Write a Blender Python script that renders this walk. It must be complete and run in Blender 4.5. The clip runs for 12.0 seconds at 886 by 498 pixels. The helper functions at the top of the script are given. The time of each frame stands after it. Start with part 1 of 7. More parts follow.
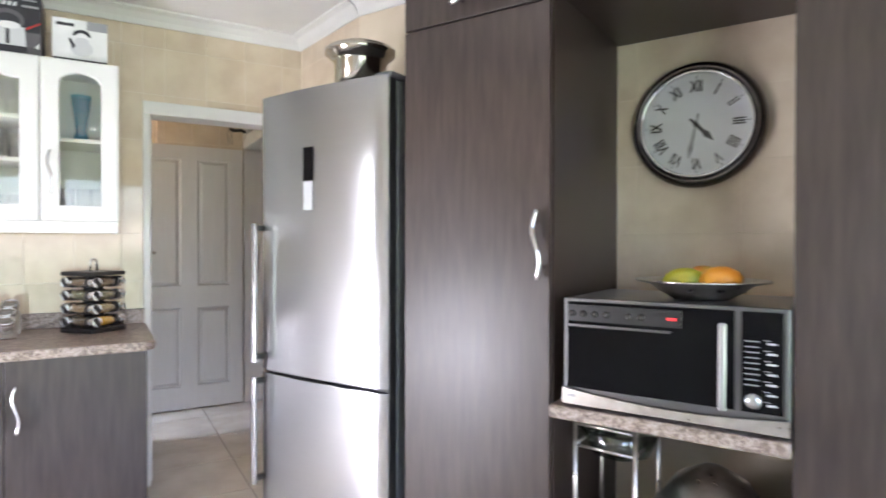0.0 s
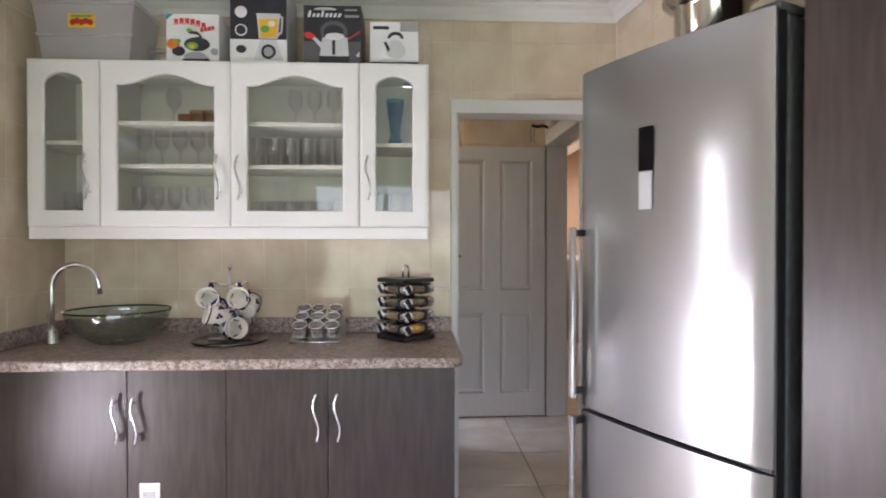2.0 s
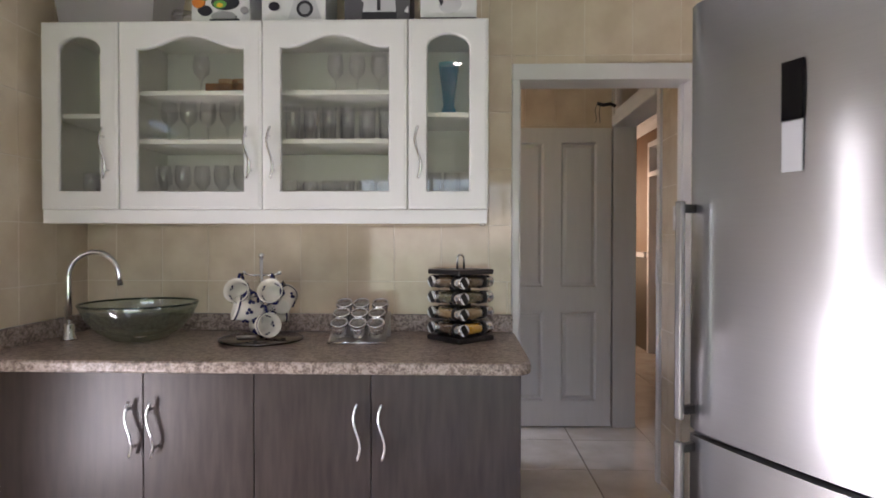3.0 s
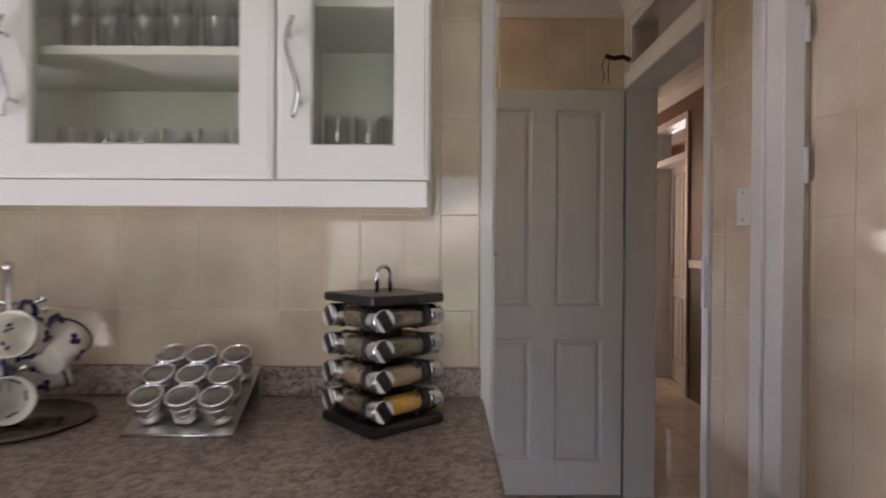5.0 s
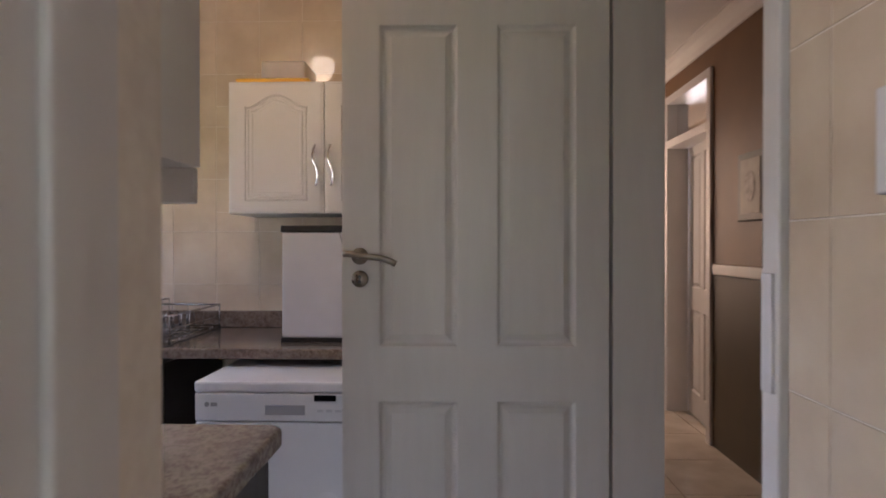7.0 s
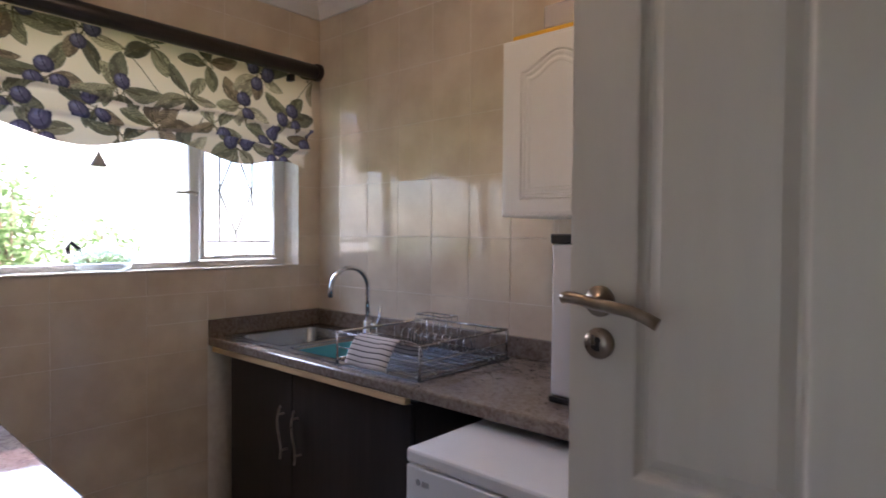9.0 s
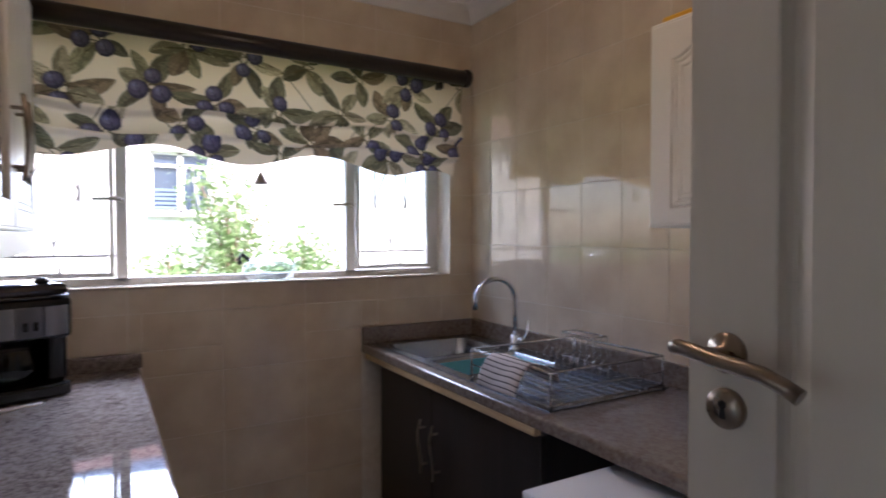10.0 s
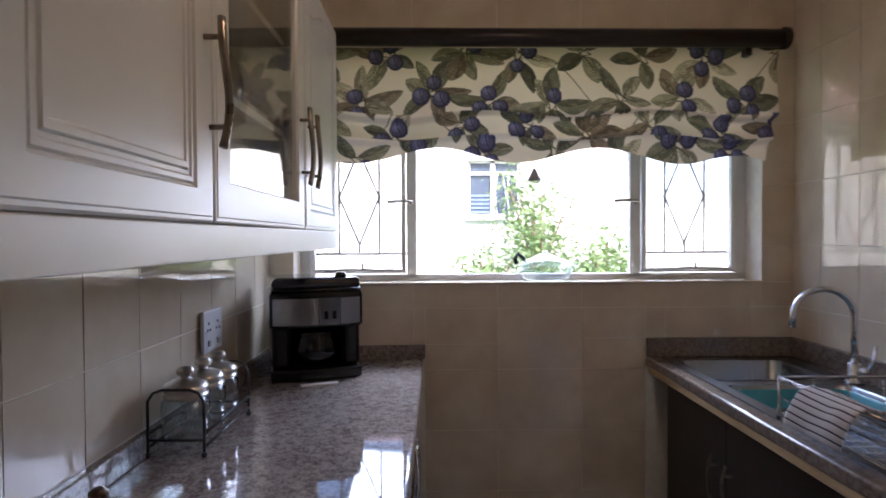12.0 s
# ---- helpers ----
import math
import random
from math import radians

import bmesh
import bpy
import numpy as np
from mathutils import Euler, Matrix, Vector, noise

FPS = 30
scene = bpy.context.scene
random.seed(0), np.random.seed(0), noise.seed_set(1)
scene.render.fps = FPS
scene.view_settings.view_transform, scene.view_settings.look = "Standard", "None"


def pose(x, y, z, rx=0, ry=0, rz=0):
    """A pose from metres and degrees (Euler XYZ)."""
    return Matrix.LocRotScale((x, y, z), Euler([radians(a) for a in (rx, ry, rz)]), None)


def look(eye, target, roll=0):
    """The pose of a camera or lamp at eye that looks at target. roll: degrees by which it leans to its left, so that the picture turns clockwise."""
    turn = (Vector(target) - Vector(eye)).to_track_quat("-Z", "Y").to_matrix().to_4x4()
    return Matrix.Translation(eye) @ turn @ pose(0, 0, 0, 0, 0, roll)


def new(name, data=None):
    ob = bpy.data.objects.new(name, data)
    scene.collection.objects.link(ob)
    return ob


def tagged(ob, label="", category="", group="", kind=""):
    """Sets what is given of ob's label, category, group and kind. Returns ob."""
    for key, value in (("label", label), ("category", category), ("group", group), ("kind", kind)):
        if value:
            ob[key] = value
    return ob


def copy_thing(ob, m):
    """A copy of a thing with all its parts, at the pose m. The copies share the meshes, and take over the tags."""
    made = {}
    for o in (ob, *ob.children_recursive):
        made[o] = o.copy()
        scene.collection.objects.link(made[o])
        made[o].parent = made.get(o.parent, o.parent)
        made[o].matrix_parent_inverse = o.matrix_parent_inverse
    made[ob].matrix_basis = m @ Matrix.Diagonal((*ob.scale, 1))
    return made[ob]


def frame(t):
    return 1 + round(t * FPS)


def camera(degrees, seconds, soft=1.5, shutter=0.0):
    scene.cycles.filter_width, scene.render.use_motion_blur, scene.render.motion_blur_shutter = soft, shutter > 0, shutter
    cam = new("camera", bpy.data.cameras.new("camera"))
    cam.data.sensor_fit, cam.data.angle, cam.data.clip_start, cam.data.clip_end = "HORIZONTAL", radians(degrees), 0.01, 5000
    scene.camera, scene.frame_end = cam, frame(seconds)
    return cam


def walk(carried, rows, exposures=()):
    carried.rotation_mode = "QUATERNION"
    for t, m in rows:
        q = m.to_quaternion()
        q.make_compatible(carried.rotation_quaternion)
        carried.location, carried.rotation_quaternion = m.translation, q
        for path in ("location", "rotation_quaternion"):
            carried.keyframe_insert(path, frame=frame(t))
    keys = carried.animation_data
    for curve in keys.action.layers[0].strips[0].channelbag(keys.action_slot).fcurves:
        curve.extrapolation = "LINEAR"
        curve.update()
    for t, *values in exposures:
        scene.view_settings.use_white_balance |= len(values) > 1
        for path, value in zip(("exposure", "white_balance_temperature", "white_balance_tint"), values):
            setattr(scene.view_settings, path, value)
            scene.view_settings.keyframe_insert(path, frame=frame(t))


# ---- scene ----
cam = camera(73.9, 12.0, soft=1.7, shutter=0.4)
PATH = [
    (0, (1.908, -3.528, 1.302), (2.914, -1.799, 1.285), 0.1),
    (0.5, (1.924, -3.388, 1.311), (2.667, -1.531, 1.294), 0.1),
    (1, (1.917, -3.247, 1.314), (2.444, -1.317, 1.295), 0.2),
    (1.5, (1.917, -3.132, 1.327), (2.222, -1.156, 1.307), 0.1),
    (2, (1.928, -3.012, 1.334), (2.02, -1.014, 1.312), -0.0),
    (2.5, (1.899, -2.871, 1.301), (1.865, -0.871, 1.279), 0.0),
    (2.7, (1.879, -2.778, 1.285), (1.823, -0.779, 1.262), 0.0),
    (4.5, (1.927, -1.823, 1.267), (1.876, 0.176, 1.249), 0.6),
    (5, (2.02, -1.539, 1.274), (2.008, 0.461, 1.261), 0.4),
    (5.5, (2.15, -1.241, 1.267), (2.162, 0.759, 1.258), 0.2),
    (6, (2.249, -0.936, 1.26), (2.268, 1.064, 1.25), 0.4),
    (6.5, (2.358, -0.633, 1.263), (2.378, 1.367, 1.255), 0.3),
    (6.7, (2.398, -0.535, 1.268), (2.412, 1.465, 1.26), 0.2),
    (8.3, (2.646, 0.294, 1.349), (1.699, 2.055, 1.309), 0.4),
    (8.5, (2.647, 0.345, 1.351), (1.582, 2.037, 1.309), 0.4),
    (9, (2.598, 0.528, 1.357), (1.272, 2.024, 1.31), 0.4),
    (9.5, (2.582, 0.662, 1.388), (1.089, 1.992, 1.344), 0.3),
    (10, (2.603, 0.748, 1.399), (0.878, 1.759, 1.35), -0.1),
    (10.5, (2.626, 0.798, 1.376), (0.753, 1.497, 1.331), -0.2),
    (11, (2.64, 0.851, 1.371), (0.69, 1.294, 1.33), -0.3),
    (11.5, (2.573, 0.869, 1.368), (0.586, 1.093, 1.329), -0.4),
    (12, (2.476, 0.93, 1.384), (0.477, 0.955, 1.347), -0.3),
]
cam_keys = [(t, look(eye, target, roll)) for t, eye, target, roll in PATH]
walk(cam, cam_keys, exposures=[(0, 3.35, 5950, 22), (1.5, 2.9, 6100, 25), (2.5, 2.45, 6250, 26), (4.5, 2.15, 6350, 30), (6.5, 2.5, 6200, 29), (8.5, 2.45, 6050, 28), (9.5, 2.1, 5950, 28), (10.5, 1.87, 5950, 27), (12, 1.8, 5950, 26)])

# ---- world, sun and large lights ----
world = bpy.data.worlds.new("sky")
scene.world = world
world.use_nodes = True
wn = world.node_tree.nodes
sky = wn.new("ShaderNodeTexSky")
sky.sky_type, sky.sun_disc = "NISHITA", False
sky.sun_elevation, sky.sun_rotation = radians(41), radians(73)
world.node_tree.links.new(sky.outputs[0], wn["Background"].inputs[0])
wn["Background"].inputs[1].default_value = 0.15


def lamp(name, kind, m, power, colour, **settings):
    data = bpy.data.lights.new(name, kind)
    data.energy, data.color = power, colour
    for key, value in settings.items():
        if key == "size":
            data.size = value
        elif key == "size_y":
            data.shape, data.size_y = "RECTANGLE", value
        elif key == "radius":
            data.shadow_soft_size = value
        elif key == "angle":
            data.angle = radians(value)
        elif key == "spread":
            data.spread = radians(value)
    ob = new(name, data)
    ob.matrix_world = m
    return ob


lamp("sun", "SUN", look((10, 3, 9), (0, 0, 0)), 5.0, (1.0, 0.95, 0.86), angle=0.5)
# daylight that enters by the window of the scullery and the glazed door beside the kitchen counter; the last is fill
# from an unseen opening added behind
for y in (0.78, 1.32, 1.86):
    lamp("daylight_scullery", "AREA", look((-0.20, y, 1.56), (0.45, y - 0.17, 0.88)), 1.4, (0.74, 0.88, 1.0), size=0.50, size_y=0.32, spread=92)
lamp("daylight_kitchen", "AREA", look((-0.046, -1.36, 1.45), (3.0, -1.36, 1.45)), 0.35, (0.96, 0.98, 1.0), size=0.17, size_y=1.04)
lamp("daylight_terrace", "AREA", look((-0.046, -1.60, 0.49), (3.0, -1.30, 1.65)), 7.5, (0.98, 0.98, 0.97), size=0.62, size_y=0.76)
lamp("rear_fill", "AREA", look((2.0, -5.25, 1.15), (2.0, -3.6, 2.15)), 3.2, (0.96, 0.98, 1.0), size=2.6, size_y=1.7, spread=140)

# ---- materials ----


def nodes_of(name):
    m = bpy.data.materials.new(name)
    m.use_nodes = True
    nt = m.node_tree
    return m, nt, nt.nodes, nt.links, nt.nodes["Principled BSDF"]


def ramp(ns, stops):
    r = ns.new("ShaderNodeValToRGB")
    while len(r.color_ramp.elements) < len(stops):
        r.color_ramp.elements.new(0.5)
    for el, (pos, col) in zip(r.color_ramp.elements, stops):
        el.position, el.color = pos, (*col, 1)
    return r


def surface(name, dark, light, rough=0.5, metal=0.0, scale=6.0, stretch=(1, 1, 1), detail=5.0, bump=0.0, bump_scale=60.0,
            rough_var=0.08, coat=0.0, piece=0.0, lo=0.35, hi=0.68):
    """Two tones mixed by noise in object space, with finer mottling, uneven gloss and relief."""
    m, nt, ns, ls, bsdf = nodes_of(name)
    co = ns.new("ShaderNodeTexCoord")
    mp = ns.new("ShaderNodeMapping")
    mp.inputs["Scale"].default_value = stretch
    geo = ns.new("ShaderNodeNewGeometry")
    ls.new(geo.outputs["Position"], mp.inputs["Vector"])
    n1 = ns.new("ShaderNodeTexNoise")
    n1.inputs["Scale"].default_value, n1.inputs["Detail"].default_value = scale, detail
    ls.new(mp.outputs[0], n1.inputs["Vector"])
    r = ramp(ns, [(lo, dark), (hi, light)])
    ls.new(n1.outputs["Fac"], r.inputs[0])
    colour = r.outputs[0]
    if piece:
        info = ns.new("ShaderNodeObjectInfo")
        hsv = ns.new("ShaderNodeHueSaturation")
        mr = ns.new("ShaderNodeMapRange")
        mr.inputs["To Min"].default_value, mr.inputs["To Max"].default_value = 1 - piece, 1 + piece
        ls.new(info.outputs["Random"], mr.inputs["Value"])
        ls.new(mr.outputs[0], hsv.inputs["Value"])
        ls.new(colour, hsv.inputs["Color"])
        colour = hsv.outputs[0]
    ls.new(colour, bsdf.inputs["Base Color"])
    n2 = ns.new("ShaderNodeTexNoise")
    n2.inputs["Scale"].default_value, n2.inputs["Detail"].default_value = bump_scale, 3
    ls.new(mp.outputs[0], n2.inputs["Vector"])
    rr = ns.new("ShaderNodeMapRange")
    rr.inputs["To Min"].default_value, rr.inputs["To Max"].default_value = max(0.02, rough - rough_var), rough + rough_var
    ls.new(n1.outputs["Fac"], rr.inputs["Value"])
    ls.new(rr.outputs[0], bsdf.inputs["Roughness"])
    bsdf.inputs["Metallic"].default_value = metal
    bsdf.inputs["Coat Weight"].default_value = coat
    if bump:
        b = ns.new("ShaderNodeBump")
        b.inputs["Strength"].default_value, b.inputs["Distance"].default_value = bump, 0.002
        ls.new(n2.outputs["Fac"], b.inputs["Height"])
        ls.new(b.outputs[0], bsdf.inputs["Normal"])
    return m


def granite(name, tones, rough):
    m, nt, ns, ls, bsdf = nodes_of(name)
    geo = ns.new("ShaderNodeNewGeometry")
    n1 = ns.new("ShaderNodeTexNoise")
    n1.inputs["Scale"].default_value, n1.inputs["Detail"].default_value, n1.inputs["Roughness"].default_value = 55, 6, 0.7
    v = ns.new("ShaderNodeTexVoronoi")
    v.inputs["Scale"].default_value = 130
    n3 = ns.new("ShaderNodeTexNoise")
    n3.inputs["Scale"].default_value, n3.inputs["Detail"].default_value = 14, 3
    for n in (n1, v, n3):
        ls.new(geo.outputs["Position"], n.inputs["Vector"])
    add = ns.new("ShaderNodeMath")
    add.operation = "MULTIPLY_ADD"
    add.inputs[1].default_value = 0.25
    ls.new(v.outputs["Distance"], add.inputs[0])
    ls.new(n1.outputs["Fac"], add.inputs[2])
    add2 = ns.new("ShaderNodeMath")
    add2.operation = "MULTIPLY_ADD"
    add2.inputs[1].default_value = 0.20
    ls.new(n3.outputs["Fac"], add2.inputs[0])
    ls.new(add.outputs[0], add2.inputs[2])
    r = ramp(ns, list(zip((0.52, 0.63, 0.71, 0.83), tones)))
    ls.new(add2.outputs[0], r.inputs[0])
    ls.new(r.outputs[0], bsdf.inputs["Base Color"])
    bsdf.inputs["Roughness"].default_value = rough
    return m


def clear(name, tint=(1, 1, 1), ior=1.45, rough=0.0, edge=4.0):
    """Thin clear pane: what lies behind shows through, and it mirrors as glass does."""
    m, nt, ns, ls, bsdf = nodes_of(name)
    ns.remove(bsdf)
    t, g, mix = ns.new("ShaderNodeBsdfTransparent"), ns.new("ShaderNodeBsdfGlossy"), ns.new("ShaderNodeMixShader")
    lw, pw, f = ns.new("ShaderNodeLayerWeight"), ns.new("ShaderNodeMath"), ns.new("ShaderNodeMapRange")
    lw.inputs[0].default_value = 0.5
    pw.operation, pw.inputs[1].default_value = "POWER", edge
    ls.new(lw.outputs["Facing"], pw.inputs[0])
    ls.new(pw.outputs[0], f.inputs["Value"])
    f.inputs["To Min"].default_value, f.inputs["To Max"].default_value = ((ior - 1) / (ior + 1)) ** 2 * 1.6, 0.95
    t.inputs[0].default_value = (*tint, 1)
    g.inputs["Roughness"].default_value = rough
    ls.new(f.outputs[0], mix.inputs[0])
    ls.new(t.outputs[0], mix.inputs[1])
    ls.new(g.outputs[0], mix.inputs[2])
    ls.new(mix.outputs[0], ns["Material Output"].inputs[0])
    return m


def plain(name, colour, rough=0.5, metal=0.0, emit=0.0):
    m, nt, ns, ls, bsdf = nodes_of(name)
    bsdf.inputs["Base Color"].default_value = (*colour, 1)
    bsdf.inputs["Roughness"].default_value, bsdf.inputs["Metallic"].default_value = rough, metal
    if emit:
        bsdf.inputs["Emission Color"].default_value = (*colour, 1)
        bsdf.inputs["Emission Strength"].default_value = emit
    return m


def brushed(name, colour, rough, aniso):
    m, nt, ns, ls, bsdf = nodes_of(name)
    bsdf.inputs["Metallic"].default_value = 1
    bsdf.inputs["Anisotropic"].default_value = aniso
    bsdf.inputs["Anisotropic Rotation"].default_value = 0.25
    tan = ns.new("ShaderNodeTangent")
    tan.direction_type, tan.axis = "RADIAL", "Z"
    ls.new(tan.outputs[0], bsdf.inputs["Tangent"])
    geo, mp, n = ns.new("ShaderNodeNewGeometry"), ns.new("ShaderNodeMapping"), ns.new("ShaderNodeTexNoise")
    mp.inputs["Scale"].default_value = (3, 3, 500)
    n.inputs["Scale"].default_value, n.inputs["Detail"].default_value = 1.0, 2
    ls.new(geo.outputs["Position"], mp.inputs["Vector"])
    ls.new(mp.outputs[0], n.inputs["Vector"])
    r = ramp(ns, [(0.3, [c * 0.965 for c in colour]), (0.7, colour)])
    ls.new(n.outputs["Fac"], r.inputs[0])
    ls.new(r.outputs[0], bsdf.inputs["Base Color"])
    mr = ns.new("ShaderNodeMapRange")
    mr.inputs["To Min"].default_value, mr.inputs["To Max"].default_value = rough - 0.004, rough + 0.004
    ls.new(n.outputs["Fac"], mr.inputs["Value"])
    ls.new(mr.outputs[0], bsdf.inputs["Roughness"])
    wide, mix = ns.new("ShaderNodeBsdfAnisotropic"), ns.new("ShaderNodeMixShader")
    wide.inputs["Roughness"].default_value = 0.46
    ls.new(r.outputs[0], wide.inputs["Color"])
    mix.inputs[0].default_value = 0.32
    ls.new(bsdf.outputs[0], mix.inputs[1])
    ls.new(wide.outputs[0], mix.inputs[2])
    ls.new(mix.outputs[0], ns["Material Output"].inputs[0])
    return m


TILE = surface("cream_tile", (0.62, 0.502, 0.370), (0.74, 0.632, 0.49), rough=0.055, scale=6, detail=6, bump=0.035, bump_scale=9, piece=0.025, rough_var=0.025)
GROUT = surface("pale_grout", (0.76, 0.69, 0.60), (0.84, 0.78, 0.69), rough=0.8, scale=30)
PAINT = surface("cream_wall_paint", (0.68, 0.57, 0.43), (0.75, 0.65, 0.51), rough=0.6, scale=4, bump=0.15, bump_scale=120)
CEIL = surface("ceiling_white_paint", (0.74, 0.73, 0.71), (0.80, 0.79, 0.77), rough=0.7, scale=3, bump=0.1, bump_scale=90)
FLOOR = surface("floor_tile", (0.55, 0.49, 0.41), (0.66, 0.61, 0.53), rough=0.11, scale=5, detail=6, piece=0.03, bump=0.03, bump_scale=14)
FGROUT = surface("floor_grout", (0.17, 0.14, 0.12), (0.24, 0.20, 0.17), rough=0.85, scale=30)
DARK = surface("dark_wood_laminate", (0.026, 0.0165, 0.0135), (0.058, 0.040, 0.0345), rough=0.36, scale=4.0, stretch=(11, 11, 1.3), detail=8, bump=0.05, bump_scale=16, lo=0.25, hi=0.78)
# same laminate as DARK, with the scullery's shade put into the colour
SHADED_DARK = surface("shaded_wood_laminate", (0.013, 0.010, 0.009), (0.026, 0.020, 0.018), rough=0.38, scale=4.0, stretch=(9, 9, 0.55), detail=8, bump=0.05, bump_scale=16)
STONE = granite("speckled_stone_laminate", [(0.085, 0.060, 0.048), (0.165, 0.122, 0.100), (0.26, 0.205, 0.172), (0.42, 0.345, 0.30)], 0.34)
POLISHED = granite("polished_speckled_stone", [(0.100, 0.078, 0.070), (0.165, 0.133, 0.120), (0.215, 0.178, 0.162), (0.30, 0.258, 0.24)], 0.045)
SINKTOP = granite("worn_brown_stone", [(0.105, 0.076, 0.058), (0.155, 0.116, 0.090), (0.185, 0.143, 0.114), (0.235, 0.19, 0.156)], 0.15)
FOIL = surface("white_foil_front", (0.76, 0.75, 0.73), (0.80, 0.79, 0.77), rough=0.33, scale=3, bump=0.03, bump_scale=30)
CARC = surface("white_melamine", (0.77, 0.76, 0.71), (0.81, 0.80, 0.75), rough=0.45, scale=6)
DOORP = surface("door_white_paint", (0.68, 0.655, 0.625), (0.71, 0.685, 0.655), rough=0.40, scale=5, stretch=(6, 6, 0.8), bump=0.14, bump_scale=40)
TRIM = surface("trim_white_paint", (0.70, 0.69, 0.68), (0.76, 0.75, 0.74), rough=0.42, scale=5, bump=0.1, bump_scale=50)
STEEL = brushed("brushed_steel", (0.47, 0.47, 0.48), 0.17, 0.0)
SATIN = surface("satin_steel", (0.46, 0.43, 0.39), (0.58, 0.55, 0.51), rough=0.3, metal=1, scale=30)
NICKEL = surface("worn_nickel", (0.24, 0.20, 0.165), (0.36, 0.31, 0.26), rough=0.3, metal=1, scale=30)
CHROME = plain("chrome", (0.78, 0.78, 0.80), 0.09, 1)
SINKST = surface("sink_steel", (0.25, 0.27, 0.30), (0.36, 0.39, 0.42), rough=0.24, metal=1, scale=20, stretch=(1, 30, 1))
GREY = surface("fridge_side_grey", (0.085, 0.085, 0.088), (0.12, 0.12, 0.122), rough=0.45, scale=40, bump=0.1, bump_scale=200)
BLACK = surface("black_plastic", (0.012, 0.012, 0.013), (0.022, 0.021, 0.021), rough=0.35, scale=40)
BLACKG = plain("black_glass", (0.005, 0.005, 0.006), 0.06)
BLACKG.node_tree.nodes["Principled BSDF"].inputs["Specular IOR Level"].default_value = 0.18
WHITEP = surface("white_enamel", (0.72, 0.72, 0.73), (0.78, 0.78, 0.79), rough=0.25, scale=4)
PANE = clear("window_pane")
CGLASS = clear("cabinet_glass", (0.97, 0.975, 0.95), 1.38)
GLASSW = clear("drinking_glass", (0.985, 0.99, 0.985), 1.9, 0.02, 2.0)
JARG = clear("storage_jar_glass", (0.91, 0.965, 0.98), 1.8, 0.02, 2.6)
GREENG = clear("green_tinted_glass", (0.66, 0.75, 0.70), 2.0, 0.02)
BLUEG = clear("blue_glass", (0.14, 0.60, 0.76), 1.6, 0.03)
AMBERG = clear("amber_glass", (0.72, 0.45, 0.26), 1.5, 0.03)
BROWN = surface("brown_wall_paint", (0.165, 0.083, 0.030), (0.20, 0.105, 0.042), rough=0.55, scale=4, bump=0.1, bump_scale=90)
KHAKI = surface("dark_olive_wall_paint", (0.085, 0.065, 0.038), (0.105, 0.082, 0.05), rough=0.55, scale=4)
RODM = surface("dark_curtain_rod_wood", (0.012, 0.009, 0.010), (0.03, 0.022, 0.02), rough=0.32, scale=20, stretch=(4, 0.6, 4))
RAWPINE = surface("raw_pine_strip", (0.42, 0.27, 0.13), (0.58, 0.40, 0.21), rough=0.6, scale=10, stretch=(0.7, 8, 8))
PORC = surface("glazed_white_porcelain", (0.74, 0.70, 0.62), (0.80, 0.76, 0.68), rough=0.12, scale=20)
NAVY = plain("navy_glaze", (0.018, 0.02, 0.09), 0.2)
WHITEB = surface("white_carton", (0.68, 0.68, 0.68), (0.74, 0.74, 0.74), rough=0.5, scale=12)
BLACKB = surface("black_carton", (0.014, 0.014, 0.02), (0.024, 0.024, 0.03), rough=0.4, scale=12)
RED = plain("red_print", (0.55, 0.03, 0.02), 0.45)
YELLOW = plain("yellow_print", (0.75, 0.42, 0.02), 0.45)
GREEN = plain("green_print", (0.12, 0.35, 0.06), 0.45)
GREYPR = plain("grey_print", (0.30, 0.30, 0.31), 0.45)
BLUEPR = plain("teal_print", (0.03, 0.32, 0.36), 0.45)
TUB = surface("frosted_tub_plastic", (0.70, 0.66, 0.70), (0.76, 0.72, 0.76), rough=0.35, scale=4)
TUB.node_tree.nodes["Principled BSDF"].inputs["Alpha"].default_value = 0.42

# ---- geometry helpers ----


def box(bm, x0, y0, z0, x1, y1, z1, bevel=0.0, seg=2):
    vs = [bm.verts.new(p) for p in ((x0, y0, z0), (x1, y0, z0), (x1, y1, z0), (x0, y1, z0), (x0, y0, z1), (x1, y0, z1), (x1, y1, z1), (x0, y1, z1))]
    fs = [bm.faces.new([vs[i] for i in f]) for f in ((0, 3, 2, 1), (4, 5, 6, 7), (0, 1, 5, 4), (1, 2, 6, 5), (2, 3, 7, 6), (3, 0, 4, 7))]
    if bevel:
        edges = list({e for f in fs for e in f.edges})
        bmesh.ops.bevel(bm, geom=edges, offset=bevel, segments=seg, profile=0.5, affect="EDGES")
    return bm


def boxed(*a, bevel=0.0, seg=2):
    return box(bmesh.new(), *a, bevel=bevel, seg=seg)


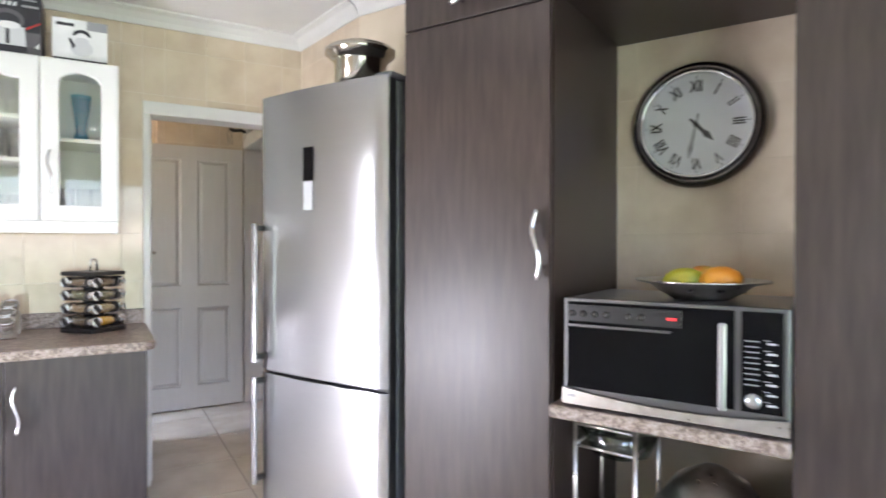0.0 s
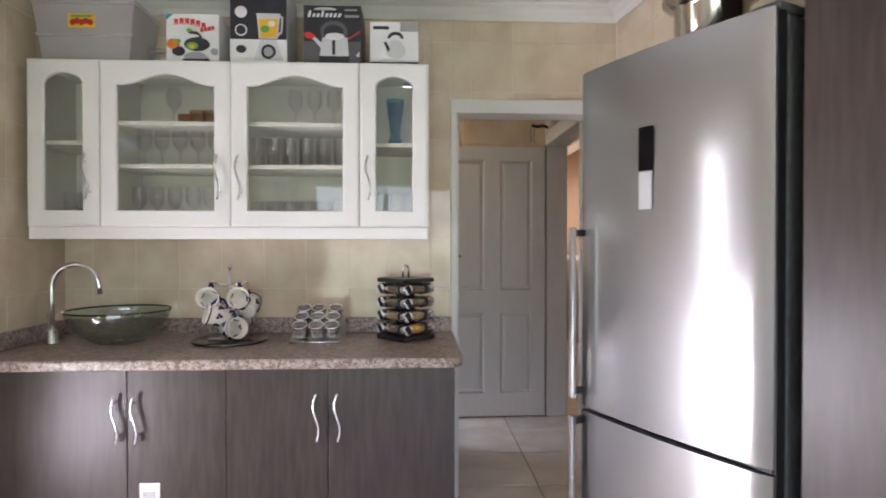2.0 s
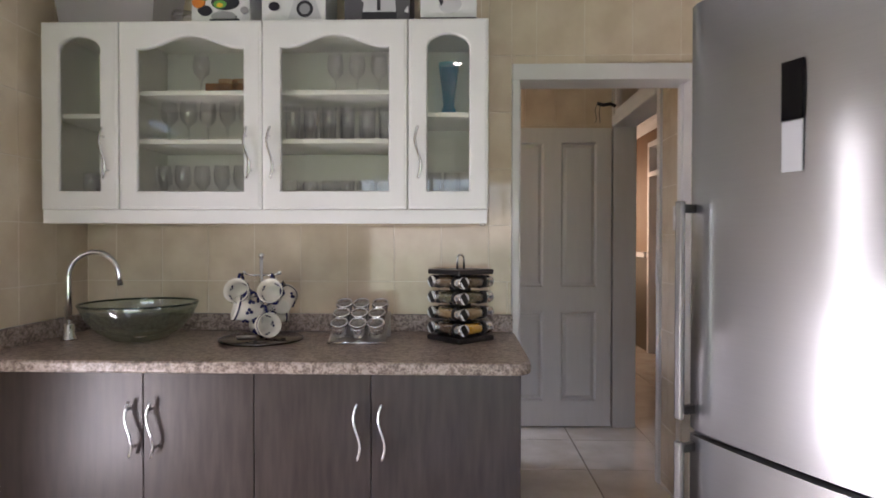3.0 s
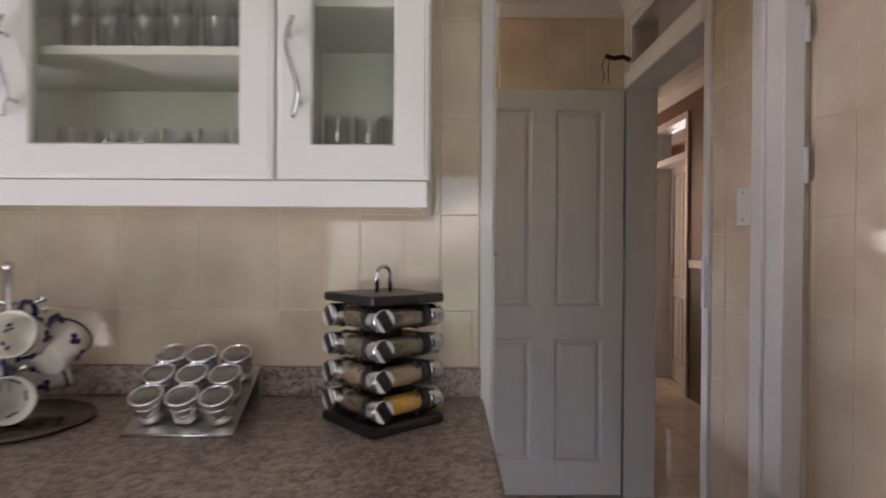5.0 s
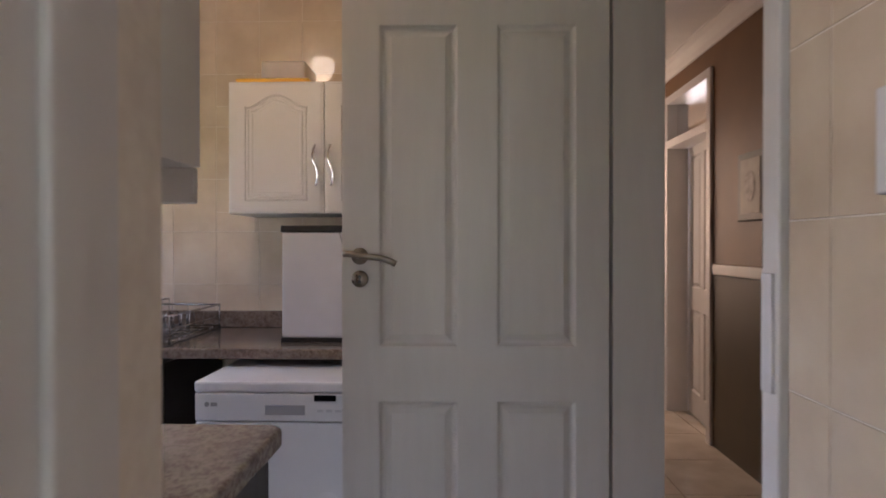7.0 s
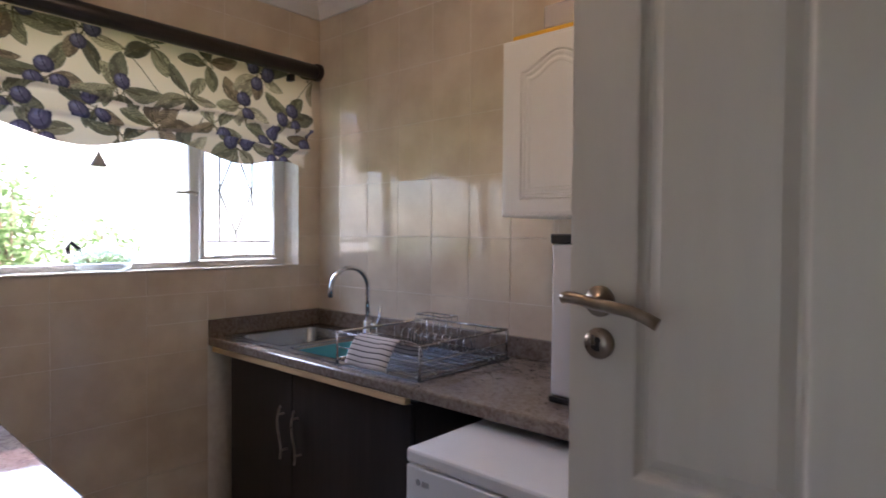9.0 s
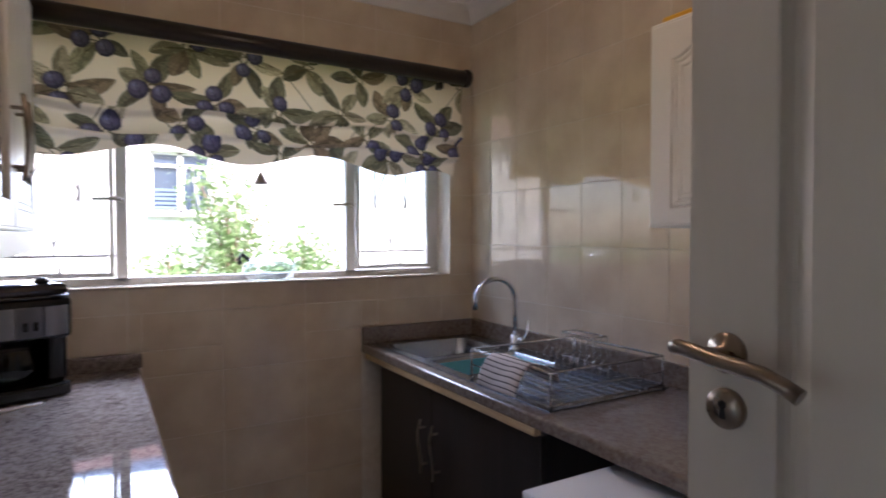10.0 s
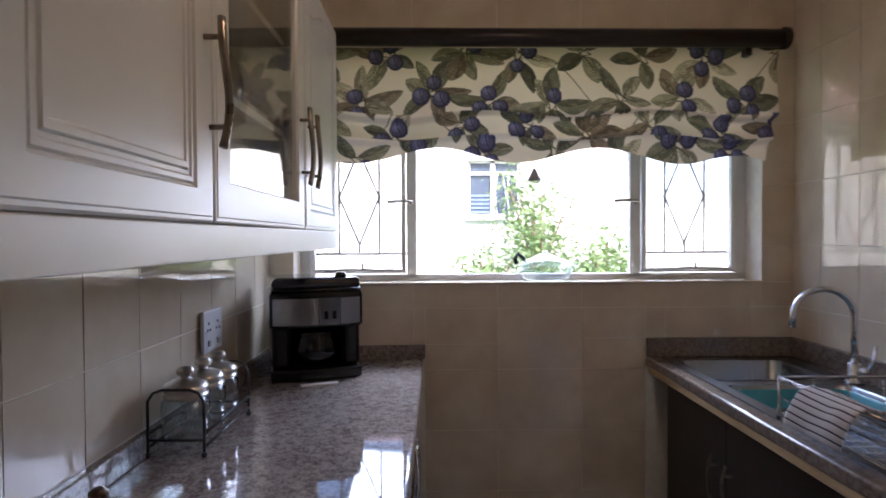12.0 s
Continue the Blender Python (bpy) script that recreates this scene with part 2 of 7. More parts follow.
def lathe(bm, profile, centre=(0, 0, 0), seg=24, axis="z", turn=None, caps=(True, True)):
    """Turn a list of (radius, height) about an axis."""
    rings = []
    for r, h in profile:
        ring = []
        for i in range(seg):
            a = 2 * math.pi * i / seg
            p = Vector((r * math.cos(a), r * math.sin(a), h))
            if axis == "y":
                p = Vector((p.x, -p.z, p.y))
            elif axis == "x":
                p = Vector((p.z, p.y, -p.x))
            if turn:
                p = turn @ p
            ring.append(bm.verts.new(p + Vector(centre)))
        rings.append(ring)
    for a, b in zip(rings, rings[1:]):
        for i in range(seg):
            j = (i + 1) % seg
            f = bm.faces.new((a[i], a[j], b[j], b[i]))
            f.smooth = True
    for ring, flip in [((rings[0], True), (rings[-1], False))[k] for k in (0, 1) if caps[k]]:
        f = bm.faces.new(ring[::-1] if flip else ring)
        f.smooth = False
    return bm


def tube(bm, points, r, seg=10, flat=1.0):
    """A rod along a row of points."""
    pts = [Vector(p) for p in points]
    rings, side = [], None
    for i, p in enumerate(pts):
        d = (pts[min(i + 1, len(pts) - 1)] - pts[max(i - 1, 0)]).normalized()
        if side is None:
            side = d.orthogonal().normalized()
        side = (side - d * side.dot(d)).normalized()
        up = d.cross(side)
        rings.append([bm.verts.new(p + r * (math.cos(2 * math.pi * k / seg) * side + flat * math.sin(2 * math.pi * k / seg) * up)) for k in range(seg)])
    for a, b in zip(rings, rings[1:]):
        for k in range(seg):
            f = bm.faces.new((a[k], a[(k + 1) % seg], b[(k + 1) % seg], b[k]))
            f.smooth = True
    bm.faces.new(rings[0][::-1])
    bm.faces.new(rings[-1])
    return bm


def prism(bm, outline, d0, d1, axis="y"):
    """A closed outline (a, b) pushed from d0 to d1 along an axis."""
    def at(a, b, d):
        return {"y": (a, d, b), "x": (d, a, b), "z": (a, b, d)}[axis]
    lo = [bm.verts.new(at(a, b, d0)) for a, b in outline]
    hi = [bm.verts.new(at(a, b, d1)) for a, b in outline]
    n = len(outline)
    bm.faces.new(lo[::-1])
    bm.faces.new(hi)
    for i in range(n):
        bm.faces.new((lo[i], lo[(i + 1) % n], hi[(i + 1) % n], hi[i]))
    bmesh.ops.recalc_face_normals(bm, faces=bm.faces)
    return bm


def disc_outline(cx, cz, rx, rz, n=24, a0=0.0, a1=360.0):
    full = abs(a1 - a0) >= 360
    return [(cx + rx * math.cos(radians(a0 + (a1 - a0) * i / (n if full else n - 1))), cz + rz * math.sin(radians(a0 + (a1 - a0) * i / (n if full else n - 1)))) for i in range(n)]


def mesh_of(name, bm, material):
    me = bpy.data.meshes.new(name)
    bm.normal_update()
    bm.to_mesh(me)
    bm.free()
    me.materials.append(material)
    return me


def part(name, bm, material, parent, label="", m=None):
    ob = new(name, mesh_of(name, bm, material))
    ob.parent = parent
    if m is not None:
        ob.matrix_basis = m
    if label:
        tagged(ob, label)
    return ob


def thing(name, label, category, m=None, group=""):
    ob = new(name)
    ob.empty_display_size = 0.1
    if m is not None:
        ob.matrix_basis = m
    return tagged(ob, label, category, group)


def solid(name, bm, material, label, category, m=None, group="", kind=""):
    ob = new(name, mesh_of(name, bm, material))
    if m is not None:
        ob.matrix_basis = m
    return tagged(ob, label, category, group, kind)


def structure(name, bm, material, label="", category=""):
    return solid(name, bm, material, label, category, kind="structure")


def cells(a0, a1, z0, z1, holes):
    """The rectangles that are left of a wall around its openings."""
    xs = sorted({a0, a1, *[min(max(v, a0), a1) for h in holes for v in h[:2]]})
    zs = sorted({z0, z1, *[min(max(v, z0), z1) for h in holes for v in h[2:]]})
    for p, q in zip(xs, xs[1:]):
        for r, s in zip(zs, zs[1:]):
            c, d = (p + q) / 2, (r + s) / 2
            if not any(h[0] < c < h[1] and h[2] < d < h[3] for h in holes):
                yield p, q, r, s


def wall(name, axis, d0, d1, a0, a1, z0, z1, material, holes=(), label="", category="wall"):
    bm = bmesh.new()
    for p, q, r, s in cells(a0, a1, z0, z1, holes):
        if axis == "y":
            box(bm, p, d0, r, q, d1, s)
        else:
            box(bm, d0, p, r, d1, q, s)
    bmesh.ops.remove_doubles(bm, verts=bm.verts, dist=1e-5)
    return structure(name, bm, material, label, category)


def tiles(parent, axis, plane, out, a0, a1, z0, z1, tw, th, oa, oz, holes=(), gap=0.0022, thick=0.0012, m=None):
    """Wall tiles, each an object; whole ones share one mesh."""
    shared = {}
    i0, i1 = math.floor((a0 - oa) / tw), math.ceil((a1 - oa) / tw)
    j0, j1 = math.floor((z0 - oz) / th), math.ceil((z1 - oz) / th)
    for i in range(i0, i1):
        for j in range(j0, j1):
            p, q = max(a0, oa + i * tw), min(a1, oa + (i + 1) * tw)
            r, s = max(z0, oz + j * th), min(z1, oz + (j + 1) * th)
            for w0, w1, h0, h1 in cells(p, q, r, s, [h for h in holes if h[0] < q and h[1] > p and h[2] < s and h[3] > r]):
                w, h = w1 - w0 - gap, h1 - h0 - gap
                if w < 0.006 or h < 0.006:
                    continue
                key = (round(w, 4), round(h, 4))
                if key not in shared:
                    bm, b = bmesh.new(), 0.0008
                    lo = [bm.verts.new((sx * w / 2, 0, sz * h / 2)) for sx, sz in ((-1, -1), (1, -1), (1, 1), (-1, 1))]
                    hi = [bm.verts.new((sx * (w / 2 - b), -thick, sz * (h / 2 - b))) for sx, sz in ((-1, -1), (1, -1), (1, 1), (-1, 1))]
                    bm.faces.new(hi)
                    for k in range(4):
                        bm.faces.new((lo[k], lo[(k + 1) % 4], hi[(k + 1) % 4], hi[k]))
                    shared[key] = mesh_of("tile", bm, TILE)
                ob = new("tile", shared[key])
                ob.parent = parent
                ca, cz = (w0 + w1) / 2, (h0 + h1) / 2
                tilt = (random.uniform(-0.12, 0.12), 0, random.uniform(-0.12, 0.12))
                if m is not None:
                    ob.matrix_basis = m @ pose(ca, plane, cz, *tilt)
                elif axis == "y":
                    ob.matrix_basis = pose(ca, plane, cz, tilt[0], 0, (0 if out < 0 else 180) + tilt[2])
                else:
                    ob.matrix_basis = pose(plane, ca, cz, tilt[0], 0, (-90 if out < 0 else 90) + tilt[2])


def wave_handle(parent, x, y, z0, z1, flip=1, r=0.0055, material=None, out=0.032, horizontal=False):
    """A bow handle that swings out like an S, on two short posts."""
    bm, n = bmesh.new(), 18
    pts = []
    for i in range(n + 1):
        k = i / n
        sway = flip * 0.011 * math.sin(2 * math.pi * k)
        bow = out * (0.75 + 0.25 * math.sin(math.pi * k))
        pts.append((x + (z0 + (z1 - z0) * k), y - bow, flip * sway) if horizontal else (x + sway, y - bow, z0 + (z1 - z0) * k))
    if horizontal:
        pts = [(p[0] - z0, p[1], p[2] + z0) for p in pts]
    tube(bm, pts, r, 10, 1.5)
    for k in (3, n - 3):
        tube(bm, [pts[k], (pts[k][0], y, pts[k][2])], 0.0045, 8)
    return part("handle", bm, material or CHROME, parent, "wavy chrome bow handle")


def no_shadow(ob):
    ob.visible_shadow = False
    return ob

# ---- large structure ----
BANK = Matrix(((0.4384, 0.8988, 0, 3.06), (-0.8988, 0.4384, 0, -0.70), (0, 0, 1, 0), (0, 0, 0, 1)))
KH, SH, CH = 2.54, 2.52, 2.66

floor = structure("floor", boxed(-0.3, -5.6, -0.1, 5.2, 7.0, -0.006), FGROUT, "cream polished floor tiles with thin dark joints", "floor")
ceiling_kitchen = structure("ceiling_kitchen", boxed(-0.1, -5.6, KH, 5.2, 0.12, KH + 0.1), CEIL, "white painted kitchen ceiling", "ceiling")
ceiling_scullery = structure("ceiling_scullery", boxed(-0.1, 0.13, SH, 2.99, 2.6, SH + 0.1), CEIL, "white painted scullery ceiling", "ceiling")
ceiling_corridor = structure("ceiling_corridor", boxed(3.0, 0.13, CH, 5.2, 7.0, CH + 0.1), CEIL, "white painted corridor ceiling", "ceiling")

DOOR_HOLE = (2.13, 2.95, -0.01, 2.03)
wall_kitchen_back = wall("wall_kitchen_back", "y", 0.0, 0.265, -0.12, 2.94, -0.05, 2.64, GROUT, [DOOR_HOLE], "cream tiled wall between kitchen and scullery")
KWIN = (-1.95, -1.25, 0.02, 2.06)
wall_kitchen_left = wall("wall_kitchen_left", "x", -0.05, 0.186, -5.6, 0.0, -0.05, 2.64, GROUT, [KWIN], "cream tiled kitchen side wall with a glazed door")
# unseen rear opening, added so that fill light can enter from behind
REAR_OPENING = (0.6, 3.4, -0.01, 2.1)
wall_kitchen_rear = wall("wall_kitchen_rear", "y", -5.5, -5.3, 0.186, 5.2, -0.05, 2.64, PAINT, [REAR_OPENING], "unseen cream painted rear wall with a wide opening added for fill light")
wall_kitchen_short = structure("wall_kitchen_short", prism(bmesh.new(), [(2.962, 0.0), (3.06, -0.70), (3.20, -0.70), (3.14, 0.0)], -0.05, 2.64, "z"), PAINT, "cream painted wall behind the fridge", "wall")
bank_wall = bmesh.new()
box(bank_wall, 0, 0, -0.05, 3.4, 0.2, 2.64)
bank_wall.transform(BANK)
wall_kitchen_bank = structure("wall_kitchen_bank", bank_wall, PAINT, "cream wall behind fridge and tall cupboards", "wall")
wall_kitchen_right = wall("wall_kitchen_right", "x", 4.55, 4.7, -5.6, -3.4, -0.05, 2.64, PAINT, label="cream painted kitchen wall")

SWIN = (0.36, 2.25, 1.20, 2.08)
wall_scullery_window = wall("wall_scullery_window", "x", -0.13, 0.105, 0.265, 2.55, -0.05, 2.64, GROUT, [SWIN], "cream tiled wall with a wide window")
wall_scullery_sink = wall("wall_scullery_sink", "y", 2.38, 2.55, 0.105, 2.94, -0.05, 2.64, GROUT, label="cream tiled wall above the sink")
CORR = (0.505, 1.50, -0.01, 2.46)
wall_pier = structure("wall_pier", boxed(2.285, 1.502, -0.05, 2.94, 2.38, 2.64), GROUT, "cream tiled pier behind the open door", "wall")
wall_scullery_right = wall("wall_scullery_right", "x", 2.94, 3.07, 0.0, 2.55, -0.05, 2.76, GROUT, [CORR], "cream tiled wall with the corridor doorway")
CDOOR = (3.45, 4.30, -0.01, 2.43)
wall_corridor_far = bmesh.new()
for p, q, r, s in cells(0.0, 6.9, 1.16, 2.76, [CDOOR]):
    box(wall_corridor_far, 4.07, p, r, 4.2, q, s)
wall_corridor_far = structure("wall_corridor_far", wall_corridor_far, BROWN, "brown painted corridor wall above a white dado rail", "wall")
wall_corridor_lower = bmesh.new()
for p, q, r, s in cells(0.0, 6.9, -0.05, 1.16, [CDOOR]):
    box(wall_corridor_lower, 4.07, p, r, 4.2, q, s)
structure("wall_corridor_lower", wall_corridor_lower, KHAKI, "dark olive painted corridor wall below the dado rail", "wall")
wall("wall_corridor_end", "y", 6.8, 6.95, 3.07, 5.2, -0.05, 2.76, BROWN, label="brown painted corridor end wall")
wall("wall_corridor_near", "y", 0.10, 0.25, 3.07, 4.2, -0.05, 2.76, BROWN, label="brown painted corridor wall")
wall("wall_corridor_side", "x", 2.94, 3.07, 2.55, 6.8, -0.05, 2.76, BROWN, label="brown painted corridor wall")
wall("wall_bedroom", "x", 5.1, 5.25, 2.6, 6.8, -0.05, 2.76, PAINT, label="pale wall of the room beyond the corridor")
wall("wall_bedroom_side", "y", 2.5, 2.62, 4.2, 5.2, -0.05, 2.76, PAINT, label="pale side wall of the room beyond the corridor")

# dado rail and coving
for p, q in ((0.25, 3.39), (4.36, 6.8)):
    bm = bmesh.new()
    box(bm, 4.035, p, 1.10, 4.07, q, 1.165, 0.008)
    structure("trim", bm, TRIM, "white painted dado rail", "dado rail")


def coving(p, q, inward, z, depth=0.075):
    """A curved plaster moulding between wall and ceiling, from p to q."""
    p, q, n = Vector((*p, 0)), Vector((*q, 0)), Vector((*inward, 0)).normalized()
    prof = [(0.0, 0.0), (depth * 0.16, 0.0), (depth * 0.30, depth * 0.35), (depth * 0.62, depth * 0.70), (depth, depth * 0.86), (depth, depth), (0.0, depth)]
    bm = bmesh.new()
    ends = []
    for e in (p, q):
        ends.append([bm.verts.new(e + n * a + Vector((0, 0, z - depth + b))) for a, b in prof])
    for i in range(len(prof)):
        j = (i + 1) % len(prof)
        bm.faces.new((ends[0][i], ends[0][j], ends[1][j], ends[1][i]))
    bm.faces.new(ends[0][::-1])
    bm.faces.new(ends[1])
    bmesh.ops.recalc_face_normals(bm, faces=bm.faces)
    return structure("trim", bm, CEIL, "white plaster coving below the ceiling", "coving")


coving((0.186, -0.001), (2.965, -0.001), (0, -1), KH)
coving((2.962, 0.0), (3.06, -0.70), (-1, -0.14), KH)
coving((3.06, -0.70), (4.4, -3.45), (-0.8988, -0.4384), KH)
coving((0.187, -5.3), (0.187, 0), (1, 0), KH)
coving((0.106, 0.265), (0.106, 2.38), (1, 0), SH)
coving((0.106, 2.379), (2.285, 2.379), (0, -1), SH)
coving((2.284, 1.50), (2.284, 2.38), (-1, 0), SH)
coving((2.285, 1.501), (2.94, 1.501), (0, -1), SH)
coving((2.939, 0.266), (2.939, 1.50), (-1, 0), SH)
coving((0.106, 0.266), (2.94, 0.266), (0, 1), SH)
coving((4.069, 0.25), (4.069, 6.8), (-1, 0), CH, 0.10)

# ---- door frame between kitchen and scullery ----


def door_frame(name, label, pieces, extra=()):
    ob = tagged(new(name), label, "door frame", kind="structure")
    for pname, bm, mt in pieces:
        part(pname, bm, mt, ob)
    return ob


door_1 = door_frame("door_1", "white painted door frame of the open kitchen doorway", [
    ("jamb", boxed(2.106, -0.022, 0, 2.14, 0.17, 1.992, bevel=0.004), TRIM),
    ("jamb", boxed(2.882, -0.022, 0, 2.938, 0.14, 1.992, bevel=0.004), TRIM),
    ("head", boxed(2.106, -0.022, 1.992, 2.938, 0.14, 2.063, bevel=0.004), TRIM),
    ("stop", boxed(2.14, 0.06, 0, 2.152, 0.10, 1.992, bevel=0.003), TRIM),
    ("stop", boxed(2.87, 0.06, 0, 2.882, 0.10, 1.992, bevel=0.003), TRIM)])
sp = bmesh.new()
box(sp, 2.1385, -0.018, 1.12, 2.1435, 0.014, 1.265, 0.002)
part("strike_plate", sp, SATIN, door_1, "worn steel strike plate")
for z in (1.44, 1.80):
    part("hinge", tube(bmesh.new(), [(2.938, -0.026, z), (2.938, -0.026, z + 0.09)], 0.007), TRIM, door_1)

# ---- corridor doorway with its fanlight and the open panelled door ----
door_2 = door_frame("door_2", "white corridor door frame with a glazed fanlight above", [
    ("jamb", boxed(2.925, 1.452, 0, 3.085, 1.50, 2.46, bevel=0.004), DOORP),
    ("jamb", boxed(2.925, 0.505, 0, 3.085, 0.555, 2.46, bevel=0.004), TRIM),
    ("head", boxed(2.925, 0.555, 2.41, 3.085, 1.452, 2.46, bevel=0.004), TRIM),
    ("transom_rail", boxed(2.915, 0.555, 2.07, 3.085, 1.452, 2.145, bevel=0.008), TRIM),
    ("fanlight_frame", boxed(2.935, 0.555, 2.145, 2.975, 1.452, 2.185, bevel=0.004), TRIM),
    ("fanlight_frame", boxed(2.935, 0.555, 2.37, 2.975, 1.452, 2.41, bevel=0.004), TRIM),
    ("fanlight_frame", boxed(2.935, 1.412, 2.185, 2.975, 1.452, 2.37, bevel=0.004), TRIM),
    ("fanlight_frame", boxed(2.935, 0.555, 2.185, 2.975, 0.595, 2.37, bevel=0.004), TRIM)])
no_shadow(part("pane", boxed(2.953, 0.595, 2.185, 2.957, 1.412, 2.37), PANE, door_2))
part("strike_plate", boxed(2.919, 0.515, 1.06, 2.925, 0.545, 1.24, bevel=0.001), WHITEP, door_2)


def panel_door(label, m, w=0.82, h=2.050, rows=((0.956, 1.951), (0.172, 0.793)), cols=((0.112, 0.357), (0.474, 0.721)), handle=True):
    """A moulded four-panel leaf. Local x runs from the lock edge, y=0 is the face that is seen."""
    d = thing("panelled_door", label, "door", m)
    bm = bmesh.new()
    holes = [(a, b, r, s) for a, b in cols for r, s in rows]
    for p, q, r, s in cells(0, w, 0, h, holes):
        box(bm, p, 0, r, q, 0.04, s)
    bmesh.ops.remove_doubles(bm, verts=bm.verts, dist=1e-5)
    part("leaf", bm, DOORP, d)
    for a, b, r, s in holes:
        bm = bmesh.new()
        steps = [(0.0, 0.0), (0.004, 0.001), (0.009, 0.009), (0.014, 0.013), (0.020, 0.013), (0.027, 0.009), (0.040, 0.003)]
        loops = [[bm.verts.new(p) for p in ((a + i, dd, r + i), (b - i, dd, r + i), (b - i, dd, s - i), (a + i, dd, s - i))] for i, dd in steps]
        for l0, l1 in zip(loops, loops[1:]):
            for k in range(4):
                bm.faces.new((l0[k], l0[(k + 1) % 4], l1[(k + 1) % 4], l1[k]))
        bm.faces.new(loops[-1])
        back = [bm.verts.new(p) for p in ((a, 0.04, r), (b, 0.04, r), (b, 0.04, s), (a, 0.04, s))]
        bm.faces.new(back[::-1])
        part("panel", bm, DOORP, d)
    if handle:
        bm = lathe(bmesh.new(), [(0.026, 0.0), (0.026, 0.006), (0.023, 0.010), (0.010, 0.011), (0.010, 0.03)], (0.055, 0, 1.238), 24, "y")
        rose = part("rose", bm, NICKEL, d, "round brushed nickel rose")
        bm = tube(bmesh.new(), [(0.014, -0.050, 1.244), (0.022, -0.053, 1.246), (0.045, -0.055, 1.244), (0.070, -0.056, 1.239), (0.100, -0.056, 1.236), (0.130, -0.055, 1.232), (0.155, -0.054, 1.223), (0.170, -0.053, 1.215)], 0.0098, 14)
        tube(bm, [(0.055, -0.028, 1.238), (0.055, -0.054, 1.242)], 0.009, 12)
        part("lever", bm, NICKEL, d, "wavy brushed nickel lever handle")
        bm = lathe(bmesh.new(), [(0.026, 0.0), (0.026, 0.006), (0.023, 0.010), (0.003, 0.0105)], (0.055, 0, 1.168), 24, "y")
        part("escutcheon", bm, NICKEL, d, "round brushed nickel escutcheon")
        bm = prism(bmesh.new(), disc_outline(0.055, 1.174, 0.0055, 0.0055, 12), -0.0115, -0.0106)
        prism(bm, [(0.0525, 1.172), (0.0575, 1.172), (0.0595, 1.156), (0.0505, 1.156)], -0.0117, -0.0106)
        part("keyhole", bm, BLACK, d)
        part("lock_plate", boxed(-0.002, 0.008, 1.10, 0.0, 0.032, 1.32), SATIN, d)
    return d


panel_door("white painted four-panel door standing open into the scullery", pose(2.0933, 1.428, 0.012, 0, 0, 1.4), w=0.82)

cable = bmesh.new()
tube(cable, [(2.925, 1.40, 2.20), (2.89, 1.395, 2.215), (2.84, 1.39, 2.205), (2.80, 1.385, 2.215)], 0.012, 8)
tube(cable, [(2.80, 1.385, 2.215), (2.785, 1.39, 2.17), (2.80, 1.40, 2.11), (2.79, 1.42, 2.09)], 0.0022, 6)
tube(cable, [(2.82, 1.387, 2.21), (2.815, 1.395, 2.15), (2.825, 1.41, 2.09)], 0.0022, 6)
solid("cable_bundle", cable, BLACK, "taped end of dark cable hanging by the fanlight", "cable")

# corridor: far door, picture
door_3 = door_frame("door_3", "white frame of a bedroom door with fanlight in the corridor", [
    ("jamb", boxed(4.05, 3.45, 0, 4.215, 3.51, 2.43, bevel=0.004), TRIM),
    ("jamb", boxed(4.05, 4.24, 0, 4.215, 4.30, 2.43, bevel=0.004), TRIM),
    ("head", boxed(4.05, 3.51, 2.37, 4.215, 4.24, 2.43, bevel=0.004), TRIM),
    ("transom_rail", boxed(4.05, 3.51, 2.03, 4.215, 4.24, 2.09, bevel=0.004), TRIM)])
no_shadow(part("pane", boxed(4.13, 3.51, 2.09, 4.134, 4.24, 2.37), PANE, door_3))
panel_door("white panelled bedroom door standing ajar in the corridor", pose(4.225, 4.265, 0.01, 0, 0, -97), w=0.75, cols=((0.09, 0.33), (0.42, 0.66)), handle=False)
pic = thing("picture_frame", "small framed picture hanging on the brown corridor wall", "picture")
part("frame", boxed(4.045, 2.76, 1.42, 4.068, 3.06, 1.80, bevel=0.006), surface("grey_wood_frame", (0.10, 0.085, 0.06), (0.17, 0.14, 0.10), 0.5, scale=20), pic)
part("mount", boxed(4.041, 2.80, 1.46, 4.046, 3.02, 1.76), surface("faded_print", (0.22, 0.19, 0.13), (0.36, 0.31, 0.22), 0.5, scale=9), pic)
part("print", prism(bmesh.new(), disc_outline(2.91, 1.61, 0.06, 0.085), 4.0385, 4.0405, "x"), surface("print_flowers", (0.12, 0.10, 0.07), (0.4, 0.34, 0.26), 0.5, scale=30), pic)
# fill lamps added to brighten corridor and bedroom; no window stands behind them
lamp("bedroom_fill", "AREA", look((5.05, 5.6, 1.6), (4.2, 3.9, 1.2)), 8, (1.0, 0.97, 0.92), size=1.2, size_y=1.2)
lamp("corridor_end_fill", "AREA", look((3.3, 6.75, 1.5), (3.95, 3.5, 1.2)), 6, (1.0, 0.70, 0.42), size=0.5, size_y=1.8)
lamp("corridor_side_fill", "AREA", look((3.085, 4.6, 1.4), (4.07, 3.9, 1.2)), 3, (1.0, 0.80, 0.56), size=0.8, size_y=1.6)

# light switch on the scullery's right wall
sw = thing("light_switch", "white two-lever light switch on the tiled wall", "switch")
part("plate", boxed(2.921, 0.218, 1.338, 2.934, 0.300, 1.457, bevel=0.003), WHITEP, sw)
for y in (0.240, 0.266):
    part("rocker", boxed(2.916, y - 0.006, 1.382, 2.923, y + 0.010, 1.412, bevel=0.002), WHITEP, sw)
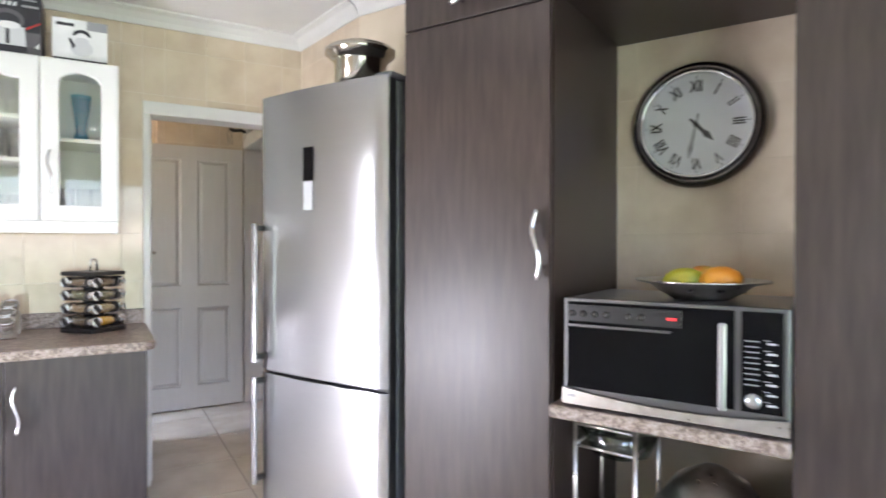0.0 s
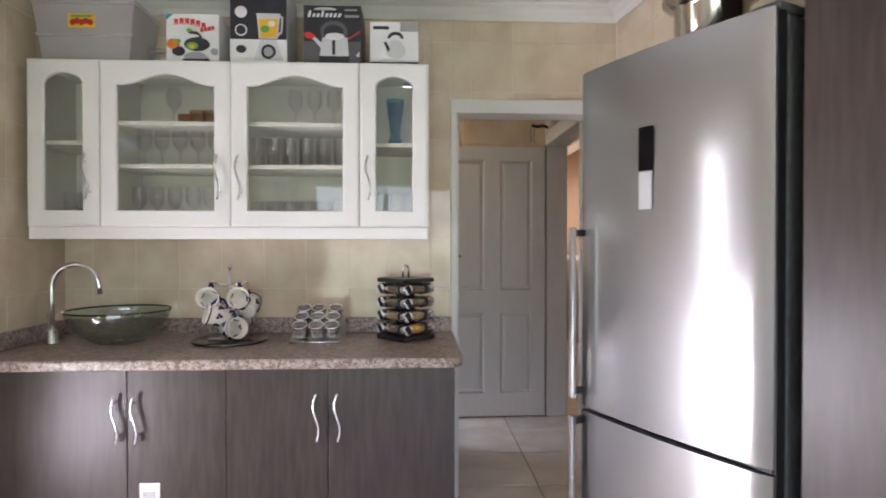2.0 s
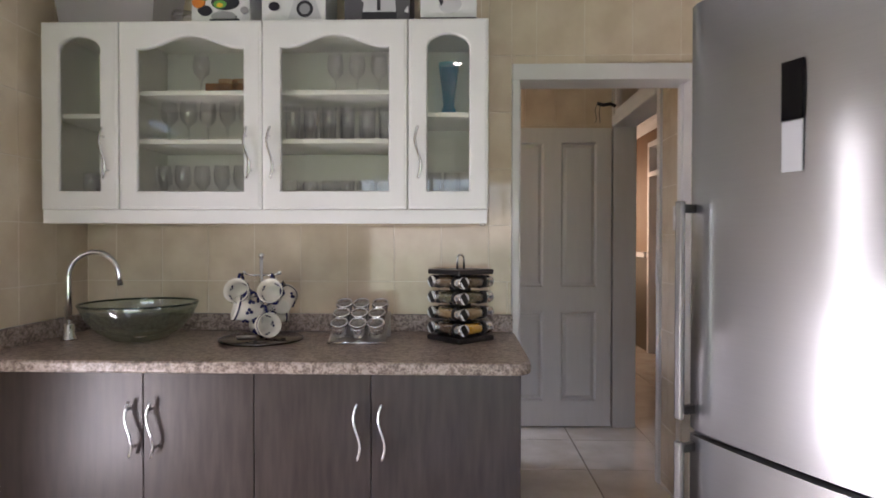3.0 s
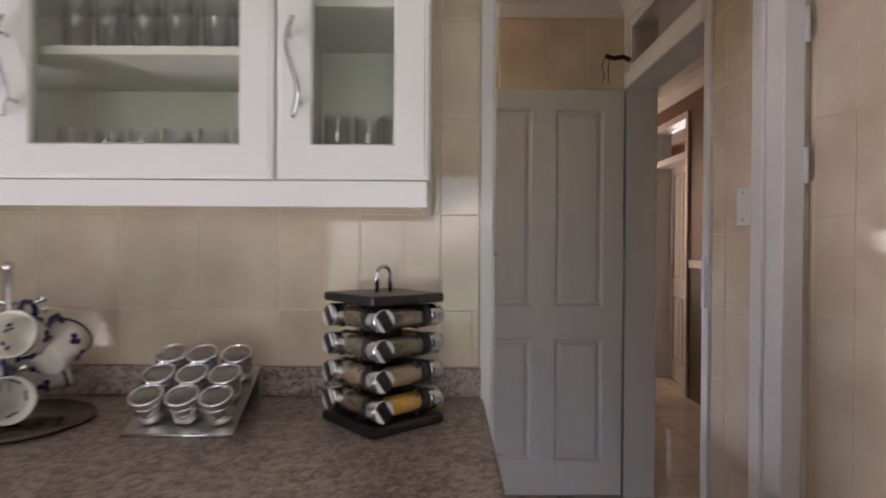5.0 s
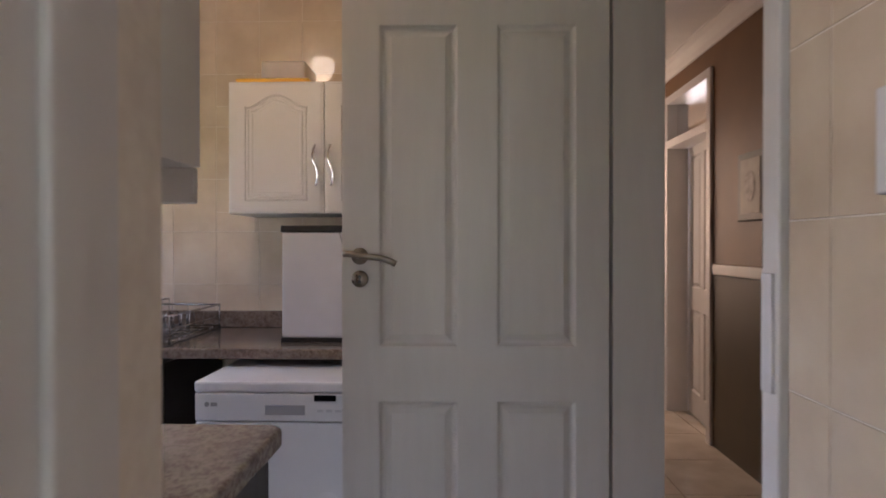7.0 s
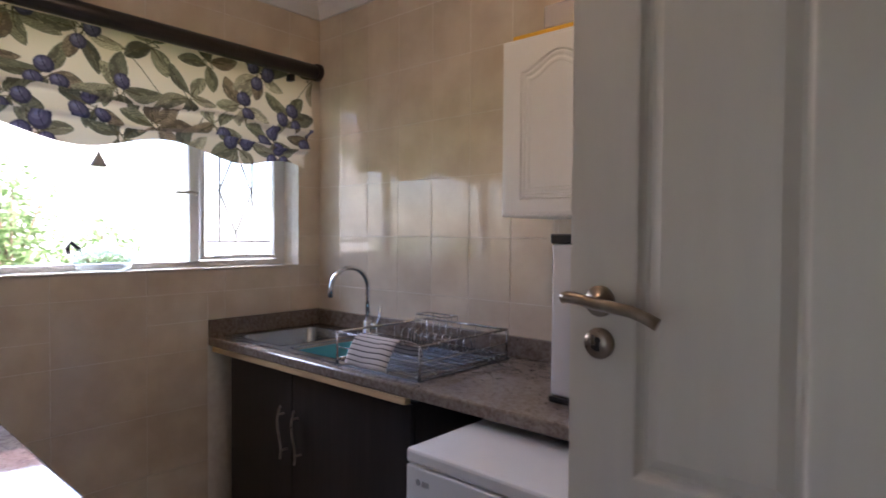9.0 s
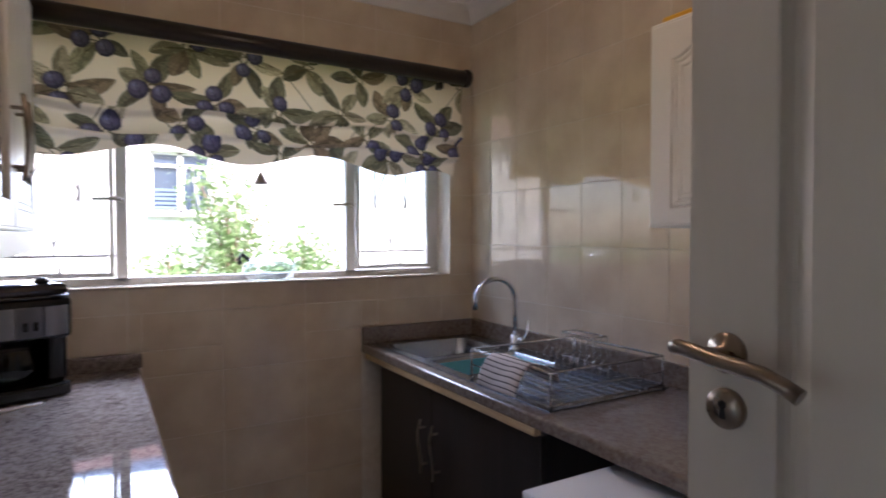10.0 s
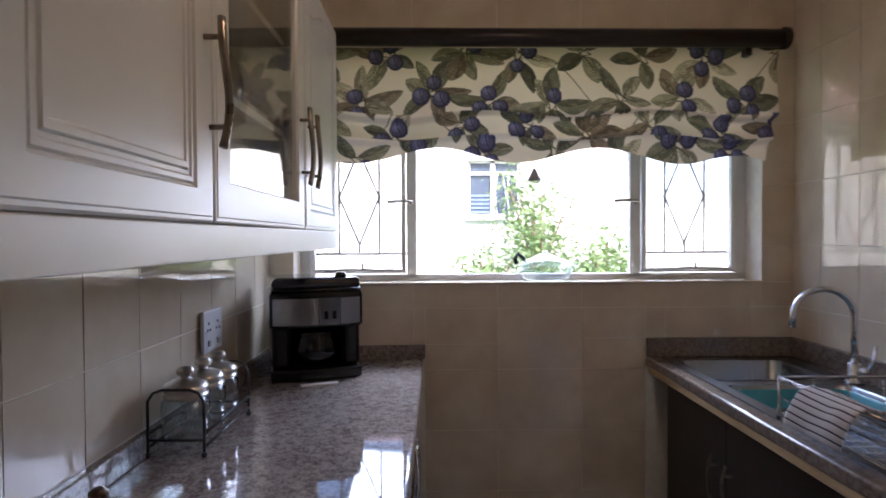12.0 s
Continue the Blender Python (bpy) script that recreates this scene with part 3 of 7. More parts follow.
for z in (1.358, 1.440):
    part("screw", lathe(bmesh.new(), [(0.004, -0.002), (0.0035, 0.0005)], (2.9205, 0.259, z), 10, "x"), GREYPR, sw)

# ---- windows ----


# dark colour stands in for the bars' silhouette against the bright outside
BARM = surface("backlit_bar_grey", (0.10, 0.095, 0.09), (0.17, 0.16, 0.15), 0.6, scale=40)


def scullery_window():
    w = tagged(new("window_1"), "white steel window with grey diamond burglar bars", "window", kind="structure")
    x0, x1 = -0.05, -0.015
    z0, z1 = 1.215, 2.06
    for y0, y1 in ((0.36, 0.40), (0.808, 0.850), (1.756, 1.800), (2.205, 2.25)):
        part("window_frame", boxed(x0, y0, z0, x1, y1, z1, bevel=0.003), TRIM, w)
    for za, zb in ((1.20, 1.232), (2.045, 2.08)):
        part("window_frame", boxed(x0, 0.36, za, x1, 2.25, zb, bevel=0.003), TRIM, w)
    for y0, y1 in ((0.40, 0.808), (1.80, 2.205)):
        sash = boxed(-0.035, y0 + 0.004, 1.236, -0.005, y0 + 0.022, 2.04, bevel=0.002)
        box(sash, -0.035, y1 - 0.022, 1.236, -0.005, y1 - 0.004, 2.04, 0.002)
        box(sash, -0.035, y0 + 0.022, 1.236, -0.005, y1 - 0.022, 1.254, 0.002)
        part("sash", sash, TRIM, w)
        bars, c, q = bmesh.new(), (y0 + y1) / 2, (y1 - y0) * 0.21
        tube(bars, [(-0.052, y0, 1.318), (-0.052, y1, 1.318)], 0.0052, 6)
        for yy in (c - q, c + q):
            tube(bars, [(-0.052, yy, 1.318), (-0.052, yy, 2.05)], 0.0048, 6)
        tube(bars, [(-0.052, c, 1.318), (-0.052, c, 1.36)], 0.0048, 6)
        for zc in (1.36, 1.76):
            for sgn in (-1, 1):
                tube(bars, [(-0.055, c, zc), (-0.055, c + sgn * q, zc + 0.20), (-0.055, c, zc + 0.40)], 0.0048, 6)
        for zc in (1.36, 1.56, 1.76):
            for yy in ((c,) if zc != 1.56 else (c - q, c + q)):
                lathe(bars, [(0.001, -0.008), (0.008, -0.003), (0.008, 0.003), (0.001, 0.008)], (-0.055, yy, zc), 8, "x")
        part("burglar_bars", bars, BARM, w, "thin bars in diamond pattern, darkened to a backlit silhouette")
        stay = tube(bmesh.new(), [(0.0, c - 0.14, 1.250), (0.012, c - 0.02, 1.256), (0.012, c + 0.15, 1.252)], 0.004, 8)
        lathe(stay, [(0.004, 0), (0.010, 0.006), (0.004, 0.014), (0.007, 0.022), (0.001, 0.030)], (0.012, c + 0.02, 1.252), 10)
        part("window_stay", stay, SATIN, w, "metal peg stay on the casement")
        no_shadow(part("pane", boxed(-0.031, y0 + 0.02, 1.252, -0.028, y1 - 0.02, 2.04), PANE, w))
    no_shadow(part("pane", boxed(-0.034, 0.85, 1.232, -0.031, 1.756, 2.045), PANE, w))
    for y, s in ((0.83, -1), (1.778, -1)):
        bm = tube(bmesh.new(), [(-0.012, y, 1.53), (0.014, y, 1.535), (0.02, y + s * 0.03, 1.54), (0.018, y + s * 0.10, 1.536)], 0.007, 8)
        part("window_catch", bm, SATIN, w, "metal casement catch")
    part("window_sill", boxed(-0.02, 0.362, 1.1995, 0.118, 2.248, 1.2065, bevel=0.002), TILE, w)
    return w


scullery_window()


def glazed_opening(name, label, axis, plane, a0, a1, z0, z1, mullions, rails):
    w = tagged(new(name), label, "window", kind="structure")

    def bar(p, q, r, s, d=0.02):
        b = boxed(p, plane - d, r, q, plane + d, s, bevel=0.003) if axis == "y" else boxed(plane - d, p, r, plane + d, q, s, bevel=0.003)
        part("window_frame", b, TRIM, w)
    bar(a0, a0 + 0.045, z0, z1), bar(a1 - 0.045, a1, z0, z1), bar(a0 + 0.045, a1 - 0.045, z0, z0 + 0.045), bar(a0 + 0.045, a1 - 0.045, z1 - 0.045, z1)
    for c in mullions:
        bar(c - 0.025, c + 0.025, z0 + 0.045, z1 - 0.045)
    for z in rails:
        bar(a0 + 0.045, a1 - 0.045, z - 0.006, z + 0.006, 0.008)
    b = boxed(a0 + 0.04, plane - 0.002, z0 + 0.04, a1 - 0.04, plane + 0.002, z1 - 0.04) if axis == "y" else boxed(plane - 0.002, a0 + 0.04, z0 + 0.04, plane + 0.002, a1 - 0.04, z1 - 0.04)
    no_shadow(part("pane", b, PANE, w))
    return w


glazed_opening("door_5", "white framed glazed door in the kitchen side wall", "x", 0.03, *KWIN, (), (0.89, 1.25))
gate = thing("security_gate", "white steel security gate outside the glazed side door", "gate")
for i in range(7):
    part("bar", tube(bmesh.new(), [(-0.035, -1.90 + 0.10 * i, 0.03), (-0.035, -1.90 + 0.10 * i, 2.05)], 0.007, 6), TRIM, gate)
for z in (0.10, 0.98, 1.10, 1.98):
    part("rail", boxed(-0.041, -1.948, z - 0.012, -0.029, -1.252, z + 0.012, bevel=0.002), TRIM, gate)
# unseen blind-shaped screen, added to dim the door's upper half in the fridge's reflection
upper_screen = thing("roller_blind", "pale fabric screen, added unseen to dim the upper side door in reflections", "blind")
part("fabric", boxed(0.052, -1.91, 0.89, 0.054, -1.46, 1.90), surface("pale_screen_fabric", (0.42, 0.40, 0.37), (0.48, 0.46, 0.43), 0.9, scale=30, bump=0.2, bump_scale=300), upper_screen)
part("roll", tube(bmesh.new(), [(0.07, -1.92, 1.92), (0.07, -1.45, 1.92)], 0.022, 14), TRIM, upper_screen)
part("bottom_bar", boxed(0.047, -1.915, 0.868, 0.059, -1.455, 0.889, bevel=0.003), TRIM, upper_screen)
for y in (-1.925, -1.447):
    part("bracket", boxed(0.048, y - 0.003, 1.895, 0.095, y + 0.003, 1.945, bevel=0.001), SATIN, upper_screen)
# made-up glazing for the added rear opening, out of view
glazed_opening("door_4", "unseen wide white framed glazed door added at the kitchen's rear", "y", -5.4, 0.6, 3.4, 0.0, 2.1, (1.53, 2.47), (0.9,))

# ---- kitchen: base units, worktop and wall units ----


def base_unit(label, m, x0, x1, splits, front, z0=0.10, z1=0.835, handles=(), group="", back=0.0, hz=(0.539, 0.732), wood=None, grip=None):
    """Floor cupboard: carcass, plinth and doors. Local -y is the front."""
    u = thing("base_cabinet", label, "cabinet", m, group)
    part("body", boxed(x0 + 0.001, -front + 0.022, z0, x1 - 0.001, -back, z1), wood or DARK, u)
    part("plinth", boxed(x0 + 0.001, -front + 0.07, 0.0, x1 - 0.001, -front + 0.09, z0), wood or DARK, u)
    edges = [x0, *splits, x1]
    for i, (a, b) in enumerate(zip(edges, edges[1:])):
        d = part("door", boxed(a + 0.0018, -front, z0 + 0.003, b - 0.0018, -front + 0.019, z1 - 0.004, bevel=0.0015), wood or DARK, u)
        for hx, flip in handles:
            if a < hx < b:
                wave_handle(d, hx, -front, *hz, flip=flip, r=0.0046, material=grip)
    return u


def worktop(label, m, outline, z0, z1, round_r=0.012, category="worktop", material=None):
    bm = prism(bmesh.new(), outline, z0, z1, "z")
    edges = [e for e in bm.edges if abs(e.verts[0].co.z - e.verts[1].co.z) < 1e-6]
    bmesh.ops.bevel(bm, geom=edges, offset=round_r, segments=4, profile=0.5, affect="EDGES")
    for f in bm.faces:
        f.smooth = False
    return solid("worktop", bm, material or STONE, label, category, m)


I4 = Matrix.Identity(4)
base_unit("dark wood-effect double base cabinet with wavy handles", I4, 0.27, 1.172, (0.785,), 0.632, handles=((0.747, 1), (0.822, 1)), group="kitchen base cabinets")
base_unit("dark wood-effect double base cabinet with wavy handles", I4, 1.172, 2.087, (1.576,), 0.632, handles=((1.530, 1), (1.614, 1)), group="kitchen base cabinets")
solid("filler_panel", boxed(0.187, -0.615, 0.0, 0.269, -0.02, 0.835), PAINT, "cream filler panel beside the base cabinet", "panel")
corner = disc_outline(2.058, -0.638, 0.06, 0.06, 8, -90, 0)
worktop("speckled brown stone-effect kitchen worktop with rounded edge", I4, [(0.187, -0.698), *corner, (2.118, -0.002), (0.187, -0.002)], 0.838, 0.880, 0.010)
solid("upstand", boxed(0.208, -0.022, 0.8805, 2.115, -0.001, 0.956, bevel=0.003), STONE, "stone-effect upstand along the tiled wall", "upstand")
solid("upstand", boxed(0.187, -0.655, 0.8805, 0.207, -0.001, 0.956, bevel=0.003), STONE, "stone-effect upstand along the side wall", "upstand")
vent = thing("wall_label", "white label with barcode lines stuck on a cabinet door", "label")
part("card", boxed(0.833, -0.6345, 0.24, 0.912, -0.6325, 0.379), WHITEB, vent)
for i in range(8):
    part("bar", boxed(0.846 + i * 0.0065, -0.6358, 0.29, 0.849 + i * 0.0065, -0.6346, 0.345), GREYPR, vent)
for i in range(2):
    part("bar", boxed(0.845, -0.6358, 0.262 + 0.011 * i, 0.895, -0.6346, 0.266 + 0.011 * i), GREYPR, vent)


def arch_outline(a, b, r, s, rise):
    """A glazing opening with a cathedral top."""
    n, w = 20, b - a
    pts = [(a, r), (b, r)]
    for i in range(n + 1):
        k = i / n
        x = b - w * k
        if w < 0.25:
            h = math.sin(math.pi * k) ** 0.55
        else:
            q = min(max((k - 0.06) / 0.88, 0.0), 1.0)
            h = (0.5 - 0.5 * math.cos(2 * math.pi * q)) ** 0.8
        pts.append((x, s - rise + rise * h))
    return pts


def framed_door(parent, a, b, z0, z1, front, glazed, arch, frame_w=0.068, handle=None, thick=0.02, hz=(1.52, 1.72), flip=1, material=None, grip=None):
    """A foil door; glazed with a cathedral-topped opening, or with a raised centre panel."""
    mt = material or FOIL
    a, b, z0, z1 = a + 0.0015, b - 0.0015, z0 + 0.0015, z1 - 0.0015
    inner = arch_outline(a + frame_w, b - frame_w, z0 + (frame_w if glazed else 0.050), z1 - frame_w * 0.78, arch)
    n = len(inner)
    bm = bmesh.new()

    def outer(i):
        x, z = inner[i]
        if i == 0:
            return a, z0
        if i == 1:
            return b, z0
        if i == 2:
            return b, z1
        if i == n - 1:
            return a, z1
        return a + (b - a) * ((x - inner[n - 1][0]) / (inner[2][0] - inner[n - 1][0])), z1
    lay = {}
    for key, y, pts in (("of", -front + 0.004, [outer(i) for i in range(n)]),
                        ("og", -front + 0.0015, [(min(max(x, a + 0.004), b - 0.004), min(max(z, z0 + 0.004), z1 - 0.004)) for x, z in map(outer, range(n))]),
                        ("oh", -front + 0.0015, [(min(max(x, a + 0.009), b - 0.009), min(max(z, z0 + 0.009), z1 - 0.009)) for x, z in map(outer, range(n))]),
                        ("oi", -front, [(min(max(x, a + 0.011), b - 0.011), min(max(z, z0 + 0.011), z1 - 0.011)) for x, z in map(outer, range(n))]), ("if", -front, inner),
                        ("im", -front + 0.006, [(x + (0.004 if x < (a + b) / 2 else -0.004), z + (0.004 if z < (z0 + z1) / 2 else -0.004)) for x, z in inner]),
                        ("ib", -front + thick, [(x + (0.004 if x < (a + b) / 2 else -0.004), z + (0.004 if z < (z0 + z1) / 2 else -0.004)) for x, z in inner]),
                        ("ob", -front + thick, [outer(i) for i in range(n)])):
        lay[key] = [bm.verts.new((x, y, z)) for x, z in pts]
    for k0, k1 in (("of", "og"), ("og", "oh"), ("oh", "oi"), ("oi", "if"), ("if", "im"), ("im", "ib"), ("ib", "ob"), ("ob", "of")):
        for i in range(n):
            j = (i + 1) % n
            bm.faces.new((lay[k0][i], lay[k0][j], lay[k1][j], lay[k1][i]))
    bmesh.ops.recalc_face_normals(bm, faces=bm.faces)
    d = part("door", bm, mt, parent)
    if glazed:
        no_shadow(part("pane", prism(bmesh.new(), inner, -front + 0.009, -front + 0.012), CGLASS, d, "clear glass pane"))
    else:
        bm = bmesh.new()
        loops = []
        cx, cz = (a + b) / 2, (z0 + z1) / 2
        for inset, dy in ((0.0, 0.006), (0.005, 0.006), (0.008, 0.002), (0.014, 0.002), (0.017, 0.005), (0.022, 0.005), (0.025, 0.002), (0.032, 0.002), (0.035, 0.004)):
            sx, sz = 1 - inset / (cx - a - frame_w), 1 - inset / (cz - z0 - frame_w)
            loops.append([bm.verts.new((cx + (x - cx) * sx, -front + dy, cz + (z - cz) * sz)) for x, z in inner])
        for l0, l1 in zip(loops, loops[1:]):
            for i in range(n):
                bm.faces.new((l0[i], l0[(i + 1) % n], l1[(i + 1) % n], l1[i]))
        bm.faces.new(loops[-1])
        bmesh.ops.recalc_face_normals(bm, faces=bm.faces)
        part("panel", bm, mt, d)
    if handle is not None:
        wave_handle(d, handle, -front, *hz, flip=flip, r=0.0046, material=grip)
    return d


def wall_unit(label, m, x0, x1, z0, z1, depth, doors, shelves=(), group="", arch=0.05, back=0.002, grip=None):
    """Wall cupboard. doors: rows of (x0, x1, glazed, handle x, flip). Local -y is the front."""
    u = thing("wall_cabinet", label, "cabinet", m, group)
    f = depth - 0.021
    part("side_panel", boxed(x0, -f, z0, x0 + 0.016, -back, z1), CARC, u)
    part("side_panel", boxed(x1 - 0.016, -f, z0, x1, -back, z1), CARC, u)
    part("bottom_panel", boxed(x0 + 0.016, -f, z0, x1 - 0.016, -back, z0 + 0.016), CARC, u)
    part("top_panel", boxed(x0 + 0.016, -f, z1 - 0.016, x1 - 0.016, -back, z1), CARC, u)
    part("back_panel", boxed(x0 + 0.016, -0.010 - back, z0 + 0.016, x1 - 0.016, -back, z1 - 0.016), CARC, u)
    for z in shelves:
        part("shelf", boxed(x0 + 0.016, -f + 0.03, z - 0.009, x1 - 0.016, -0.012 - back, z + 0.009), CARC, u)
    for a, b, glazed, hx, flip, hz in doors:
        framed_door(u, a, b, z0, z1, depth, glazed, arch if (b - a) > 0.4 else 0.045, handle=hx, flip=flip, hz=hz, grip=grip)
    return u


HZ = (1.522, 1.720)
wall_unit("white glazed narrow wall cabinet with arched pane", I4, 0.235, 0.544, 1.402, 2.136, 0.364, [(0.235, 0.544, True, 0.495, 1, HZ)], (1.778,), "kitchen wall cabinets")
wall_unit("white glazed double wall cabinet with glasses inside", I4, 0.546, 1.675, 1.402, 2.136, 0.364, [(0.546, 1.110, True, 1.058, 1, HZ), (1.110, 1.675, True, 1.148, 1, HZ)], (1.676, 1.868), "kitchen wall cabinets")
wall_unit("white glazed narrow wall cabinet with a blue vase inside", I4, 1.677, 1.986, 1.402, 2.136, 0.364, [(1.677, 1.986, True, 1.716, 1, HZ)], (1.778,), "kitchen wall cabinets")
pelmet = thing("pelmet", "white pelmet board below the kitchen wall cabinets", "pelmet")
part("front_board", boxed(0.240, -0.360, 1.349, 1.981, -0.342, 1.4015, bevel=0.002), FOIL, pelmet)
part("end_board", boxed(1.965, -0.342, 1.349, 1.981, -0.002, 1.4015, bevel=0.002), FOIL, pelmet)

# glasses in the cabinets


def glass_mesh(kind):
    bm = bmesh.new()
    if kind == "tumbler":
        lathe(bm, [(0.026, 0), (0.031, 0.11), (0.0305, 0.111)], seg=14, caps=(True, False))
    elif kind == "highball":
        lathe(bm, [(0.026, 0), (0.030, 0.145), (0.0295, 0.146)], seg=14, caps=(True, False))
    elif kind == "goblet":
        lathe(bm, [(0.030, 0), (0.004, 0.006), (0.004, 0.07), (0.030, 0.10), (0.034, 0.135), (0.027, 0.175), (0.0265, 0.176)], seg=14, caps=(True, False))
    elif kind == "vase":
        lathe(bm, [(0.030, 0), (0.034, 0.02), (0.022, 0.05), (0.030, 0.12), (0.044, 0.22), (0.0435, 0.221)], seg=18, caps=(True, False))
    elif kind == "cup":
        lathe(bm, [(0.020, 0), (0.034, 0.03), (0.040, 0.075), (0.0395, 0.076)], seg=14, caps=(True, False))
    return bm


GM = {(k, mt): mesh_of(k, glass_mesh(k), m_) for k, mt, m_ in (("tumbler", "c", GLASSW), ("highball", "c", GLASSW), ("goblet", "c", GLASSW), ("vase", "b", BLUEG), ("cup", "a", AMBERG), ("vase", "c", GLASSW), ("cup", "c", GLASSW))}
WORDS = {"tumbler": "clear glass tumbler on a cabinet shelf", "highball": "tall clear drinking glass on a cabinet shelf", "goblet": "clear stemmed wine glass on a cabinet shelf",
         "vase": "slender glass vase on a cabinet shelf", "cup": "small glass cup on a cabinet shelf"}


def put_glass(kind, tint, x, y, z, label=None, group="glasses in the cabinets"):
    ob = new({"vase": "vase", "cup": "glass_cup"}.get(kind, "drinking_glass" if kind != "goblet" else "wine_glass"), GM[kind, tint])
    ob.matrix_basis = pose(x, y, z, 0, 0, random.uniform(0, 360))
    tagged(ob, label or WORDS[kind], "vase" if kind == "vase" else "glass", group)


for i in range(6):
    put_glass("highball", "c", 1.185 + 0.078 * i + random.uniform(-0.006, 0.006), -0.22, 1.6855)
    put_glass("tumbler", "c", 1.180 + 0.078 * i + random.uniform(-0.006, 0.006), -0.22, 1.4185)
for i in range(5):
    put_glass("highball", "c", 1.22 + 0.085 * i, -0.12, 1.6855)
    put_glass("tumbler", "c", 1.21 + 0.085 * i, -0.12, 1.4185)
for x in (1.36, 1.45, 1.54):
    put_glass("goblet", "c", x, -0.19, 1.8775)
for i in range(5):
    put_glass("goblet", "c", 0.64 + 0.082 * i, -0.20, 1.4185)
    put_glass("goblet", "c", 0.66 + 0.082 * i, -0.19, 1.6855)
put_glass("goblet", "c", 0.80, -0.2, 1.8775)
for x in (0.90, 0.96, 1.02):
    put_glass("cup", "a", x, -0.17, 1.8775, "small amber glass cup on a cabinet shelf")
solid("small_photo_frame", boxed(0.825, -0.22, 1.878, 0.885, -0.205, 1.932, bevel=0.003), AMBERG, "small amber photo frame on a cabinet shelf", "frame")
put_glass("vase", "b", 1.83, -0.20, 1.7875, "slender turquoise blue glass vase on a cabinet shelf")
for x in (1.77, 1.84, 1.90):
    put_glass("highball", "c", x, -0.2, 1.4185)
for x in (0.33, 0.40, 0.46):
    put_glass("highball", "c", x, -0.2, 1.4185)
for x in (0.36, 0.43):
    put_glass("cup", "a", x, -0.12, 1.4185, "small amber glass cup on a cabinet shelf")

# boxes on the wall cabinets


def carton(label, x0, x1, y0, y1, z1, material, prints, m=None):
    c = thing("carton", label, "box", pose(0, 0, 2.137) if m is None else m, "boxes on the wall cabinets")
    part("body", boxed(x0, y0, 0, x1, y1, z1, bevel=0.002), material, c)
    for i, (pname, outline, mt) in enumerate(prints):
        d = y0 - 0.0008 - 0.0004 * i
        part(pname, prism(bmesh.new(), [(x0 + a, b) for a, b in outline], d, y0 - 0.0002), mt, c)
    return c


def rect(a, b, c, d):
    return [(a, c), (b, c), (b, d), (a, d)]


ORANGEPR = plain("orange_print", (0.62, 0.20, 0.02), 0.45)
SLATEPR = plain("slate_print", (0.09, 0.085, 0.095), 0.45)
SILVERPR = plain("silver_print", (0.55, 0.55, 0.57), 0.35)
TITLE = [("print", [(0.034 + 0.024 * i + dx, 0.166 - 0.0016 * (i - 1) * (i - 2) + dz) for dx, dz in ((0, 0), (0.005, 0.0), (0.008, 0.012), (0.013, 0.0), (0.018, 0.0), (0.019, 0.026), (0.001, 0.028))], RED) for i in range(6)]
TITLE += [("print", rect(0.150 + 0.016 * i, 0.162 + 0.016 * i, 0.134 + 0.003 * i, 0.150 + 0.003 * i), RED) for i in range(4)]
carton("white carton with a wok picture and red lettering shapes", 0.822, 1.052, -0.335, -0.13, 0.212, WHITEB, [
    *TITLE, ("print", [(0.0, 0.185), (0.0, 0.211), (0.03, 0.211)], BLUEPR),
    ("print", disc_outline(0.135, 0.078, 0.056, 0.030), BLACKB), ("print", disc_outline(0.115, 0.070, 0.026, 0.016), GREEN), ("print", disc_outline(0.115, 0.066, 0.013, 0.009), YELLOW),
    ("print", disc_outline(0.055, 0.046, 0.028, 0.020), BLACKB), ("print", disc_outline(0.030, 0.078, 0.026, 0.022), ORANGEPR), ("print", disc_outline(0.050, 0.092, 0.014, 0.008), GREEN),
    ("print", disc_outline(0.130, 0.022, 0.050, 0.020), GREYPR), ("print", rect(0.075, 0.190, 0.004, 0.012), BLACKB), ("print", disc_outline(0.212, 0.045, 0.016, 0.014), GREYPR),
    ("print", [(0.10, 0.135), (0.14, 0.132), (0.155, 0.115), (0.155, 0.10), (0.146, 0.10), (0.146, 0.112), (0.135, 0.122), (0.10, 0.126)], BLACKB), ("print", disc_outline(0.103, 0.138, 0.012, 0.009), GREEN)])
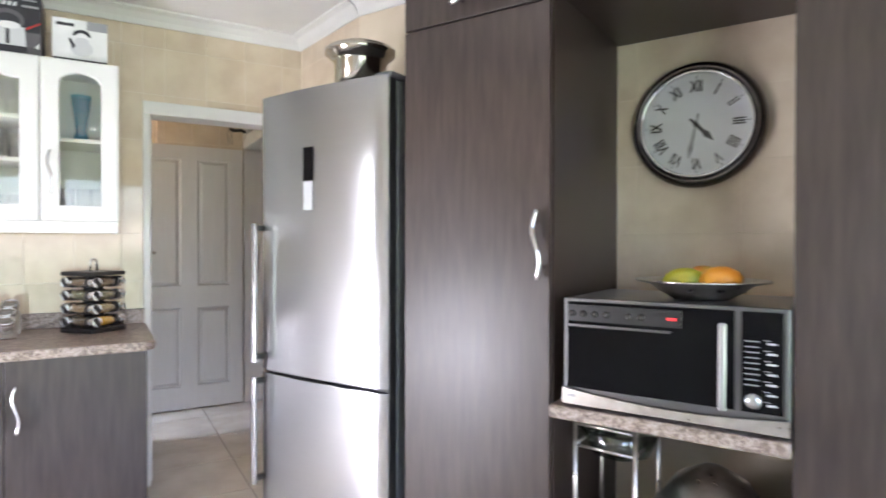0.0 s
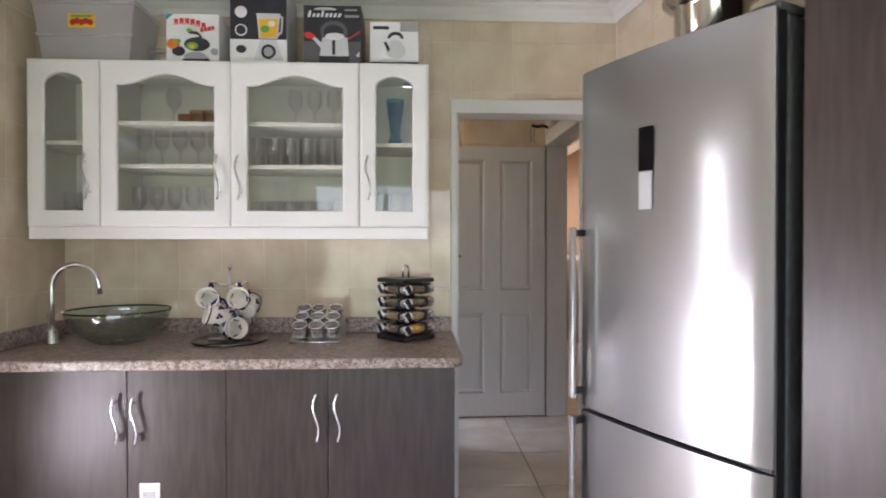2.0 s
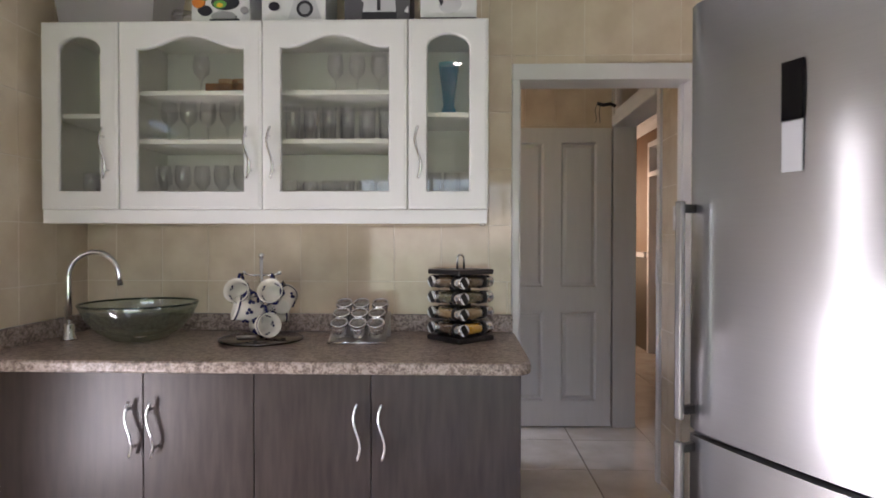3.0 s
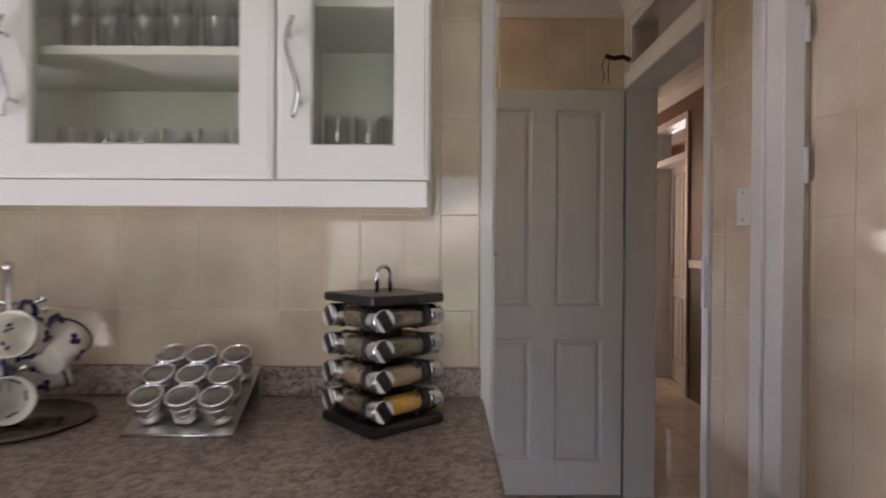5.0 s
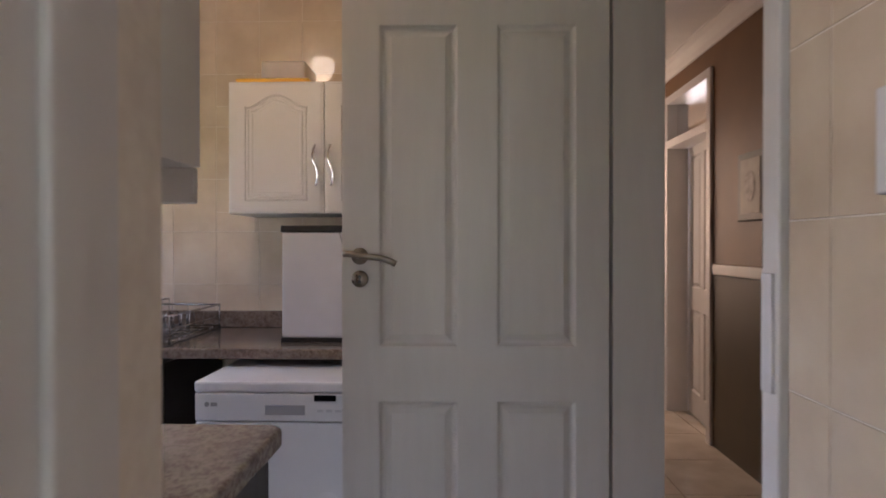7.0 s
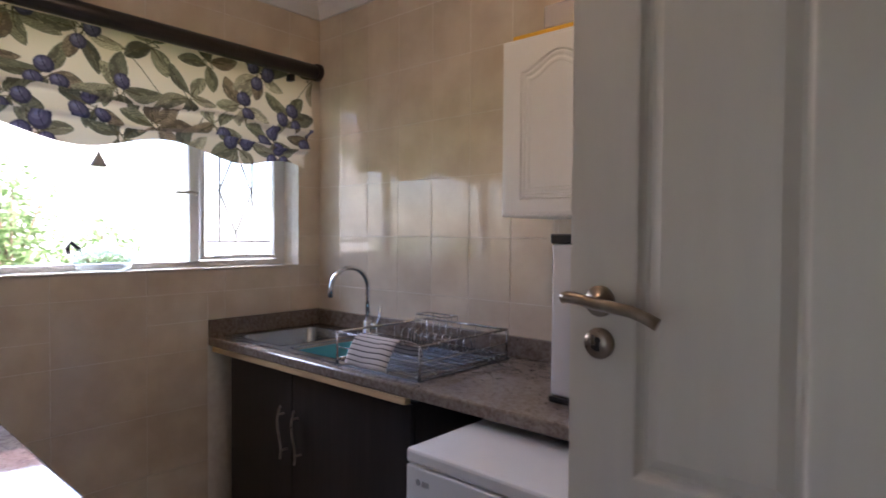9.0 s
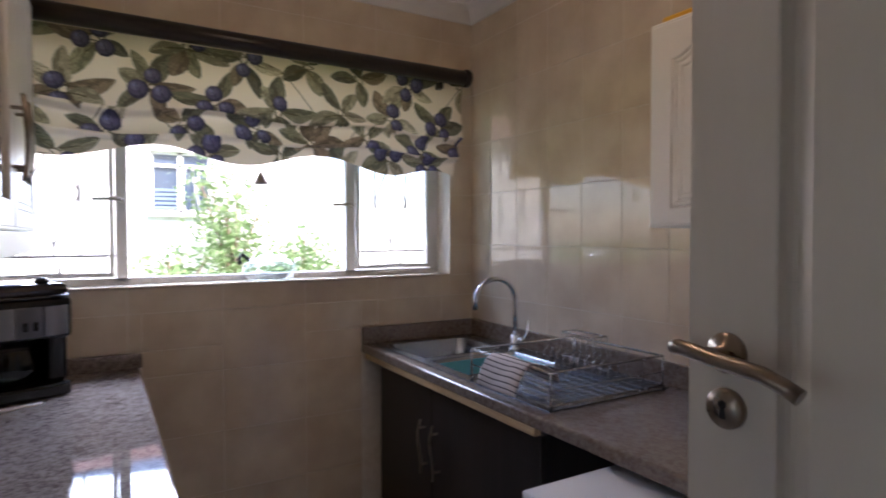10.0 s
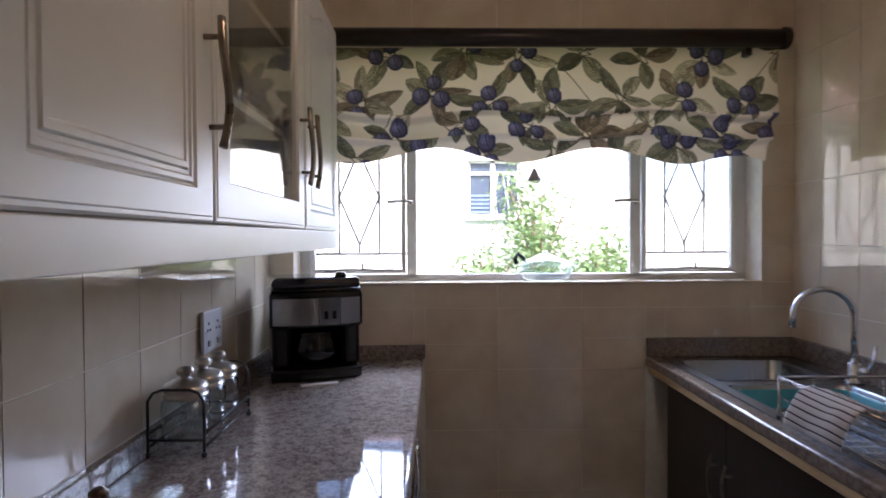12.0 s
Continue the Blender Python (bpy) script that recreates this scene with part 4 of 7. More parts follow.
carton("black and white carton with a blender picture", 1.100, 1.352, -0.335, -0.12, 0.335, WHITEB, [
    ("print", rect(0.001, 0.251, 0.105, 0.334), BLACKB), ("print", [(0.105, 0.012), (0.235, 0.012), (0.205, 0.105), (0.135, 0.105)], SILVERPR),
    ("print", disc_outline(0.17, 0.05, 0.033, 0.033), BLACKB), ("print", disc_outline(0.17, 0.05, 0.021, 0.021), GREYPR),
    ("print", [(0.128, 0.108), (0.212, 0.108), (0.222, 0.22), (0.118, 0.22)], SILVERPR), ("print", [(0.134, 0.112), (0.206, 0.112), (0.214, 0.195), (0.126, 0.195)], YELLOW),
    ("print", disc_outline(0.155, 0.150, 0.020, 0.016), GREEN), ("print", disc_outline(0.185, 0.175, 0.016, 0.013), WHITEB), ("print", [(0.212, 0.118), (0.232, 0.135), (0.236, 0.205), (0.218, 0.212), (0.218, 0.203), (0.228, 0.198), (0.225, 0.140), (0.212, 0.130)], SILVERPR), ("print", disc_outline(0.05, 0.145, 0.026, 0.026), WHITEB), ("print", disc_outline(0.05, 0.145, 0.021, 0.021), BLACKB),
    ("print", disc_outline(0.05, 0.225, 0.026, 0.026), WHITEB), ("print", disc_outline(0.05, 0.06, 0.022, 0.017), BLACKB), ("print", rect(0.02, 0.10, 0.285, 0.300), WHITEB)])
carton("dark carton with a kettle picture", 1.425, 1.682, -0.335, -0.12, 0.262, BLACKB, [
    ("print", rect(0.001, 0.256, 0.001, 0.100), SLATEPR), ("print", [(0.006, 0.118), (0.050, 0.105), (0.056, 0.122), (0.030, 0.140), (0.006, 0.140)], RED), ("print", [(0.20, 0.108), (0.256, 0.145), (0.256, 0.150), (0.20, 0.116)], RED),
    ("print", disc_outline(0.135, 0.145, 0.060, 0.048), SLATEPR), ("print", disc_outline(0.135, 0.140, 0.045, 0.034), BLACKB),
    ("print", [(0.072, 0.035), (0.202, 0.035), (0.196, 0.118), (0.085, 0.118)], SILVERPR), ("print", [(0.040, 0.112), (0.052, 0.118), (0.092, 0.085), (0.084, 0.062)], SILVERPR),
    ("print", disc_outline(0.140, 0.122, 0.042, 0.016), WHITEB), ("print", rect(0.128, 0.142, 0.040, 0.105), BLACKB), ("print", rect(0.070, 0.205, 0.004, 0.034), BLACKB),
    *[("print", [(0.020 + 0.019 * i, 0.208), (0.030 + 0.019 * i, 0.208), (0.036 + 0.019 * i, 0.224 + (0.012 if i in (0, 3) else 0)), (0.026 + 0.019 * i, 0.224 + (0.012 if i in (0, 3) else 0))], WHITEB) for i in range(8)],
    ("print", disc_outline(0.098, 0.240, 0.050, 0.010, 16, 0, 180), SILVERPR), ("print", rect(0.185, 0.24, 0.238, 0.243), GREYPR), ("print", rect(0.185, 0.248, 0.208, 0.216), GREYPR),
    ("print", [(0.235, 0.035), (0.250, 0.030), (0.250, 0.055)], WHITEB)])
carton("white carton with a small kettle picture", 1.722, 1.940, -0.335, -0.14, 0.192, WHITEB, [
    ("print", rect(0.135, 0.217, 0.150, 0.191), GREYPR), ("print", rect(0.015, 0.085, 0.158, 0.172), BLACKB), ("print", rect(0.001, 0.217, 0.0, 0.012), BLACKB),
    ("print", disc_outline(0.115, 0.062, 0.045, 0.036), SILVERPR), ("print", disc_outline(0.115, 0.095, 0.028, 0.016), SILVERPR),
    ("print", disc_outline(0.115, 0.118, 0.036, 0.030, 20, 0, 180), BLACKB), ("print", disc_outline(0.115, 0.112, 0.026, 0.020, 20, 0, 180), WHITEB),
    ("print", [(0.062, 0.10), (0.072, 0.104), (0.09, 0.07), (0.08, 0.055)], BLACKB)])
tub = thing("storage_tub", "frosted plastic storage tub with a fruit sticker", "tub", pose(0, 0, 2.137))
bm = bmesh.new()
for a, b, zz in (((0.255, -0.30), (0.640, -0.08), 0.0),):
    lo = [(0.262, -0.29), (0.640, -0.29), (0.640, -0.08), (0.262, -0.08)]
    hi = [(0.232, -0.315), (0.672, -0.315), (0.672, -0.05), (0.232, -0.05)]
    vl, vh = [bm.verts.new((*p, 0)) for p in lo], [bm.verts.new((*p, 0.255)) for p in hi]
    bm.faces.new(vl[::-1])
    for i in range(4):
        bm.faces.new((vl[i], vl[(i + 1) % 4], vh[(i + 1) % 4], vh[i]))
part("body", bm, TUB, tub)
part("lid", boxed(0.225, -0.322, 0.255, 0.68, -0.043, 0.28, bevel=0.008), TUB, tub)
part("rim", boxed(0.24, -0.312, 0.118, 0.665, -0.300, 0.128, bevel=0.003), TUB, tub)
part("sticker", boxed(0.39, -0.319, 0.152, 0.505, -0.3165, 0.212), YELLOW, tub, "yellow and red fruit sticker")
for i in range(5):
    part("print", prism(bmesh.new(), disc_outline(0.41 + 0.019 * i, 0.174 + 0.006 * (i % 2), 0.012, 0.014, 12), -0.3205, -0.319), RED, tub)
part("print", boxed(0.40, -0.3206, 0.196, 0.49, -0.319, 0.206), GREEN, tub)
jar = thing("glass_jar", "glass jar lying on its side beside the tub", "jar", pose(0.765, -0.2, 2.187, 0, 0, 25))
part("jar_body", lathe(bmesh.new(), [(0.03, -0.08), (0.045, -0.07), (0.048, 0.05), (0.036, 0.07), (0.033, 0.07), (0.044, 0.05), (0.02, -0.07)], seg=20, axis="x"), GLASSW, jar)
part("lid", lathe(bmesh.new(), [(0.036, 0.068), (0.038, 0.072), (0.038, 0.088), (0.034, 0.09)], seg=20, axis="x"), GREENG, jar)

# things on the kitchen worktop
bowl = thing("vessel_basin", "green tinted glass vessel basin on the worktop", "basin", pose(0.600, -0.315, 0.8805))
prof = [(0.045, 0.0), (0.10, 0.012), (0.155, 0.048), (0.195, 0.098), (0.217, 0.150), (0.214, 0.154), (0.208, 0.151)]
part("bowl", lathe(bmesh.new(), prof, seg=48, caps=(True, False)), GREENG, bowl)
part("rim", tube(bmesh.new(), [(0.2145 * math.cos(2 * math.pi * k / 48), 0.2145 * math.sin(2 * math.pi * k / 48), 0.152) for k in range(49)], 0.0042, 8), clear("glass_rim", (0.30, 0.42, 0.36), 1.6, 0.05), bowl)
part("drain", lathe(bmesh.new(), [(0.03, 0.0145), (0.03, 0.019), (0.012, 0.022), (0.004, 0.022)], seg=24), CHROME, bowl)


def arc_tap(label, m, height, reach, lever=True):
    t = thing("tap", label, "tap", m)
    part("base", lathe(bmesh.new(), [(0.030, 0), (0.030, 0.006), (0.022, 0.014), (0.020, 0.060), (0.018, 0.064)], seg=20), CHROME, t)
    r = reach / 2
    pts = [(0, 0, 0.05), (0, 0, height - r - 0.06)]
    pts += [(r - r * math.cos(math.pi * k / 14), 0, height - r + r * math.sin(math.pi * k / 14)) for k in range(15)]
    pts += [(reach + 0.004, 0, height - r - 0.035)]
    part("spout", tube(bmesh.new(), pts, 0.011, 14), CHROME, t, "curved chrome swan-neck spout")
    if lever:
        bm = tube(bmesh.new(), [(0, 0.015, 0.035), (-0.018, 0.036, 0.042), (-0.034, 0.045, 0.075), (-0.040, 0.045, 0.13)], 0.0065, 10)
        lathe(bm, [(0.004, -0.02), (0.016, -0.014), (0.016, 0.014), (0.004, 0.02)], (-0.014, 0.03, 0.042), 14, "y")
        part("lever", bm, CHROME, t)
    return t


arc_tap("chrome swan-neck tap beside the glass basin", pose(0.300, -0.30, 0.8805, 0, 0, 4), 0.355, 0.200)

# mug tree
tree = thing("mug_tree", "chrome mug tree with an oval base holding patterned mugs", "mug tree", pose(1.077, -0.275, 0.8805))
part("base", lathe(bmesh.new(), [(0.155, 0), (0.165, 0.004), (0.165, 0.010), (0.158, 0.014), (0.01, 0.016)], seg=40), plain("dark_polished_steel", (0.16, 0.14, 0.13), 0.2, 1), tree, "round dark polished steel base")
pole = tube(bmesh.new(), [(0, 0, 0.012), (0, 0, 0.335)], 0.0075, 12)
lathe(pole, [(0.004, 0), (0.011, 0.006), (0.011, 0.016), (0.004, 0.022)], (0, 0, 0.330), 12)
part("pole", pole, CHROME, tree)


def mug(label, m):
    g = thing("mug", label, "mug", m, "mugs on the mug tree")
    part("cup", lathe(bmesh.new(), [(0.030, 0), (0.034, 0.004), (0.038, 0.05), (0.044, 0.095), (0.041, 0.096), (0.035, 0.05), (0.030, 0.010), (0.004, 0.008)], seg=28), PORC, g)
    part("rim_band", lathe(bmesh.new(), [(0.0432, 0.082), (0.0442, 0.083), (0.0447, 0.087), (0.0437, 0.088)], seg=28, caps=(False, False)), NAVY, g, "navy band below the rim")
    part("handle", tube(bmesh.new(), [(0.036, 0, 0.022), (0.058, 0, 0.026), (0.068, 0, 0.045), (0.064, 0, 0.068), (0.042, 0, 0.078)], 0.0052, 10), NAVY, g, "dark blue handle")
    for a in (60, 120, 200, 270, 330):
        bm = bmesh.new()
        for k, (da, dz) in enumerate(((0, 0), (10, 0.010), (-9, 0.013))):
            c = Vector((0.0382 * math.cos(radians(a + da)), 0.0382 * math.sin(radians(a + da)), 0.040 + dz))
            lathe(bm, [(0.002, -0.006), (0.006, -0.003), (0.006, 0.003), (0.002, 0.006)], c, 8)
        part("motif", bm, NAVY, g, "navy berry motif")
    return g


for ang, z in ((176, 0.245), (4, 0.245), (205, 0.160), (-32, 0.105), (60, 0.215), (110, 0.140)):
    c, s_ = math.cos(radians(ang)), math.sin(radians(ang))
    arm = tube(bmesh.new(), [(0, 0, z + 0.018), (0.05 * c, 0.05 * s_, z + 0.018), (0.070 * c, 0.070 * s_, z + 0.024)], 0.004, 8)
    lathe(arm, [(0.003, -0.008), (0.009, -0.004), (0.009, 0.004), (0.003, 0.008)], (0.072 * c, 0.072 * s_, z + 0.027), 10)
    part("arm", arm, CHROME, tree)
MUGPOSE = [(-0.080, -0.020, 0.192, 74, 0, 4), (0.050, -0.020, 0.192, 74, 0, 8), (-0.042, -0.030, 0.122, 74, 0, -62), (0.022, -0.045, 0.068, 84, 0, 45), (0.072, 0.055, 0.155, 66, 0, 185), (0.020, 0.060, 0.095, 74, 0, 130)]
for x, y, z, rx, ry, rz in MUGPOSE:
    mug("cream patterned mug with navy rim hanging on the tree", pose(1.077, -0.275, 0.8805) @ pose(x, y, z, rx, ry, rz) @ pose(0, 0, -0.05, 0, 0, 90) @ Matrix.Scale(1.12, 4))
solid("spoon", tube(bmesh.new(), [(1.00, -0.34, 0.9015), (1.04, -0.33, 0.9015), (1.07, -0.325, 0.901)], 0.005, 8, 1.8), SATIN, "steel spoon lying on the mug tree base", "spoon")

# nine tilted jars on a stepped rack
rack = thing("jar_rack", "steel stepped rack for nine small spice jars", "rack", pose(1.475, -0.24, 0.8805))
bm = bmesh.new()
sl = math.atan2(0.105, 0.17)
prism(bm, [(-0.105, 0.0), (-0.105, 0.006), (0.075, 0.106), (0.080, 0.106), (0.080, 0.0), (0.074, 0.0), (0.074, 0.098), (-0.098, 0.004), (-0.098, 0.0)], -0.112, 0.112, "x")
part("tray", bm, SATIN, rack)
part("front_rail", tube(bmesh.new(), [(-0.115, -0.112, 0.004), (0.115, -0.112, 0.004)], 0.004, 8), CHROME, rack)
GREYHERB = surface("dried_herbs", (0.12, 0.10, 0.085), (0.24, 0.21, 0.18), 0.9, scale=70)


def small_jar(m):
    j = thing("spice_jar", "small clear-lidded steel jar tilted in the rack", "jar", m, "jars in the stepped rack")
    part("tin", lathe(bmesh.new(), [(0.026, 0), (0.028, 0.004), (0.0325, 0.040), (0.032, 0.043)], seg=22), CHROME, j)
    part("lid", lathe(bmesh.new(), [(0.0335, 0.044), (0.0350, 0.046), (0.0350, 0.058), (0.0330, 0.061), (0.0290, 0.060), (0.0285, 0.054)], seg=22, caps=(True, False)), CHROME, j, "polished steel lid ring")
    part("content", lathe(bmesh.new(), [(0.0283, 0.0505), (0.0270, 0.0520), (0.012, 0.0535), (0.003, 0.0535)], seg=18), GREYHERB, j, "grey-brown dried herbs")
    part("window", lathe(bmesh.new(), [(0.0288, 0.0580), (0.020, 0.0600), (0.003, 0.0605)], seg=22, caps=(False, True)), GLASSW, j, "clear lid window")
    return j


first = None
for row in range(3):
    for col in range(3):
        mm = pose(1.475 - 0.073 + 0.073 * col + random.uniform(-0.003, 0.003), -0.24 - 0.068 + 0.056 * row, 0.8805 + 0.030 + 0.033 * row) @ pose(0, 0, 0, 27, 0, random.uniform(-4, 4))
        first = small_jar(mm) if first is None else (copy_thing(first, mm) and first)

# spice carousel
car = thing("spice_carousel", "black four-sided spice carousel with a wire handle", "spice rack", pose(1.880, -0.225, 0.8805, 0, 0, 42))
part("base", boxed(-0.098, -0.098, 0.0, 0.098, 0.098, 0.022, bevel=0.006), BLACK, car)
part("top", boxed(-0.096, -0.096, 0.268, 0.096, 0.096, 0.288, bevel=0.005), BLACK, car)
part("core", boxed(-0.030, -0.030, 0.022, 0.030, 0.030, 0.268), BLACK, car)
hd = tube(bmesh.new(), [(-0.018, 0, 0.286), (-0.018, 0, 0.328), *[(-0.018 * math.cos(math.pi * k / 8), 0, 0.328 + 0.018 * math.sin(math.pi * k / 8)) for k in range(1, 8)], (0.018, 0, 0.328), (0.018, 0, 0.286)], 0.0045, 10)
part("handle", hd, CHROME, car)
SPICES = [surface("spice_" + n, a, b, 0.9, scale=80) for n, a, b in (("brown", (0.10, 0.06, 0.03), (0.20, 0.13, 0.07)), ("tan", (0.30, 0.20, 0.09), (0.42, 0.30, 0.16)), ("olive", (0.09, 0.09, 0.04), (0.17, 0.16, 0.08)), ("turmeric", (0.62, 0.32, 0.01), (0.75, 0.42, 0.03)))]
for tier in range(4):
    for side in range(4):
        z = 0.052 + 0.062 * tier
        for hx in (-0.047, 0.030):
            part("holder", boxed(hx - 0.004, -0.086, z - 0.026, hx + 0.004, -0.032, z + 0.018, bevel=0.003), BLACK, car, m=pose(0, 0, 0, 0, 0, 90 * side))
JARFIRST = {}
for tier in range(4):
    for side in range(4):
        z = 0.052 + 0.062 * tier
        sp = 3 if (tier, side) == (0, 0) else (tier + 2 * side) % 3
        mm = pose(1.880, -0.225, 0.8805, 0, 0, 42) @ pose(0, 0, 0, 0, 0, 90 * side) @ pose(0, -0.068, z)
        if sp in JARFIRST:
            copy_thing(JARFIRST[sp], mm)
            continue
        j = thing("spice_bottle", "small glass spice bottle with silver cap lying in the carousel", "bottle", mm, "bottles in the spice carousel")
        part("glass", lathe(bmesh.new(), [(0.021, -0.050), (0.0235, -0.047), (0.0235, 0.040), (0.020, 0.047)], seg=18, axis="x"), GLASSW, j)
        part("spice", lathe(bmesh.new(), [(0.019, -0.044), (0.0215, -0.040), (0.0215, 0.036), (0.018, 0.040)], seg=18, axis="x"), SPICES[sp], j)
        part("collar", lathe(bmesh.new(), [(0.0235, 0.046), (0.0262, 0.048), (0.0262, 0.062), (0.0235, 0.064)], seg=18, axis="x"), BLACK, j, "black collar")
        cap = part("cap", lathe(bmesh.new(), [(0.0240, 0.064), (0.0255, 0.066), (0.0255, 0.094), (0.0235, 0.098)], seg=20, axis="x"), CHROME, j, "silver shaker cap")
        part("cap_end", lathe(bmesh.new(), [(0.0232, 0.098), (0.0228, 0.0995), (0.003, 0.1000)], seg=20, axis="x"), BLACK, cap, "black end disc")
        for turn in (35, 215):
            part("opening", prism(bmesh.new(), [*disc_outline(0, 0, 0.0225, 0.0225, 9, turn - 55, turn + 55)], 0.1002, 0.1012, "x"), WHITEP, cap, "white crescent flap")
        part("print", boxed(0.073, -0.0268, -0.007, 0.087, -0.0250, 0.007), GREYPR, cap)
        JARFIRST[sp] = j

# ---- kitchen: fridge and tall cupboards on the slanting wall ----
fr = thing("fridge_freezer", "brushed steel fridge freezer with a bowed front", "fridge", BANK)
part("body", boxed(0.078, -0.622, 0.03, 0.735, -0.02, 1.885, bevel=0.006), GREY, fr, "dark grey sides")


def bowed_door(z0, z1):
    bm, n = bmesh.new(), 24
    front = []
    for i in range(n + 1):
        k = i / n
        x = 0.070 + 0.664 * k
        y = -0.682 - 0.019 * (1 - (2 * k - 1) ** 2)
        if i in (0, n):
            y += 0.010
        front.append((x, y))
    out = [(0.070, -0.628), *front, (0.734, -0.628)]
    prism(bm, out[::-1], z0, z1, "z")
    for f in bm.faces:
        if abs(f.normal.z) < 0.1 and f.calc_center_median().y < -0.66:
            f.smooth = True
    bmesh.ops.split_edges(bm, edges=[e for e in bm.edges if len({f.smooth for f in e.link_faces}) > 1])
    return bm


d1 = part("door", bowed_door(0.792, 1.893), STEEL, fr, "brushed steel upper door")
d2 = part("door", bowed_door(0.09, 0.776), STEEL, fr, "brushed steel freezer door")
part("seam", boxed(0.082, -0.668, 0.778, 0.728, -0.63, 0.790), BLACK, fr)
part("edge_strip", boxed(0.7345, -0.668, 0.10, 0.737, -0.634, 1.885), BLACK, fr)
part("hinge_cover", boxed(0.66, -0.66, 1.886, 0.735, -0.55, 1.912, bevel=0.006), GREY, fr)
for d, za, zb in ((d1, 0.822, 1.384), (d2, 0.33, 0.766)):
    h = part("handle", boxed(0.076, -0.738, za, 0.100, -0.722, zb, bevel=0.005), STEEL, d, "flat steel bar handle")
    for z in (za + 0.012, zb - 0.03):
        part("bracket", boxed(0.078, -0.723, z, 0.098, -0.676, z + 0.022, bevel=0.003), BLACK, h)
part("display", boxed(0.346, -0.7085, 1.541, 0.396, -0.7035, 1.668, bevel=0.0015), BLACKG, d1, "small black display")
part("sticker", boxed(0.348, -0.7075, 1.430, 0.394, -0.7045, 1.538), plain("pale_sticker", (0.45, 0.46, 0.49), 0.5), d1, "pale energy sticker")
for x in (0.10, 0.70):
    part("foot", lathe(bmesh.new(), [(0.02, 0), (0.02, 0.02), (0.014, 0.03)], (x, -0.55, 0.0), 14), BLACK, fr)

pot = thing("steel_pot", "polished steel pot with a flared rim on the fridge", "pot", BANK @ pose(0.325, -0.36, 1.886))
part("bowl", lathe(bmesh.new(), [(0.10, 0.0), (0.112, 0.008), (0.112, 0.19), (0.120, 0.20), (0.150, 0.225), (0.152, 0.240), (0.140, 0.246), (0.136, 0.24), (0.105, 0.20), (0.104, 0.02), (0.01, 0.012)], seg=40), plain("polished_steel_warm", (0.62, 0.57, 0.49), 0.13, 1), pot)
part("lid", lathe(bmesh.new(), [(0.136, 0.242), (0.138, 0.252), (0.10, 0.268), (0.02, 0.274), (0.016, 0.276)], seg=40), plain("polished_steel_lid", (0.60, 0.54, 0.45), 0.16, 1), pot)

tall = thing("tall_cupboard", "tall dark wood-effect cupboard beside the fridge", "cupboard", BANK)
part("body", boxed(0.776, -0.612, 0.0, 1.326, -0.002, 2.50), DARK, tall)
da = part("door", boxed(0.778, -0.635, 0.10, 1.322, -0.615, 2.034, bevel=0.0015), DARK, tall)
wave_handle(da, 1.292, -0.635, 1.198, 1.405, flip=1, r=0.008, out=0.04)
db = part("door", boxed(0.778, -0.635, 2.040, 1.322, -0.615, 2.49, bevel=0.0015), DARK, tall)
wave_handle(db, 0.985, -0.635, 2.085, 2.275, flip=1, r=0.007, horizontal=True, out=0.035)
over = thing("overhead_cupboard", "dark wood-effect cupboard bridging the microwave recess", "cupboard", BANK)
part("body", boxed(1.328, -0.600, 2.066, 1.948, -0.002, 2.50), DARK, over)
part("door", boxed(1.330, -0.622, 2.068, 1.946, -0.602, 2.49, bevel=0.0015), DARK, over)
tall2 = thing("tall_cupboard", "tall dark wood-effect cupboard beside the microwave recess", "cupboard", BANK)
part("body", boxed(1.950, -0.612, 0.0, 2.62, -0.002, 2.50), DARK, tall2)
part("door", boxed(1.952, -0.635, 0.10, 2.618, -0.615, 2.49, bevel=0.0015), DARK, tall2)
tbm = bmesh.new()
box(tbm, 1.3275, -0.655, 0.788, 1.9485, -0.002, 0.828, 0.008)
solid("microwave_shelf", tbm, STONE, "stone-effect shelf in the recess under the microwave", "shelf", BANK)

DOORMESH = plain("door_mesh", (0.004, 0.004, 0.0045), 0.12)
DOORMESH.node_tree.nodes["Principled BSDF"].inputs["Specular IOR Level"].default_value = 0.1
mw = thing("microwave_oven", "steel and black microwave oven on the stone shelf", "microwave", BANK)
part("body", boxed(1.373, -0.622, 0.842, 1.944, -0.22, 1.146, bevel=0.006), plain("microwave_casing", (0.33, 0.33, 0.34), 0.28, 1), mw, "grey steel casing")
part("front_frame", boxed(1.372, -0.645, 0.840, 1.946, -0.6225, 1.147, bevel=0.004), plain("dark_steel_frame", (0.16, 0.16, 0.165), 0.3, 1), mw)
door = part("door", boxed(1.385, -0.650, 0.888, 1.825, -0.6455, 1.137, bevel=0.002), DOORMESH, mw, "black glass door")
part("window", boxed(1.392, -0.6535, 0.905, 1.66, -0.6505, 1.068), DOORMESH, door)
part("trim", boxed(1.39, -0.6555, 1.066, 1.672, -0.6505, 1.072), plain("smoked_steel_trim", (0.13, 0.125, 0.125), 0.35, 1), door)
part("control_strip", boxed(1.388, -0.6545, 1.082, 1.70, -0.6505, 1.128), plain("smoked_strip", (0.010, 0.0095, 0.009), 0.35), door)
for i in range(6):
    part("knob", lathe(bmesh.new(), [(0.010, 0), (0.009, 0.004), (0.003, 0.005)], (1.402 + 0.033 * i + (0.03 if i > 3 else 0), -0.6545, 1.104), 14, "y"), plain("smoked_knob_%s" % "abcdef"[i], (0.05, 0.046, 0.042), 0.25, 0.4), door)
